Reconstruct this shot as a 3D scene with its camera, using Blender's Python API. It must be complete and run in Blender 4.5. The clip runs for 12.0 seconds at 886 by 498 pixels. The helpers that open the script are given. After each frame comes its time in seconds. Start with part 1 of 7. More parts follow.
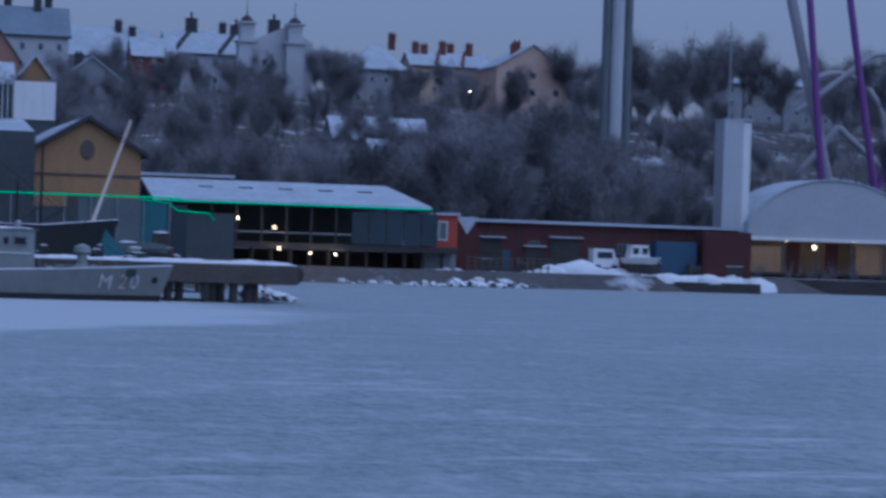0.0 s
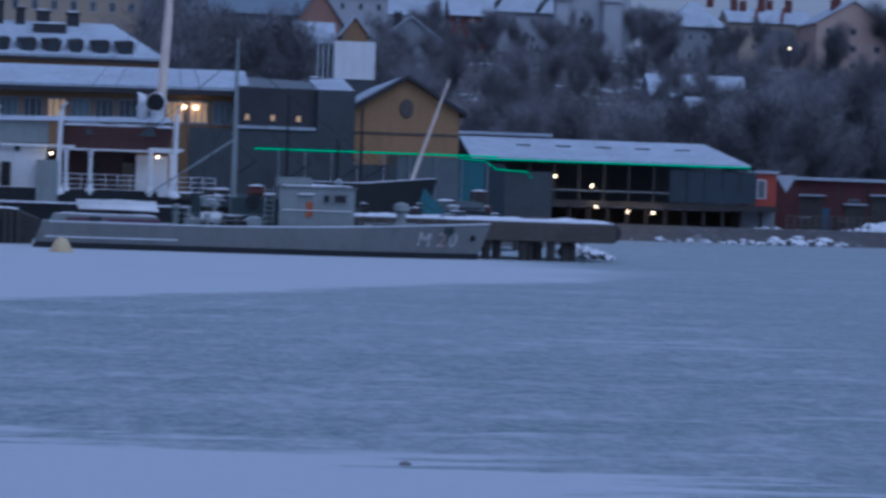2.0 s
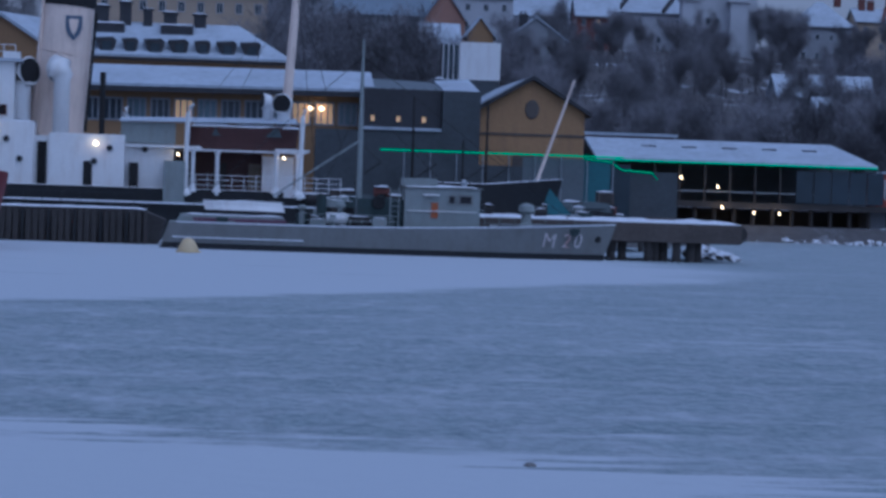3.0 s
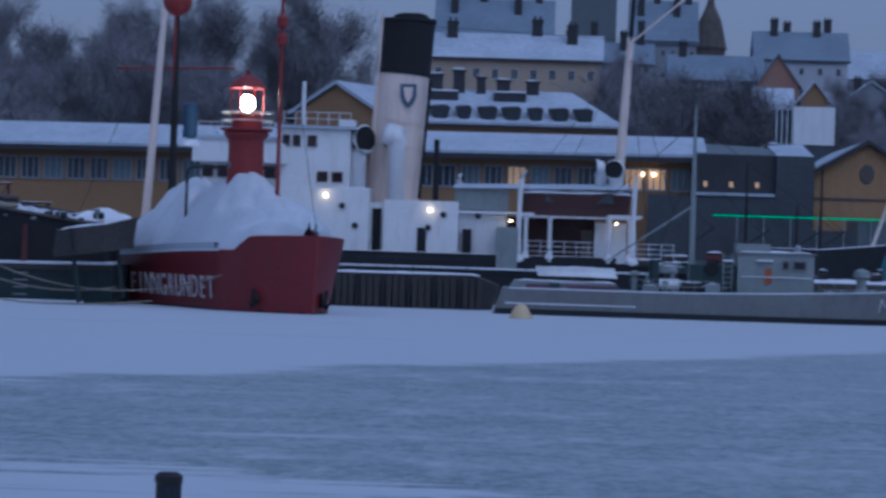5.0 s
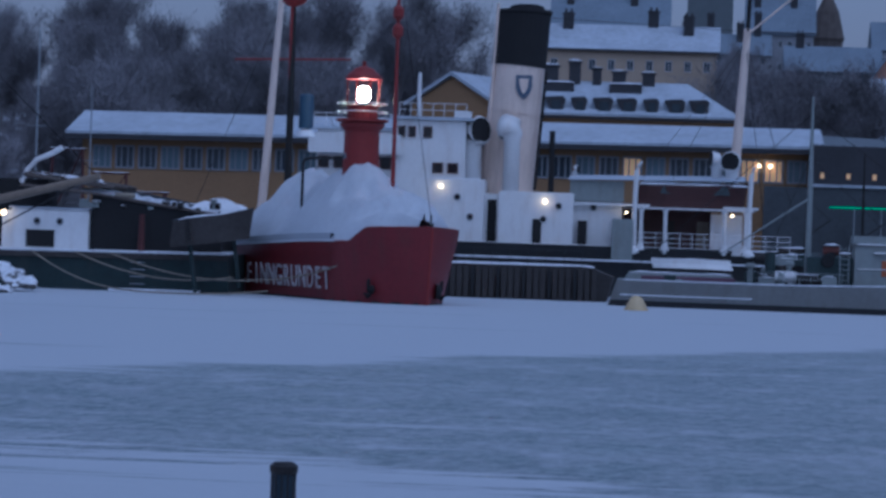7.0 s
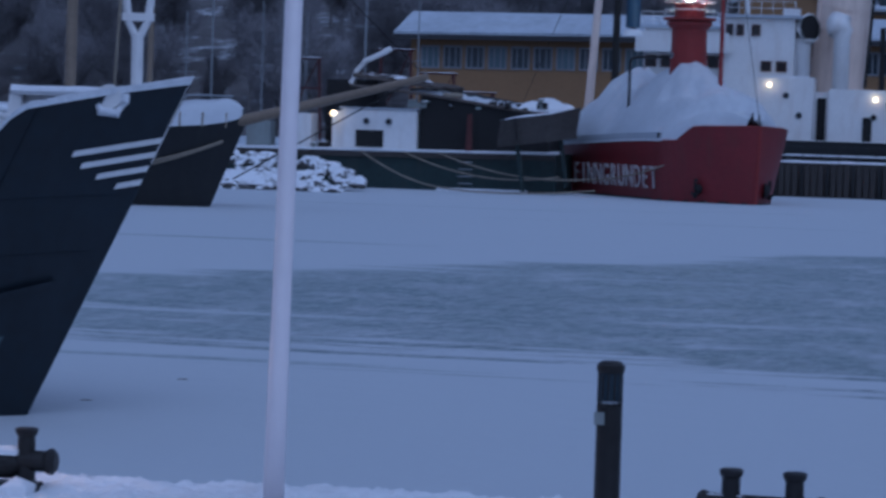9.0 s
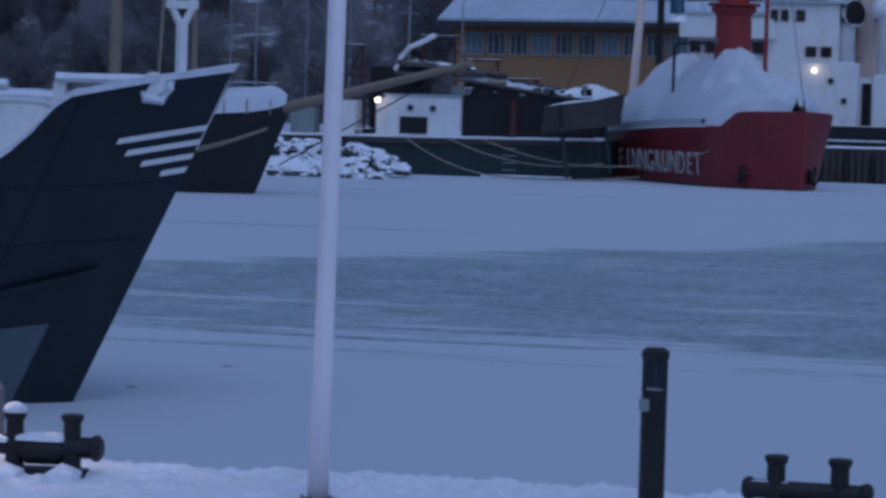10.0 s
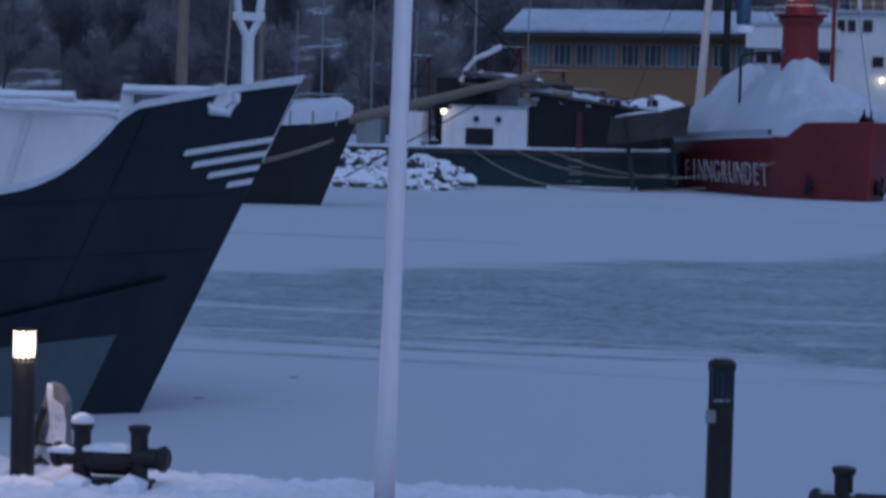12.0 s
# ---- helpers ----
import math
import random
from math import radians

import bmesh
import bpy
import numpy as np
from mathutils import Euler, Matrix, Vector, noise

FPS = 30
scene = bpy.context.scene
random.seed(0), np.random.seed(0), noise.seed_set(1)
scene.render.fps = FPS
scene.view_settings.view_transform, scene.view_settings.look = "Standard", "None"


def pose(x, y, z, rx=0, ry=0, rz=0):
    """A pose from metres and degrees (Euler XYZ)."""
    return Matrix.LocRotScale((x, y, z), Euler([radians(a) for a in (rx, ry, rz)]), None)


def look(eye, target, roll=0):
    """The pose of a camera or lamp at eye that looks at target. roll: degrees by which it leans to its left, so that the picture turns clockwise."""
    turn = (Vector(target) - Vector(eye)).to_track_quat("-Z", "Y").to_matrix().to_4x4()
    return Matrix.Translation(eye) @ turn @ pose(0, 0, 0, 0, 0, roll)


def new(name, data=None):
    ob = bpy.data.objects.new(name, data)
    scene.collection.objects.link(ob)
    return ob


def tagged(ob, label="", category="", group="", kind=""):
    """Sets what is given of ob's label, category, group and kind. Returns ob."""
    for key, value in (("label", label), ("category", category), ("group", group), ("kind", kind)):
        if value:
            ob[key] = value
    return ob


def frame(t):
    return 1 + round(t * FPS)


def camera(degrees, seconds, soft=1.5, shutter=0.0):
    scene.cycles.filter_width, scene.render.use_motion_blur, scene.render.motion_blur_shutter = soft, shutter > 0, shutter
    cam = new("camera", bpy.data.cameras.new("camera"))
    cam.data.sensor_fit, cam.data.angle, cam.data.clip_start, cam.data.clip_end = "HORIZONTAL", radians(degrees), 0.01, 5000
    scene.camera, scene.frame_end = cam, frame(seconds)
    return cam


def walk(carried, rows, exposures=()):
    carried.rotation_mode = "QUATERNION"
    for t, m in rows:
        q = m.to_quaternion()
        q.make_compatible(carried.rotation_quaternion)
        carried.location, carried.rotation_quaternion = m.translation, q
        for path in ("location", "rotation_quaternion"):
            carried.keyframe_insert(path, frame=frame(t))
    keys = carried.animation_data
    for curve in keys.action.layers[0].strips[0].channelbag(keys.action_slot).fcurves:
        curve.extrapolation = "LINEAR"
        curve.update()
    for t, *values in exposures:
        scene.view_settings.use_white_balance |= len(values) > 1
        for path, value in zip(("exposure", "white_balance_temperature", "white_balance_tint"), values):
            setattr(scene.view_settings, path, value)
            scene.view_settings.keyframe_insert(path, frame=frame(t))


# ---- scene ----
# ---- camera: one standpoint on the near quay, a long lens panning over the harbour ----
EYE = 3.75
LENS = 18.55
cam = camera(LENS, 12.0, soft=3.0, shutter=0.5)
ROWS = [  # seconds, yaw, pitch, roll
    (0, -13.99, -0.04, -1.90),
    (0.5, -12.47, 0.25, -1.64),
    (1, -10.86, -0.18, -1.61),
    (1.5, -9.43, -1.03, -1.66),
    (2, -7.29, -1.14, -1.90),
    (2.5, -5.61, -1.34, -1.61),
    (2.7, -5.17, -1.39, -1.76),
    (4.3, -1.13, 0.53, -1.74),
    (4.5, -0.02, 0.43, -1.81),
    (5, 2.37, -0.04, -1.79),
    (5.5, 2.88, 0.10, -1.80),
    (6, 3.59, 0.15, -1.85),
    (6.5, 4.23, -0.05, -1.97),
    (6.7, 4.44, -0.12, -1.99),
    (8.3, 7.98, -1.85, -1.92),
    (8.5, 8.89, -2.09, -1.96),
    (9, 11.70, -2.65, -1.79),
    (9.5, 12.13, -2.90, -1.70),
    (10, 12.63, -2.96, -1.64),
    (10.5, 13.89, -3.27, -1.58),
    (11, 13.93, -3.55, -1.42),
    (11.5, 13.94, -3.71, -1.40),
    (12, 14.02, -2.76, -1.54),
]
KELVIN, TINT = 4080, 4
walk(cam, [(t, pose(0, 0, EYE, 90 + p, r, y)) for t, y, p, r in ROWS],
     exposures=[(0.0, -0.50, KELVIN + 30, TINT), (5.0, -0.66, KELVIN + 50, TINT), (9.0, -0.87, KELVIN, TINT), (12.0, -0.97, KELVIN, TINT)])

# ---- world and sun: blue dusk after a snowfall, the last glow low behind the near quay ----
world = bpy.data.worlds.new("dusk_sky")
scene.world = world
world.use_nodes = True
wn = world.node_tree
sky = wn.nodes.new("ShaderNodeTexSky")
sky.sky_type = "NISHITA"
sky.sun_disc = False
sky.sun_elevation = radians(58)
sky.sun_rotation = radians(150)
sky.dust_density = 5.0
sky.ozone_density = 2.5
back = wn.nodes["Background"]
back.inputs[1].default_value = 0.125
haze = wn.nodes.new("ShaderNodeMix")
haze.data_type, haze.blend_type = "RGBA", "MULTIPLY"
haze.inputs[0].default_value = 1.0
haze.inputs[7].default_value = (1.06, 1.0, 1.05, 1)
wn.links.new(sky.outputs[0], haze.inputs[6])
veil = wn.nodes.new("ShaderNodeMix")  # an even layer of thin cloud under the clear sky
veil.data_type = "RGBA"
veil.inputs[0].default_value = 0.6
veil.inputs[7].default_value = (3.55, 2.95, 3.05, 1)
wn.links.new(haze.outputs[2], veil.inputs[6])
wn.links.new(veil.outputs[2], back.inputs[0])
sun_data = bpy.data.lights.new("sun", "SUN")
sun_data.energy = 0.62
sun_data.angle = radians(90)
sun_data.color = (1.0, 0.88, 0.88)
sun = new("sun", sun_data)
sun.matrix_world = look((35, -60, 110), (0, 0, 0))


def lamp(name, place, watts, radius=0.12, color=(1.0, 0.58, 0.24)):
    """A small round lamp bulb's light."""
    d = bpy.data.lights.new(name, "POINT")
    d.energy, d.shadow_soft_size, d.color = watts, radius, color
    o = new(name, d)
    o.location = place
    return o


# ---- materials ----
def node_mat(name, color, rough=0.7, metal=0.0, var=0.25, fine=9.0, coarse=0.7, bump=0.15, dirt=None, dirt_amount=0.35, rand=0.0):
    """A painted or raw surface with fine grain and coarse stains, in metres."""
    m = bpy.data.materials.new(name)
    m.use_nodes = True
    t = m.node_tree
    n, l = t.nodes, t.links
    b = n["Principled BSDF"]
    b.inputs["Roughness"].default_value = rough
    b.inputs["Metallic"].default_value = metal
    geo = n.new("ShaderNodeNewGeometry")
    a, c = n.new("ShaderNodeTexNoise"), n.new("ShaderNodeTexNoise")
    a.inputs["Scale"].default_value, a.inputs["Detail"].default_value = fine, 5
    c.inputs["Scale"].default_value, c.inputs["Detail"].default_value = coarse, 4
    for q in (a, c):
        l.new(geo.outputs["Position"], q.inputs["Vector"])
    hsv = n.new("ShaderNodeHueSaturation")
    hsv.inputs["Color"].default_value = (*color, 1)
    add = n.new("ShaderNodeMath")
    add.operation = "ADD"
    l.new(a.outputs[0], add.inputs[0])
    l.new(c.outputs[0], add.inputs[1])
    rng = n.new("ShaderNodeMapRange")
    rng.inputs[1].default_value, rng.inputs[2].default_value = 0.6, 1.4
    rng.inputs[3].default_value, rng.inputs[4].default_value = 1 - var, 1 + var
    l.new(add.outputs[0], rng.inputs[0])
    val = rng.outputs[0]
    if rand:
        info = n.new("ShaderNodeObjectInfo")
        r2 = n.new("ShaderNodeMapRange")
        r2.inputs[3].default_value, r2.inputs[4].default_value = 1 - rand, 1 + rand
        l.new(info.outputs["Random"], r2.inputs[0])
        mul = n.new("ShaderNodeMath")
        mul.operation = "MULTIPLY"
        l.new(val, mul.inputs[0])
        l.new(r2.outputs[0], mul.inputs[1])
        val = mul.outputs[0]
    l.new(val, hsv.inputs["Value"])
    out = hsv.outputs[0]
    if dirt:
        mp = n.new("ShaderNodeMapping")
        mp.inputs["Scale"].default_value = (1.3, 1.3, 0.25)
        l.new(geo.outputs["Position"], mp.inputs["Vector"])
        s = n.new("ShaderNodeTexNoise")
        s.inputs["Scale"].default_value, s.inputs["Detail"].default_value = 1.6, 7
        l.new(mp.outputs[0], s.inputs["Vector"])
        r3 = n.new("ShaderNodeMapRange")
        r3.inputs[1].default_value, r3.inputs[2].default_value = 0.5, 0.75
        r3.inputs[4].default_value = dirt_amount
        l.new(s.outputs[0], r3.inputs[0])
        mx = n.new("ShaderNodeMix")
        mx.data_type = "RGBA"
        mx.inputs[7].default_value = (*dirt, 1)
        l.new(r3.outputs[0], mx.inputs[0])
        l.new(out, mx.inputs[6])
        out = mx.outputs[2]
    l.new(out, b.inputs["Base Color"])
    if bump:
        bp = n.new("ShaderNodeBump")
        bp.inputs["Strength"].default_value, bp.inputs["Distance"].default_value = bump, 0.05
        l.new(a.outputs[0], bp.inputs["Height"])
        l.new(bp.outputs[0], b.inputs["Normal"])
    return m


def glow(name, color, strength):
    m = bpy.data.materials.new(name)
    m.use_nodes = True
    b = m.node_tree.nodes["Principled BSDF"]
    b.inputs["Base Color"].default_value = (*color, 1)
    b.inputs["Emission Color"].default_value = (*color, 1)
    b.inputs["Emission Strength"].default_value = strength
    return m


def pane_mat(name, color, rough=0.08):
    """Dark window glass seen from outside."""
    m = node_mat(name, color, rough, 0, 0.3, 0.4, 0.15, 0)
    m.node_tree.nodes["Principled BSDF"].inputs["Specular IOR Level"].default_value = 0.6
    return m


def ground_mat(name, bare, fresh, lo, hi, scale, steep=(0.45, 0.8)):
    """Snow over bare ground: patches by noise, and bare where it is steep."""
    m = node_mat(name, bare, 0.9, 0, 0.4, 1.2, 0.08, 0.4)
    t = m.node_tree
    n, l = t.nodes, t.links
    b = n["Principled BSDF"]
    src = b.inputs["Base Color"].links[0].from_socket
    geo = n.new("ShaderNodeNewGeometry")
    q = n.new("ShaderNodeTexNoise")
    q.inputs["Scale"].default_value, q.inputs["Detail"].default_value, q.inputs["Roughness"].default_value = scale, 8, 0.65
    l.new(geo.outputs["Position"], q.inputs["Vector"])
    r = n.new("ShaderNodeMapRange")
    r.inputs[1].default_value, r.inputs[2].default_value = lo, hi
    l.new(q.outputs[0], r.inputs[0])
    fac = r.outputs[0]
    if steep:
        sp = n.new("ShaderNodeSeparateXYZ")
        l.new(geo.outputs["Normal"], sp.inputs[0])
        r2 = n.new("ShaderNodeMapRange")
        r2.inputs[1].default_value, r2.inputs[2].default_value = steep
        l.new(sp.outputs[2], r2.inputs[0])
        mu = n.new("ShaderNodeMath")
        mu.operation = "MULTIPLY"
        l.new(fac, mu.inputs[0])
        l.new(r2.outputs[0], mu.inputs[1])
        fac = mu.outputs[0]
    mx = n.new("ShaderNodeMix")
    mx.data_type = "RGBA"
    mx.inputs[7].default_value = (*fresh, 1)
    l.new(fac, mx.inputs[0])
    l.new(src, mx.inputs[6])
    l.new(mx.outputs[2], b.inputs["Base Color"])
    return m


SNOW = node_mat("snow", (0.74, 0.76, 0.80), 0.85, 0, 0.12, 9, 0.7, 0.8)
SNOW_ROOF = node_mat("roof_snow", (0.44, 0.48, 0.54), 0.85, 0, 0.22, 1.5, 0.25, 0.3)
WHITE = node_mat("white_paint", (0.74, 0.74, 0.74), 0.45, 0, 0.07, 6, 0.4, 0.05, (0.35, 0.26, 0.2), 0.22)
FUNNEL = node_mat("funnel_paint", (0.74, 0.62, 0.53), 0.5, 0, 0.08, 5, 0.4, 0.05, (0.3, 0.22, 0.17), 0.3)
BLACK = node_mat("black_paint", (0.012, 0.012, 0.013), 0.85, 0, 0.3, 5, 0.5, 0.08)
HULL_BLACK = node_mat("black_hull", (0.009, 0.010, 0.012), 0.55, 0, 0.35, 4, 0.5, 0.1, (0.03, 0.028, 0.025), 0.35)
HULL_GREEN = node_mat("green_black_hull", (0.018, 0.034, 0.034), 0.6, 0, 0.3, 4, 0.4, 0.1, (0.07, 0.06, 0.05), 0.3)
HULL_RED = node_mat("lightship_red", (0.15, 0.014, 0.019), 0.5, 0, 0.16, 4, 0.5, 0.08, (0.10, 0.03, 0.025), 0.45)
RED = node_mat("red_paint", (0.20, 0.02, 0.018), 0.5, 0, 0.15, 5, 0.5, 0.06)
HULL_GREY = node_mat("navy_grey", (0.18, 0.185, 0.18), 0.6, 0, 0.12, 4, 0.4, 0.08, (0.11, 0.10, 0.085), 0.4)
GREY = node_mat("grey_paint", (0.24, 0.265, 0.26), 0.6, 0, 0.12, 4, 0.4, 0.06, (0.15, 0.13, 0.11), 0.35)
HULL_BLUE = node_mat("blue_hull", (0.0040, 0.0090, 0.0160), 0.42, 0, 0.45, 5, 0.8, 0.22, (0.018, 0.024, 0.034), 0.5)
ANTIFOUL = node_mat("grey_green_bottom_paint", (0.085, 0.11, 0.125), 0.6, 0, 0.12, 4, 0.5, 0.05)
DARK_METAL = node_mat("tarred_iron", (0.018, 0.017, 0.017), 0.5, 0.3, 0.4, 12, 1.5, 0.2)
STEEL = node_mat("galvanised_steel", (0.33, 0.35, 0.37), 0.45, 0.6, 0.12, 5, 0.5, 0.05)
ALU = node_mat("white_flagpole", (0.85, 0.80, 0.83), 0.35, 0, 0.05, 6, 0.6, 0.02)
TARP = node_mat("white_tarpaulin", (0.54, 0.57, 0.62), 0.6, 0, 0.08, 3, 0.4, 0.15)
TARP_DARK = node_mat("dark_tarpaulin", (0.05, 0.065, 0.07), 0.6, 0, 0.25, 3, 0.4, 0.2)
TIMBER = node_mat("grey_timber", (0.10, 0.085, 0.075), 0.85, 0, 0.35, 5, 0.5, 0.4)
TIMBER_DARK = node_mat("wet_timber", (0.045, 0.040, 0.037), 0.8, 0, 0.35, 5, 0.5, 0.4)
SPAR = node_mat("varnished_spar", (0.20, 0.16, 0.115), 0.5, 0, 0.2, 4, 0.5, 0.1)
OCHRE = node_mat("ochre_render", (0.30, 0.19, 0.095), 0.85, 0, 0.12, 3, 0.25, 0.15, (0.28, 0.19, 0.10), 0.3)
OCHRE_WOOD = node_mat("ochre_planks", (0.34, 0.21, 0.10), 0.8, 0, 0.15, 4, 0.3, 0.2, (0.2, 0.13, 0.08), 0.35)
# yellow and salmon are desaturated here, putting the hill's haze into the colour
PALE_YELLOW = node_mat("pale_yellow_render", (0.44, 0.36, 0.27), 0.85, 0, 0.12, 3, 0.25, 0.1)
PINK = node_mat("salmon_render", (0.52, 0.39, 0.32), 0.85, 0, 0.12, 3, 0.25, 0.1)
WHITE_RENDER = node_mat("white_render", (0.47, 0.48, 0.51), 0.85, 0, 0.10, 3, 0.2, 0.1)
GREY_RENDER = node_mat("grey_render", (0.28, 0.29, 0.31), 0.85, 0, 0.15, 3, 0.2, 0.1)
BRICK_RED = node_mat("red_brick", (0.14, 0.055, 0.045), 0.85, 0, 0.2, 4, 0.3, 0.2)
FALU = node_mat("falu_red_boards", (0.072, 0.025, 0.025), 0.85, 0, 0.25, 4, 0.4, 0.25)
ORANGE_RED = node_mat("orange_red_panel", (0.33, 0.055, 0.03), 0.6, 0, 0.12, 3, 0.4, 0.05)
DARK_CLAD = node_mat("dark_cladding", (0.060, 0.068, 0.076), 0.6, 0, 0.25, 3, 0.4, 0.1)
GREY_CLAD = node_mat("grey_cladding", (0.13, 0.15, 0.16), 0.6, 0, 0.15, 3, 0.4, 0.08)
TEAL_CLAD = node_mat("teal_canvas", (0.05, 0.14, 0.16), 0.7, 0, 0.2, 3, 0.4, 0.1)
ROOF_DARK = node_mat("dark_sheet_roof", (0.035, 0.035, 0.04), 0.6, 0.0, 0.25, 3, 0.3, 0.1)
COPPER = node_mat("slate_blue_roof", (0.19, 0.23, 0.28), 0.7, 0.0, 0.25, 2, 0.15, 0.1)
ORANGE_RENDER = node_mat("orange_render", (0.34, 0.20, 0.15), 0.85, 0, 0.12, 3, 0.25, 0.1)
STONE = node_mat("quay_stone", (0.17, 0.165, 0.16), 0.85, 0, 0.25, 5, 0.5, 0.4)
ROCK = ground_mat("snowy_boulder", (0.10, 0.095, 0.09), (0.76, 0.78, 0.82), 0.25, 0.40, 1.1, (0.05, 0.4))
# bark and twigs are paled to carry distance haze as well as frost
BARK = node_mat("winter_bark", (0.15, 0.145, 0.145), 0.9, 0, 0.35, 3, 0.3, 0.3, rand=0.35)
TWIG = node_mat("frost_haze_twigs", (0.20, 0.195, 0.21), 0.9, 0, 0.4, 2, 0.2, 0, rand=0.4)
PURPLE = node_mat("purple_steel", (0.17, 0.06, 0.26), 0.5, 0, 0.12, 2, 0.2, 0.03)
PALE_STEEL = node_mat("pale_grey_steel", (0.34, 0.34, 0.37), 0.5, 0, 0.12, 2, 0.2, 0.03)
TENT = node_mat("grey_tent_canvas", (0.42, 0.43, 0.46), 0.7, 0, 0.08, 2, 0.2, 0.05)
BUOY = node_mat("pale_yellow_buoy", (0.55, 0.44, 0.25), 0.6, 0, 0.15, 6, 1, 0.1)
PLUM = node_mat("plum_canvas", (0.14, 0.075, 0.11), 0.8, 0, 0.2, 5, 0.8, 0.1)
ROPE = node_mat("hemp_rope", (0.26, 0.23, 0.18), 0.9, 0, 0.2, 30, 3, 0.2)
BLUE_PAINT = node_mat("blue_paint", (0.04, 0.08, 0.135), 0.5, 0, 0.15, 4, 0.4, 0.05)
LETTER = node_mat("letter_white", (0.50, 0.47, 0.47), 0.6, 0, 0.2, 6, 1.2, 0.02, (0.32, 0.12, 0.1), 0.6)
GLASS = pane_mat("dark_glass", (0.03, 0.045, 0.06))
GLASS_PALE = pane_mat("pale_glass", (0.12, 0.17, 0.20), 0.15)
PORT = pane_mat("porthole_glass", (0.02, 0.02, 0.025))
RED_FRAME = node_mat("mahogany_frame", (0.055, 0.02, 0.017), 0.5, 0, 0.2, 5, 1, 0.05)
RUST = node_mat("rusty_orange", (0.30, 0.10, 0.04), 0.8, 0, 0.3, 6, 2, 0.1, (0.08, 0.09, 0.09), 0.8)
SHIELD_BLUE = node_mat("shield_blue", (0.09, 0.12, 0.18), 0.5, 0, 0.1, 5, 1, 0.02)
GREEN_GLOW = glow("green_led", (0.0, 0.5, 0.16), 0.65)
WARM_GLOW = glow("warm_bulb", (1.0, 0.60, 0.26), 9)
LAMP_GLOW = glow("beacon_light", (1.0, 0.78, 0.46), 110)
BOLLARD_GLOW = glow("bollard_light", (1.0, 0.66, 0.30), 7)
ROOM_GLOW = glow("lit_window", (1.0, 0.55, 0.22), 0.3)


# ---- building blocks ----
def thing(name, place, label, category, group="", turn=0.0, kind=""):
    """An empty at a thing's base that holds its parts."""
    e = new(name)
    e.matrix_world = pose(*place, 0, 0, turn)
    return tagged(e, label, category, group, kind)


def part(name, bm, material, parent=None, label="", smooth=False):
    """Link a bmesh as one mesh object, in its parent's own axes."""
    me = bpy.data.meshes.new(name)
    bmesh.ops.recalc_face_normals(bm, faces=bm.faces[:])
    bm.to_mesh(me)
    bm.free()
    if smooth:
        me.shade_smooth()
    me.materials.append(material)
    o = new(name, me)
    if parent:
        o.parent = parent
    if label:
        o["label"] = label
    return o


def again(o, name, place, parent=None, turn=0.0):
    """One more piece on the same mesh."""
    c = new(name, o.data)
    c.parent = parent or o.parent
    c.matrix_basis = pose(*place, 0, 0, turn)
    return c


def box(x0, x1, y0, y1, z0, z1, bm=None, bevel=0.0):
    b = bm or bmesh.new()
    v = [b.verts.new((x, y, z)) for z in (z0, z1) for x, y in ((x0, y0), (x1, y0), (x1, y1), (x0, y1))]
    fs = [b.faces.new([v[i] for i in q]) for q in ((0, 3, 2, 1), (4, 5, 6, 7), (0, 1, 5, 4), (1, 2, 6, 5), (2, 3, 7, 6), (3, 0, 4, 7))]
    if bevel:
        bmesh.ops.bevel(b, geom=list({e for f in fs for e in f.edges}), offset=bevel, segments=2, affect="EDGES")
    return b


def tube(path, radii, n=10, bm=None, caps=True):
    """A tapered round bar along a path of points."""
    b = bm or bmesh.new()
    pts = [Vector(p) for p in path]
    rings = []
    for i, p in enumerate(pts):
        d = (pts[min(i + 1, len(pts) - 1)] - pts[max(i - 1, 0)]).normalized()
        u = d.orthogonal().normalized() if abs(d.z) < 0.9 else Vector((1, 0, 0)).cross(d).normalized()
        w = d.cross(u)
        r = radii[i] if isinstance(radii, (list, tuple)) else radii
        rings.append([b.verts.new(p + r * (math.cos(2 * math.pi * k / n) * u + math.sin(2 * math.pi * k / n) * w)) for k in range(n)])
    for a, c in zip(rings, rings[1:]):
        for k in range(n):
            b.faces.new((a[k], a[(k + 1) % n], c[(k + 1) % n], c[k]))
    if caps and n > 2:
        b.faces.new(rings[0][::-1])
        b.faces.new(rings[-1])
    return b


def lathe(profile, n=24, at=(0, 0, 0), bm=None):
    """A turned shape: profile of (radius, height)."""
    b = bm or bmesh.new()
    rings = []
    for r, z in profile:
        rings.append([b.verts.new((at[0] + max(r, 0.001) * math.cos(2 * math.pi * k / n), at[1] + max(r, 0.001) * math.sin(2 * math.pi * k / n), at[2] + z)) for k in range(n)])
    for a, c in zip(rings, rings[1:]):
        for k in range(n):
            b.faces.new((a[k], a[(k + 1) % n], c[(k + 1) % n], c[k]))
    b.faces.new(rings[0][::-1])
    b.faces.new(rings[-1])
    return b


def loft(rings, bm=None, closed=True, caps=True):
    """Skin over equal rings of points."""
    b = bm or bmesh.new()
    rows = [[b.verts.new(p) for p in r] for r in rings]
    m = len(rows[0])
    for a, c in zip(rows, rows[1:]):
        for k in range(m if closed else m - 1):
            b.faces.new((a[k], a[(k + 1) % m], c[(k + 1) % m], c[k]))
    if caps and closed:
        b.faces.new(rows[0][::-1])
        b.faces.new(rows[-1])
    return b


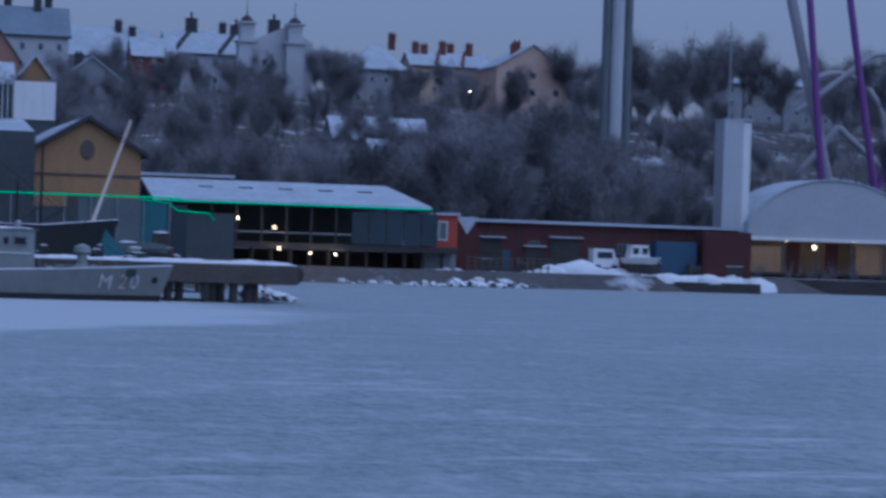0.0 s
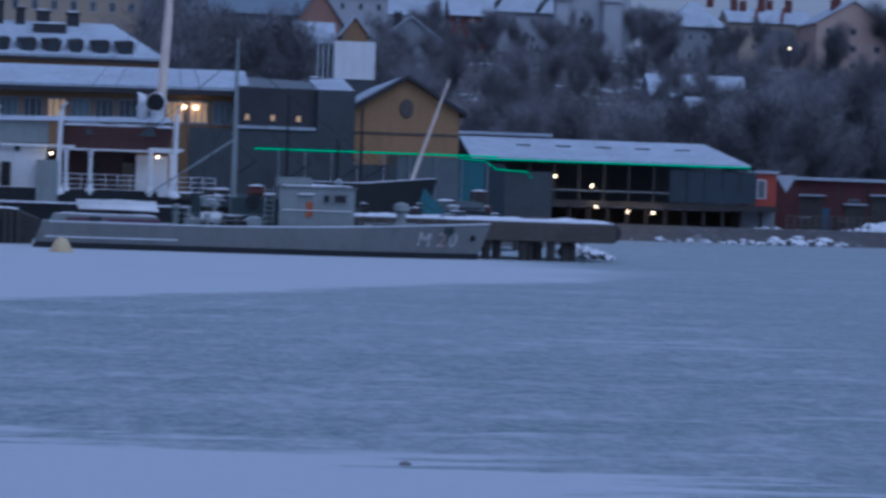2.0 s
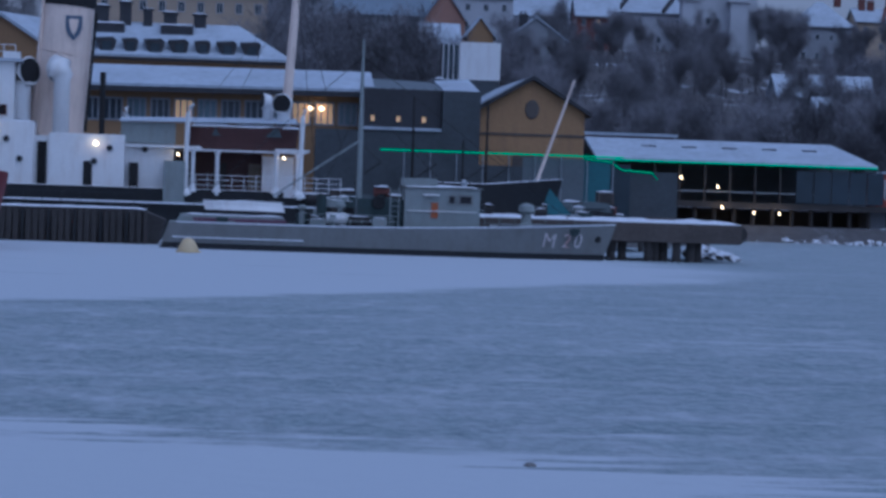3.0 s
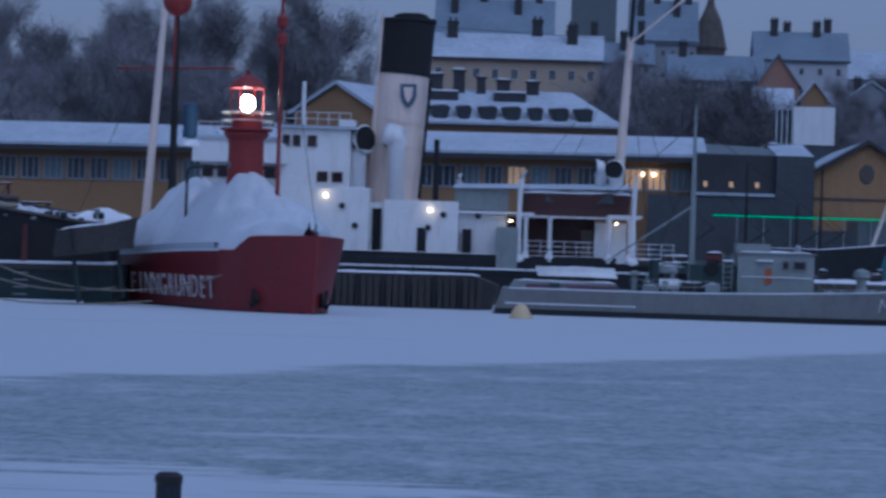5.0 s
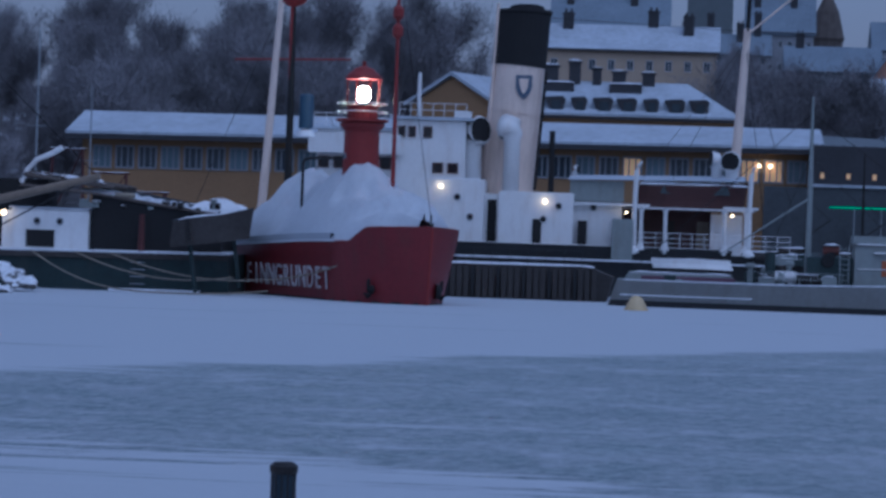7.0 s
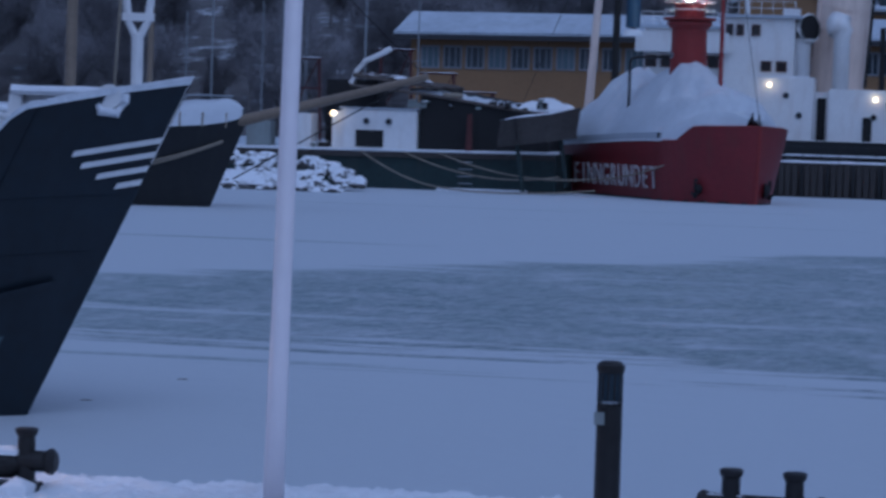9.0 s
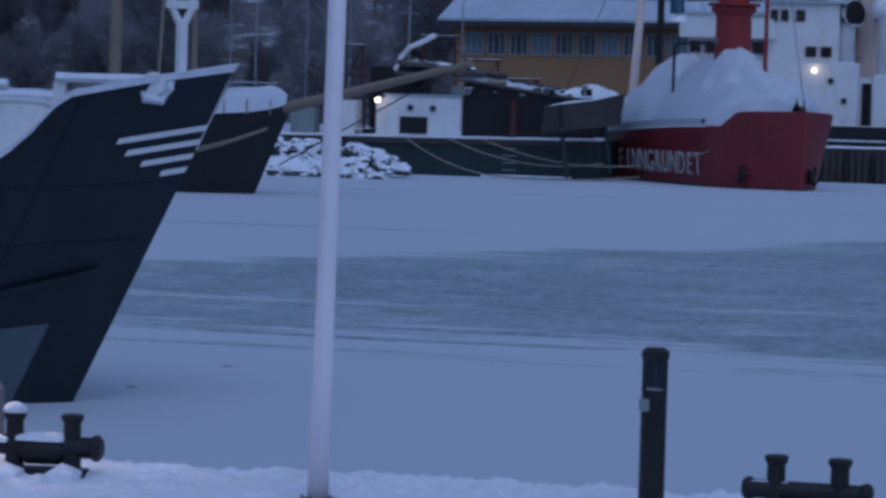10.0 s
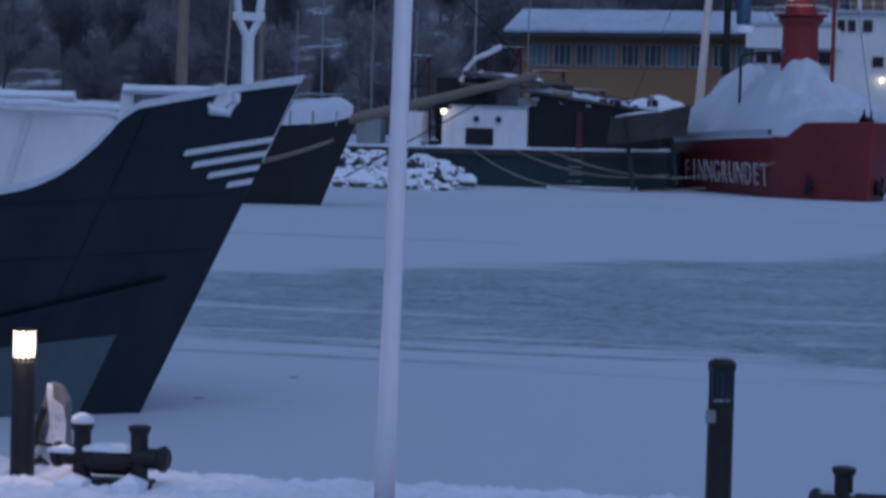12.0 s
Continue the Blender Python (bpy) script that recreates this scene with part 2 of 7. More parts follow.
def prism(outline, y0, y1, bm=None):
    """An outline in x and z pushed from y0 to y1."""
    b = bm or bmesh.new()
    a = [b.verts.new((x, y0, z)) for x, z in outline]
    c = [b.verts.new((x, y1, z)) for x, z in outline]
    n = len(a)
    b.faces.new(a)
    b.faces.new(c[::-1])
    for k in range(n):
        b.faces.new((a[k], a[(k + 1) % n], c[(k + 1) % n], c[k]))
    return b


def smooth01(t):
    t = min(1.0, max(0.0, t))
    return t * t * (3 - 2 * t)


def snow_cap(x0, x1, y0, y1, z, thick=0.12, seed=0, step=0.5, bm=None):
    """A soft, uneven blanket of snow on a flat top."""
    b = bm or bmesh.new()
    nx, ny = max(2, min(60, int((x1 - x0) / step))), max(2, min(30, int((y1 - y0) / step)))
    g = []
    for j in range(ny + 1):
        for i in range(nx + 1):
            u, v = i / nx, j / ny
            edge = min(u * (x1 - x0), (1 - u) * (x1 - x0), v * (y1 - y0), (1 - v) * (y1 - y0))
            h = thick * (0.25 + 0.75 * min(1, edge / 0.35)) * (0.8 + 0.5 * noise.noise((x0 + u * (x1 - x0), y0 + v * (y1 - y0), seed)))
            g.append(b.verts.new((x0 + u * (x1 - x0), y0 + v * (y1 - y0), z + h)))
    for j in range(ny):
        for i in range(nx):
            k = j * (nx + 1) + i
            b.faces.new((g[k], g[k + 1], g[k + nx + 2], g[k + nx + 1]))
    rim = [i for i in range(nx + 1)] + [j * (nx + 1) + nx for j in range(1, ny + 1)] + [ny * (nx + 1) + i for i in range(nx - 1, -1, -1)] + [j * (nx + 1) for j in range(ny - 1, 0, -1)]
    low = [b.verts.new((g[k].co.x, g[k].co.y, z)) for k in rim]
    for a in range(len(rim)):
        c = (a + 1) % len(rim)
        b.faces.new((g[rim[a]], low[a], low[c], g[rim[c]]))
    return b


# ---- ice ----
def ice_material():
    m = bpy.data.materials.new("harbour_ice")
    m.use_nodes = True
    t = m.node_tree
    n, l = t.nodes, t.links
    b = n["Principled BSDF"]
    geo = n.new("ShaderNodeNewGeometry")
    sep = n.new("ShaderNodeSeparateXYZ")
    l.new(geo.outputs["Position"], sep.inputs[0])

    def noise_of(scale, stretch, detail=6, rough=0.6):
        mp = n.new("ShaderNodeMapping")
        mp.inputs["Scale"].default_value = stretch
        l.new(geo.outputs["Position"], mp.inputs["Vector"])
        q = n.new("ShaderNodeTexNoise")
        q.inputs["Scale"].default_value, q.inputs["Detail"].default_value, q.inputs["Roughness"].default_value = scale, detail, rough
        l.new(mp.outputs[0], q.inputs["Vector"])
        return q.outputs[0]

    def math_of(op, a, c):
        q = n.new("ShaderNodeMath")
        q.operation = op
        for i, v in enumerate((a, c)):
            if isinstance(v, (int, float)):
                q.inputs[i].default_value = v
            else:
                l.new(v, q.inputs[i])
        return q.outputs[0]

    def ramp(v, lo, hi, a=0.0, c=1.0):
        q = n.new("ShaderNodeMapRange")
        q.interpolation_type = "SMOOTHSTEP"
        for i, w in enumerate((lo, hi, a, c)):
            q.inputs[i + 1].default_value = w
        l.new(v, q.inputs[0])
        return q.outputs[0]

    x, y = sep.outputs[0], sep.outputs[1]
    wob = math_of("SUBTRACT", noise_of(0.055, (1, 1, 1), 5), 0.5)
    streak = math_of("SUBTRACT", noise_of(0.16, (0.35, 1.6, 1), 6, 0.65), 0.5)
    tear = math_of("SUBTRACT", noise_of(0.5, (0.22, 1.8, 1), 8, 0.7), 0.5)
    # snow in front of the moored ships, ending beyond the pier head
    edge_far = math_of("ADD", math_of("ADD", math_of("MULTIPLY", x, 1.5), 90.0), math_of("MULTIPLY", wob, 14.0))
    edge_far = math_of("ADD", edge_far, math_of("ADD", math_of("MULTIPLY", streak, 12.0), math_of("MULTIPLY", tear, 16.0)))
    far = ramp(math_of("SUBTRACT", y, edge_far), -1.5, 2.5)
    far = math_of("MULTIPLY", far, ramp(math_of("ADD", x, math_of("MULTIPLY", wob, 14.0)), 30.0, 20.0))
    # snow along the near quay
    edge_near = math_of("ADD", math_of("MINIMUM", math_of("ADD", math_of("MULTIPLY", x, -0.62), 40.6), 45.0), math_of("MULTIPLY", wob, 5.0))
    edge_near = math_of("ADD", edge_near, math_of("ADD", math_of("MULTIPLY", streak, 13.0), math_of("MULTIPLY", tear, 20.0)))
    near = ramp(math_of("SUBTRACT", edge_near, y), -0.4, 1.0)
    drift = math_of("MULTIPLY", ramp(noise_of(0.25, (0.5, 2.4, 1), 8, 0.72), 0.56, 0.62), ramp(y, 42.0, 66.0, 1.0, 0.3))
    crust = math_of("MULTIPLY", ramp(noise_of(1.0, (0.7, 0.4, 1), 10, 0.8), 0.42, 0.66), 0.75)
    fac = math_of("MAXIMUM", math_of("MAXIMUM", far, near), math_of("MAXIMUM", drift, crust))
    thin = math_of("MULTIPLY", ramp(noise_of(0.22, (0.3, 1.8, 1), 8, 0.7), 0.62, 0.76), 0.5)
    fac = math_of("SUBTRACT", fac, thin)
    # long wind-torn streaks of snow, and dark leads between the floes
    wisp = ramp(noise_of(0.42, (0.10, 1.5, 1), 7, 0.62), 0.60, 0.66, 0.0, 0.8)
    fac = math_of("MAXIMUM", fac, math_of("MULTIPLY", wisp, ramp(y, 60.0, 120.0, 1.0, 0.35)))
    lead = ramp(noise_of(0.30, (0.09, 1.3, 1), 6, 0.6), 0.64, 0.68, 0.0, 0.75)
    fac = math_of("SUBTRACT", fac, math_of("MULTIPLY", lead, ramp(y, 28.0, 45.0)))
    floe = ramp(noise_of(0.09, (0.6, 2.2, 1), 5, 0.6), 0.44, 0.60, 0.0, 0.22)
    fac = math_of("ADD", fac, floe)
    mottle = noise_of(3.0, (1.0, 0.5, 1), 10, 0.85)
    mottle = ramp(mottle, 0.36, 0.64)
    cr = n.new("ShaderNodeMix")
    cr.data_type = "RGBA"
    cr.inputs[6].default_value, cr.inputs[7].default_value = (0.12, 0.165, 0.18, 1), (0.36, 0.42, 0.44, 1)
    l.new(mottle, cr.inputs[0])
    mx = n.new("ShaderNodeMix")
    mx.data_type = "RGBA"
    l.new(fac, mx.inputs[0])
    l.new(cr.outputs[2], mx.inputs[6])
    mx.inputs[7].default_value = (0.50, 0.535, 0.58, 1)
    l.new(mx.outputs[2], b.inputs["Base Color"])
    l.new(ramp(fac, 0.1, 0.7, 0.5, 0.9), b.inputs["Roughness"])
    b.inputs["Specular IOR Level"].default_value = 0.3
    bp = n.new("ShaderNodeBump")
    bp.inputs["Strength"].default_value, bp.inputs["Distance"].default_value = 0.5, 0.12
    l.new(math_of("ADD", noise_of(1.4, (1, 1, 1), 6), math_of("MULTIPLY", fac, 0.6)), bp.inputs["Height"])
    l.new(bp.outputs[0], b.inputs["Normal"])
    return m


bm = bmesh.new()
vs = [bm.verts.new(p) for p in ((-3000, -600, 0), (3000, -600, 0), (3000, 4500, 0), (-3000, 4500, 0))]
bm.faces.new(vs)
tagged(part("water", bm, ice_material()), "frozen harbour with drifted snow over grey ice", "ice", kind="structure")


# ---- far land: a snowy wooded hill behind the quays ----
def shore_y(x):
    """Where the far quay begins."""
    return 205 + 50 * smooth01((x - 30) / 18) + 22 * smooth01((x - 70) / 50) - 25 * smooth01((-x - 60) / 40)


def land_z(x, y):
    s = shore_y(x)
    if y < s:
        return -0.6
    rise = smooth01((y - 288) / 330)
    top = 32.5 + 3 * noise.noise((x * 0.006, 0, 3))
    rough = 2.2 * noise.noise((x * 0.03, y * 0.03, 1)) + 0.7 * noise.noise((x * 0.11, y * 0.11, 2))
    rise += 0.22 * smooth01((y - 300) / 90) * smooth01((-x - 24) / 26) * (1 - rise)
    return 1.5 + top * rise + rough * smooth01((y - 300) / 60)


HILL = ground_mat("snowy_hillside", (0.09, 0.085, 0.085), (0.68, 0.71, 0.76), 0.54, 0.68, 0.11)
bm = bmesh.new()
xs = [-420 + 6.0 * i for i in range(141)]
ys = [180 + 4.0 * j for j in range(60)] + [420 + 10.0 * j for j in range(30)] + [720 + 60.0 * j for j in range(40)]
grid = [[bm.verts.new((x * (1 + max(0, y - 500) * 0.0016), y, land_z(x, y))) for x in xs] for y in ys]
for a, c in zip(grid, grid[1:]):
    for i in range(len(xs) - 1):
        bm.faces.new((a[i], a[i + 1], c[i + 1], c[i]))
tagged(part("ground", bm, HILL, smooth=True), "snow-patched wooded hillside above the far quay", "hillside", kind="structure")
# quay wall of the far side, a row of stone-faced blocks
bm = bmesh.new()
box(-140, 34, 203.5, 206.5, -0.3, 1.62, bm)
tagged(part("wall_far_quay", bm, STONE), "dark stone quay wall of the far shore", "quay wall", kind="structure")

# ---- near quay under the camera ----
bm = bmesh.new()
nx, ny = 520, 110
g = []
for j in range(ny + 1):
    for i in range(nx + 1):
        x, y = -16 + 20 * i / nx, 14.2 + 4.0 * j / ny
        f = min(1, (18.2 - y) / 0.35)
        h = 0.04 * noise.noise((x * 1.1, y * 1.1, 0)) + 0.05 * noise.noise((x * 3.7, y * 3.7, 4)) + 0.05 * abs(noise.noise((x * 8, y * 8, 5))) + 0.03 * noise.noise((x * 17, y * 17, 6))
        g.append(bm.verts.new((x, y, 1.13 + 0.10 * smooth01(f) + h)))
for j in range(ny):
    for i in range(nx):
        k = j * (nx + 1) + i
        bm.faces.new((g[k], g[k + 1], g[k + nx + 2], g[k + nx + 1]))
tagged(part("snow", bm, SNOW, smooth=True), "trampled snow lying on the near quay", "snow", kind="structure")
tagged(part("quay", box(-120, 80, -40, 18.25, -0.3, 1.12), STONE), "stone near quay under the snow", "quay", kind="structure")


# ---- houses ----
def window(parent, x, y, z, w, h, frame_mat=WHITE_RENDER, glass=GLASS, bars=1, name="window"):
    """A framed window whose face looks along -y; x, z give its lower middle."""
    t = 0.09 * w + 0.02

    def loop(d, yy):
        return [(x - w / 2 + d, yy, z + d), (x + w / 2 - d, yy, z + d), (x + w / 2 - d, yy, z + h - d), (x - w / 2 + d, yy, z + h - d)]

    fr = loft([loop(0, y + 0.05), loop(0, y - 0.08), loop(t, y - 0.08), loop(t, y + 0.05)], caps=False)
    f = part(name, fr, frame_mat, parent)
    for k in range(bars):
        c = x - w / 2 + w * (k + 1) / (bars + 1)
        part("mullion", box(c - t * 0.4, c + t * 0.4, y - 0.07, y - 0.036, z + t, z + h - t), frame_mat, f)
    part("pane", box(x - w / 2 + t, x + w / 2 - t, y - 0.035, y + 0.03, z + t, z + h - t), glass, f)
    return f


def chimney(parent, x, y, z, w, h, material=BRICK_RED):
    b = box(x - w / 2, x + w / 2, y - w * 0.35, y + w * 0.35, z - 1.0, z + h)
    box(x - w / 2 - 0.12, x + w / 2 + 0.12, y - w * 0.35 - 0.12, y + w * 0.35 + 0.12, z + h - 0.35, z + h - 0.1, b)
    box(x - w / 4 - 0.15, x - w / 4 + 0.15, y - 0.15, y + 0.15, z + h, z + h + 0.5, b)
    box(x + w / 4 - 0.15, x + w / 4 + 0.15, y - 0.15, y + 0.15, z + h, z + h + 0.5, b)
    return part("chimney", b, material, parent)


def house(x, y, z, w, d, h, rise, wall, roof, label, ridge="x", rows=2, cols=4, stacks=(), turn=0.0, lit=(), win=(1.0, 1.5), over=0.5, base=11.0, glass=GLASS, hip=0.0, category="house", name="house", stack_mat=BRICK_RED, group=""):
    """A house whose front looks along -y, at its foot's middle front; it goes down to base under the slope."""
    e = thing(name, (x, y, z), label, category, group, turn)
    walls = bmesh.new()
    if ridge == "x":
        prof = [(0, -base), (d, -base), (d, h), (d / 2, h + rise), (0, h)]
        inset = hip
        rings = []
        for xx, k in ((-w / 2, 0), (w / 2, 0)):
            rings.append([(xx, yy, zz if zz <= h else (h if inset else zz)) for yy, zz in prof])
        loft(rings, walls)
        hw = w / 2 + over
        slope = rise / (d / 2)
        rf = bmesh.new()
        outer = [(-over, h - slope * over), (d / 2, h + rise), (d + over, h - slope * over)]
        top = [(yy, zz + 0.28) for yy, zz in outer]
        if inset:
            low = [(-hw, -over), (hw, -over), (hw, d + over), (-hw, d + over)]
            a = [rf.verts.new((px, py, h)) for px, py in low]
            c = [rf.verts.new((px, py, h + 0.28)) for px, py in low]
            r0, r1 = rf.verts.new((-w / 2 + inset, d / 2, h + rise)), rf.verts.new((w / 2 - inset, d / 2, h + rise))
            rf.faces.new(a[::-1])
            for k in range(4):
                rf.faces.new((a[k], a[(k + 1) % 4], c[(k + 1) % 4], c[k]))
            rf.faces.new((c[0], c[1], r1, r0))
            rf.faces.new((c[1], c[2], r1))
            rf.faces.new((c[2], c[3], r0, r1))
            rf.faces.new((c[3], c[0], r0))
        else:
            loft([[(xx, yy, zz) for yy, zz in outer + top[::-1]] for xx in (-hw, hw)], rf)
    else:
        loft([[(-w / 2, yy, -base), (w / 2, yy, -base), (w / 2, yy, h), (0, yy, h + rise), (-w / 2, yy, h)] for yy in (0, d)], walls)
        slope = rise / (w / 2)
        outer = [(-w / 2 - over, h - slope * over), (0, h + rise), (w / 2 + over, h - slope * over)]
        top = [(xx, zz + 0.28) for xx, zz in outer]
        rf = loft([[(xx, yy, zz) for xx, zz in outer + top[::-1]] for yy in (-over, d + over)])
    part("wall", walls, wall, e)
    r = part("roof", rf, roof, e)
    gutter = bmesh.new()
    if ridge == "x":
        box(-w / 2 - over, w / 2 + over, -over - 0.14, -over - 0.02, h - 0.35, h - 0.12, gutter)
        part("gutter", gutter, ROOF_DARK, e)
    else:
        gutter.free()
    sx = w / max(1, cols)
    sz = h / max(1, rows)
    for j in range(rows):
        for i in range(cols):
            window(e, -w / 2 + sx * (i + 0.5), -0.02, sz * j + sz * 0.28, win[0], min(win[1], sz * 0.62), WHITE_RENDER, ROOM_GLOW if (i, j) in lit else glass, 1)
    for cx, cy, ch in stacks:
        zz = h + rise * (1 - abs(cy - d / 2) / (d / 2)) if ridge == "x" else h + rise * (1 - abs(cx) / (w / 2))
        chimney(e, cx, cy, zz, 1.5, ch, stack_mat)
    return e


def fire_wall(e, x, d, h, rise, skew, material=ROOF_DARK, tall=0.0):
    """A parapet that climbs the front slope of a roof to a broad chimney at its ridge."""
    fw = part("fire_wall", loft([[(x - 0.35, -0.4, h), (x + 0.35, -0.4, h), (x + 0.35, -0.4, h + 0.75), (x - 0.35, -0.4, h + 0.75)],
                                 [(x + skew - 0.35, d / 2, h + rise), (x + skew + 0.35, d / 2, h + rise), (x + skew + 0.35, d / 2, h + rise + 0.9), (x + skew - 0.35, d / 2, h + rise + 0.9)]]), material, e)
    if tall:
        part("chimney", box(x + skew - 1.3, x + skew + 1.3, d / 2 - 0.6, d / 2 + 0.6, h + rise - 0.6, h + rise + tall), material, fw)
        part("chimney_pot", lathe([(0.35, 0), (0.28, 1.1), (0.34, 1.3)], 10, (x + skew, d / 2, h + rise + tall)), material, fw)


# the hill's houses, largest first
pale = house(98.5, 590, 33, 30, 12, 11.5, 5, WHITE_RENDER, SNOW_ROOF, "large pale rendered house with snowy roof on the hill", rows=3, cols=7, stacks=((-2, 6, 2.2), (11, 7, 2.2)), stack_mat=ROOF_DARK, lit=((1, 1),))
fire_wall(pale, -13.5, 12, 11.5, 5, 4.5, ROOF_DARK, 3.0)
fire_wall(pale, -3.5, 12, 11.5, 5, 4.5, ROOF_DARK, 2.0)
fire_wall(pale, 6.0, 12, 11.5, 5, 3.5, ROOF_DARK, 3.6)
t_house = thing("turret_house", (103, 580, 33), "white villa front with two slim stair towers", "villa")
part("gable", prism([(-3, 0), (11, 0), (11, 14), (5, 17.5), (-3, 14)], 0, 9), WHITE_RENDER, t_house)
for tx in (-4.0, 6.5):
    b = box(tx - 1.9, tx + 1.9, -3, 1, -3, 13.5)
    box(tx - 2.4, tx + 2.4, -3.5, 1.5, 13.5, 13.9, b)
    box(tx - 1.5, tx + 1.5, -2.6, 0.6, 13.9, 17.6, b)
    box(tx - 2.0, tx + 2.0, -3.1, 1.1, 17.6, 18.0, b)
    tw = part("stair_tower", b, WHITE_RENDER, t_house)
    part("cap", lathe([(1.5, 18.0), (1.4, 18.3), (0.9, 19.0), (0.12, 19.6), (0.06, 22.5), (0.02, 23)], 12, (tx, -1, 0)), ROOF_DARK, tw)
for wx in (0.2, 2.2):
    window(t_house, wx, -0.02, 8.5, 1.2, 1.8)
    window(t_house, wx, -0.02, 4.0, 1.2, 1.8)
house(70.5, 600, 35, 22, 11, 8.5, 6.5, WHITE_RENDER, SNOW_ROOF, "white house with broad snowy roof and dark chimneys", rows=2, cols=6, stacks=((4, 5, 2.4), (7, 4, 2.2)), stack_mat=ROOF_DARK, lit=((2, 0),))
house(79, 578, 33, 9, 9, 9.5, 4, BRICK_RED, SNOW_ROOF, "dark red brick house between pale ones", rows=3, cols=3, lit=((1, 2),))
house(133.3, 600, 31, 12.6, 12, 12.4, 6.1, GREY_RENDER, SNOW_ROOF, "grey house with steep snow-covered hipped roof", rows=3, cols=4, stacks=((4, 6, 2.6),), hip=5.5)
yellow = house(153.7, 615, 35, 19.0, 11, 11, 3.2, PALE_YELLOW, SNOW_ROOF, "long pale yellow house with brick chimneys", rows=3, cols=5, stacks=((-7.5, 5, 2.6), (-5.4, 5, 2.2), (-1, 5, 3), (1.2, 6, 2.6), (5.5, 5, 2.8)))
fire_wall(yellow, -3.6, 11, 11, 3.2, 2.0, BRICK_RED)
fire_wall(yellow, 2.6, 11, 11, 3.2, 2.0, BRICK_RED)
house(168.5, 597, 34, 17, 16, 11.5, 5, PINK, SNOW_ROOF, "salmon gabled house with snowy roof and tree-veiled wall", ridge="y", rows=3, cols=3, stacks=((-3, 6, 2.2), (-1.5, 9, 2.2)), win=(1.5, 1.7), glass=PORT)
house(28.5, 500, 24, 17, 10, 12, 4.6, GREY_CLAD, COPPER, "dark house with slate-blue roof below the tenements", rows=3, cols=5, stacks=((-6, 5, 2.6),), stack_mat=ROOF_DARK)
house(39.3, 493, 25, 7.6, 10, 10, 5.4, ORANGE_RENDER, COPPER, "orange rendered gabled house among the trees", ridge="y", rows=3, cols=2)
house(47.2, 535, 30, 18, 11, 12.7, 5.6, WHITE_RENDER, COPPER, "pale house with slate roof and clustered dark chimneys", rows=3, cols=5, stacks=((-5.2, 5, 3.2), (-2.6, 6, 2.6), (3.2, 5, 2.8), (5.4, 6, 3.4)), stack_mat=ROOF_DARK)
house(34.6, 440, 20, 5.8, 8, 7.7, 3.4, GREY_RENDER, SNOW_ROOF, "small house with broad snowy roof behind the plant room", rows=2, cols=3)
house(41.2, 442, 20, 4.2, 8, 9.6, 2.7, OCHRE, SNOW_ROOF, "narrow ochre gabled house with snowy verges", ridge="y", rows=2, cols=1)
house(15.6, 400, 12, 4.2, 6, 8.6, 1.4, GREY_CLAD, SNOW_ROOF, "low dark outhouse with a snowy roof", rows=1, cols=2)
house(57, 500, 25, 11, 9, 7.5, 4, GREY_RENDER, SNOW_ROOF, "small grey gabled house on the slope", ridge="y", rows=2, cols=2, stacks=((-2, 5, 2.4),), stack_mat=ROOF_DARK)
house(94, 420, 16, 15, 9, 4.5, 3.4, GREY_RENDER, SNOW_ROOF, "low grey house with snowy roof half hidden by trees", rows=1, cols=6, stacks=((-3, 4, 1.4),), stack_mat=ROOF_DARK)
house(87, 372, 11.5, 9, 8, 4, 3, GREY_RENDER, SNOW_ROOF, "low shed with snowy roof on the slope", rows=1, cols=3)
house(253, 560, 30, 26, 11, 9, 4, PINK, SNOW_ROOF, "salmon house behind the ride's supports", rows=2, cols=5, stacks=((-5, 5, 2.5), (4, 5, 2.5)))
house(265, 640, 37, 70, 11, 10, 2.0, GREY_RENDER, SNOW_ROOF, "long flat-roofed block on the ridge", rows=3, cols=14)
# the grey tenements on the skyline behind the funnel
for k, (hx, hw, hh, hr) in enumerate(((-14, 24, 11.5, 8), (9, 21, 8, 4.5), (22.3, 14.4, 14.5, 9))):
    house(hx, 560 + 18 * k, 36, hw, 12, hh, hr, GREY_RENDER, COPPER, "grey tenement with snowy metal roof on the skyline", rows=3, cols=7,
          stacks=((-hw * 0.35, 4, 4), (-hw * 0.1, 6, 4.5), (hw * 0.2, 4, 4), (hw * 0.38, 6, 5)), stack_mat=ROOF_DARK, name="tenement", category="tenement", group="skyline tenements")
house(-6.5, 380, 14, 24, 12, 16.5, 3.6, PALE_YELLOW, SNOW_ROOF, "pale apartment house with snowy roof behind the ships", rows=4, cols=9, stacks=((-9, 5, 2.4), (3, 6, 2.4), (8, 4, 2.8)), stack_mat=ROOF_DARK)
house(23.3, 400, 12, 9.6, 9, 10.6, 2.0, GREY_CLAD, SNOW_ROOF, "dark grey house with snow-lined flat roof", rows=3, cols=4, stacks=((-3, 5, 2.2),), stack_mat=ROOF_DARK)
church = thing("church", (8.3, 720, 36), "dark church with copper roof and corner turret on the skyline", "church")
part("tower", box(-6, 6, 0, 12, -4, 60), GREY_CLAD, church)
part("tower_cap", lathe([(7, 60), (6.4, 62), (5, 66), (1, 78)], 8, (0, 6, 0)), COPPER, church)
part("turret", lathe([(4.2, 0), (4.2, 22), (4.6, 23), (3.0, 30), (1.2, 34), (0.3, 38)], 12, (31, 4, 0)), TIMBER, church)

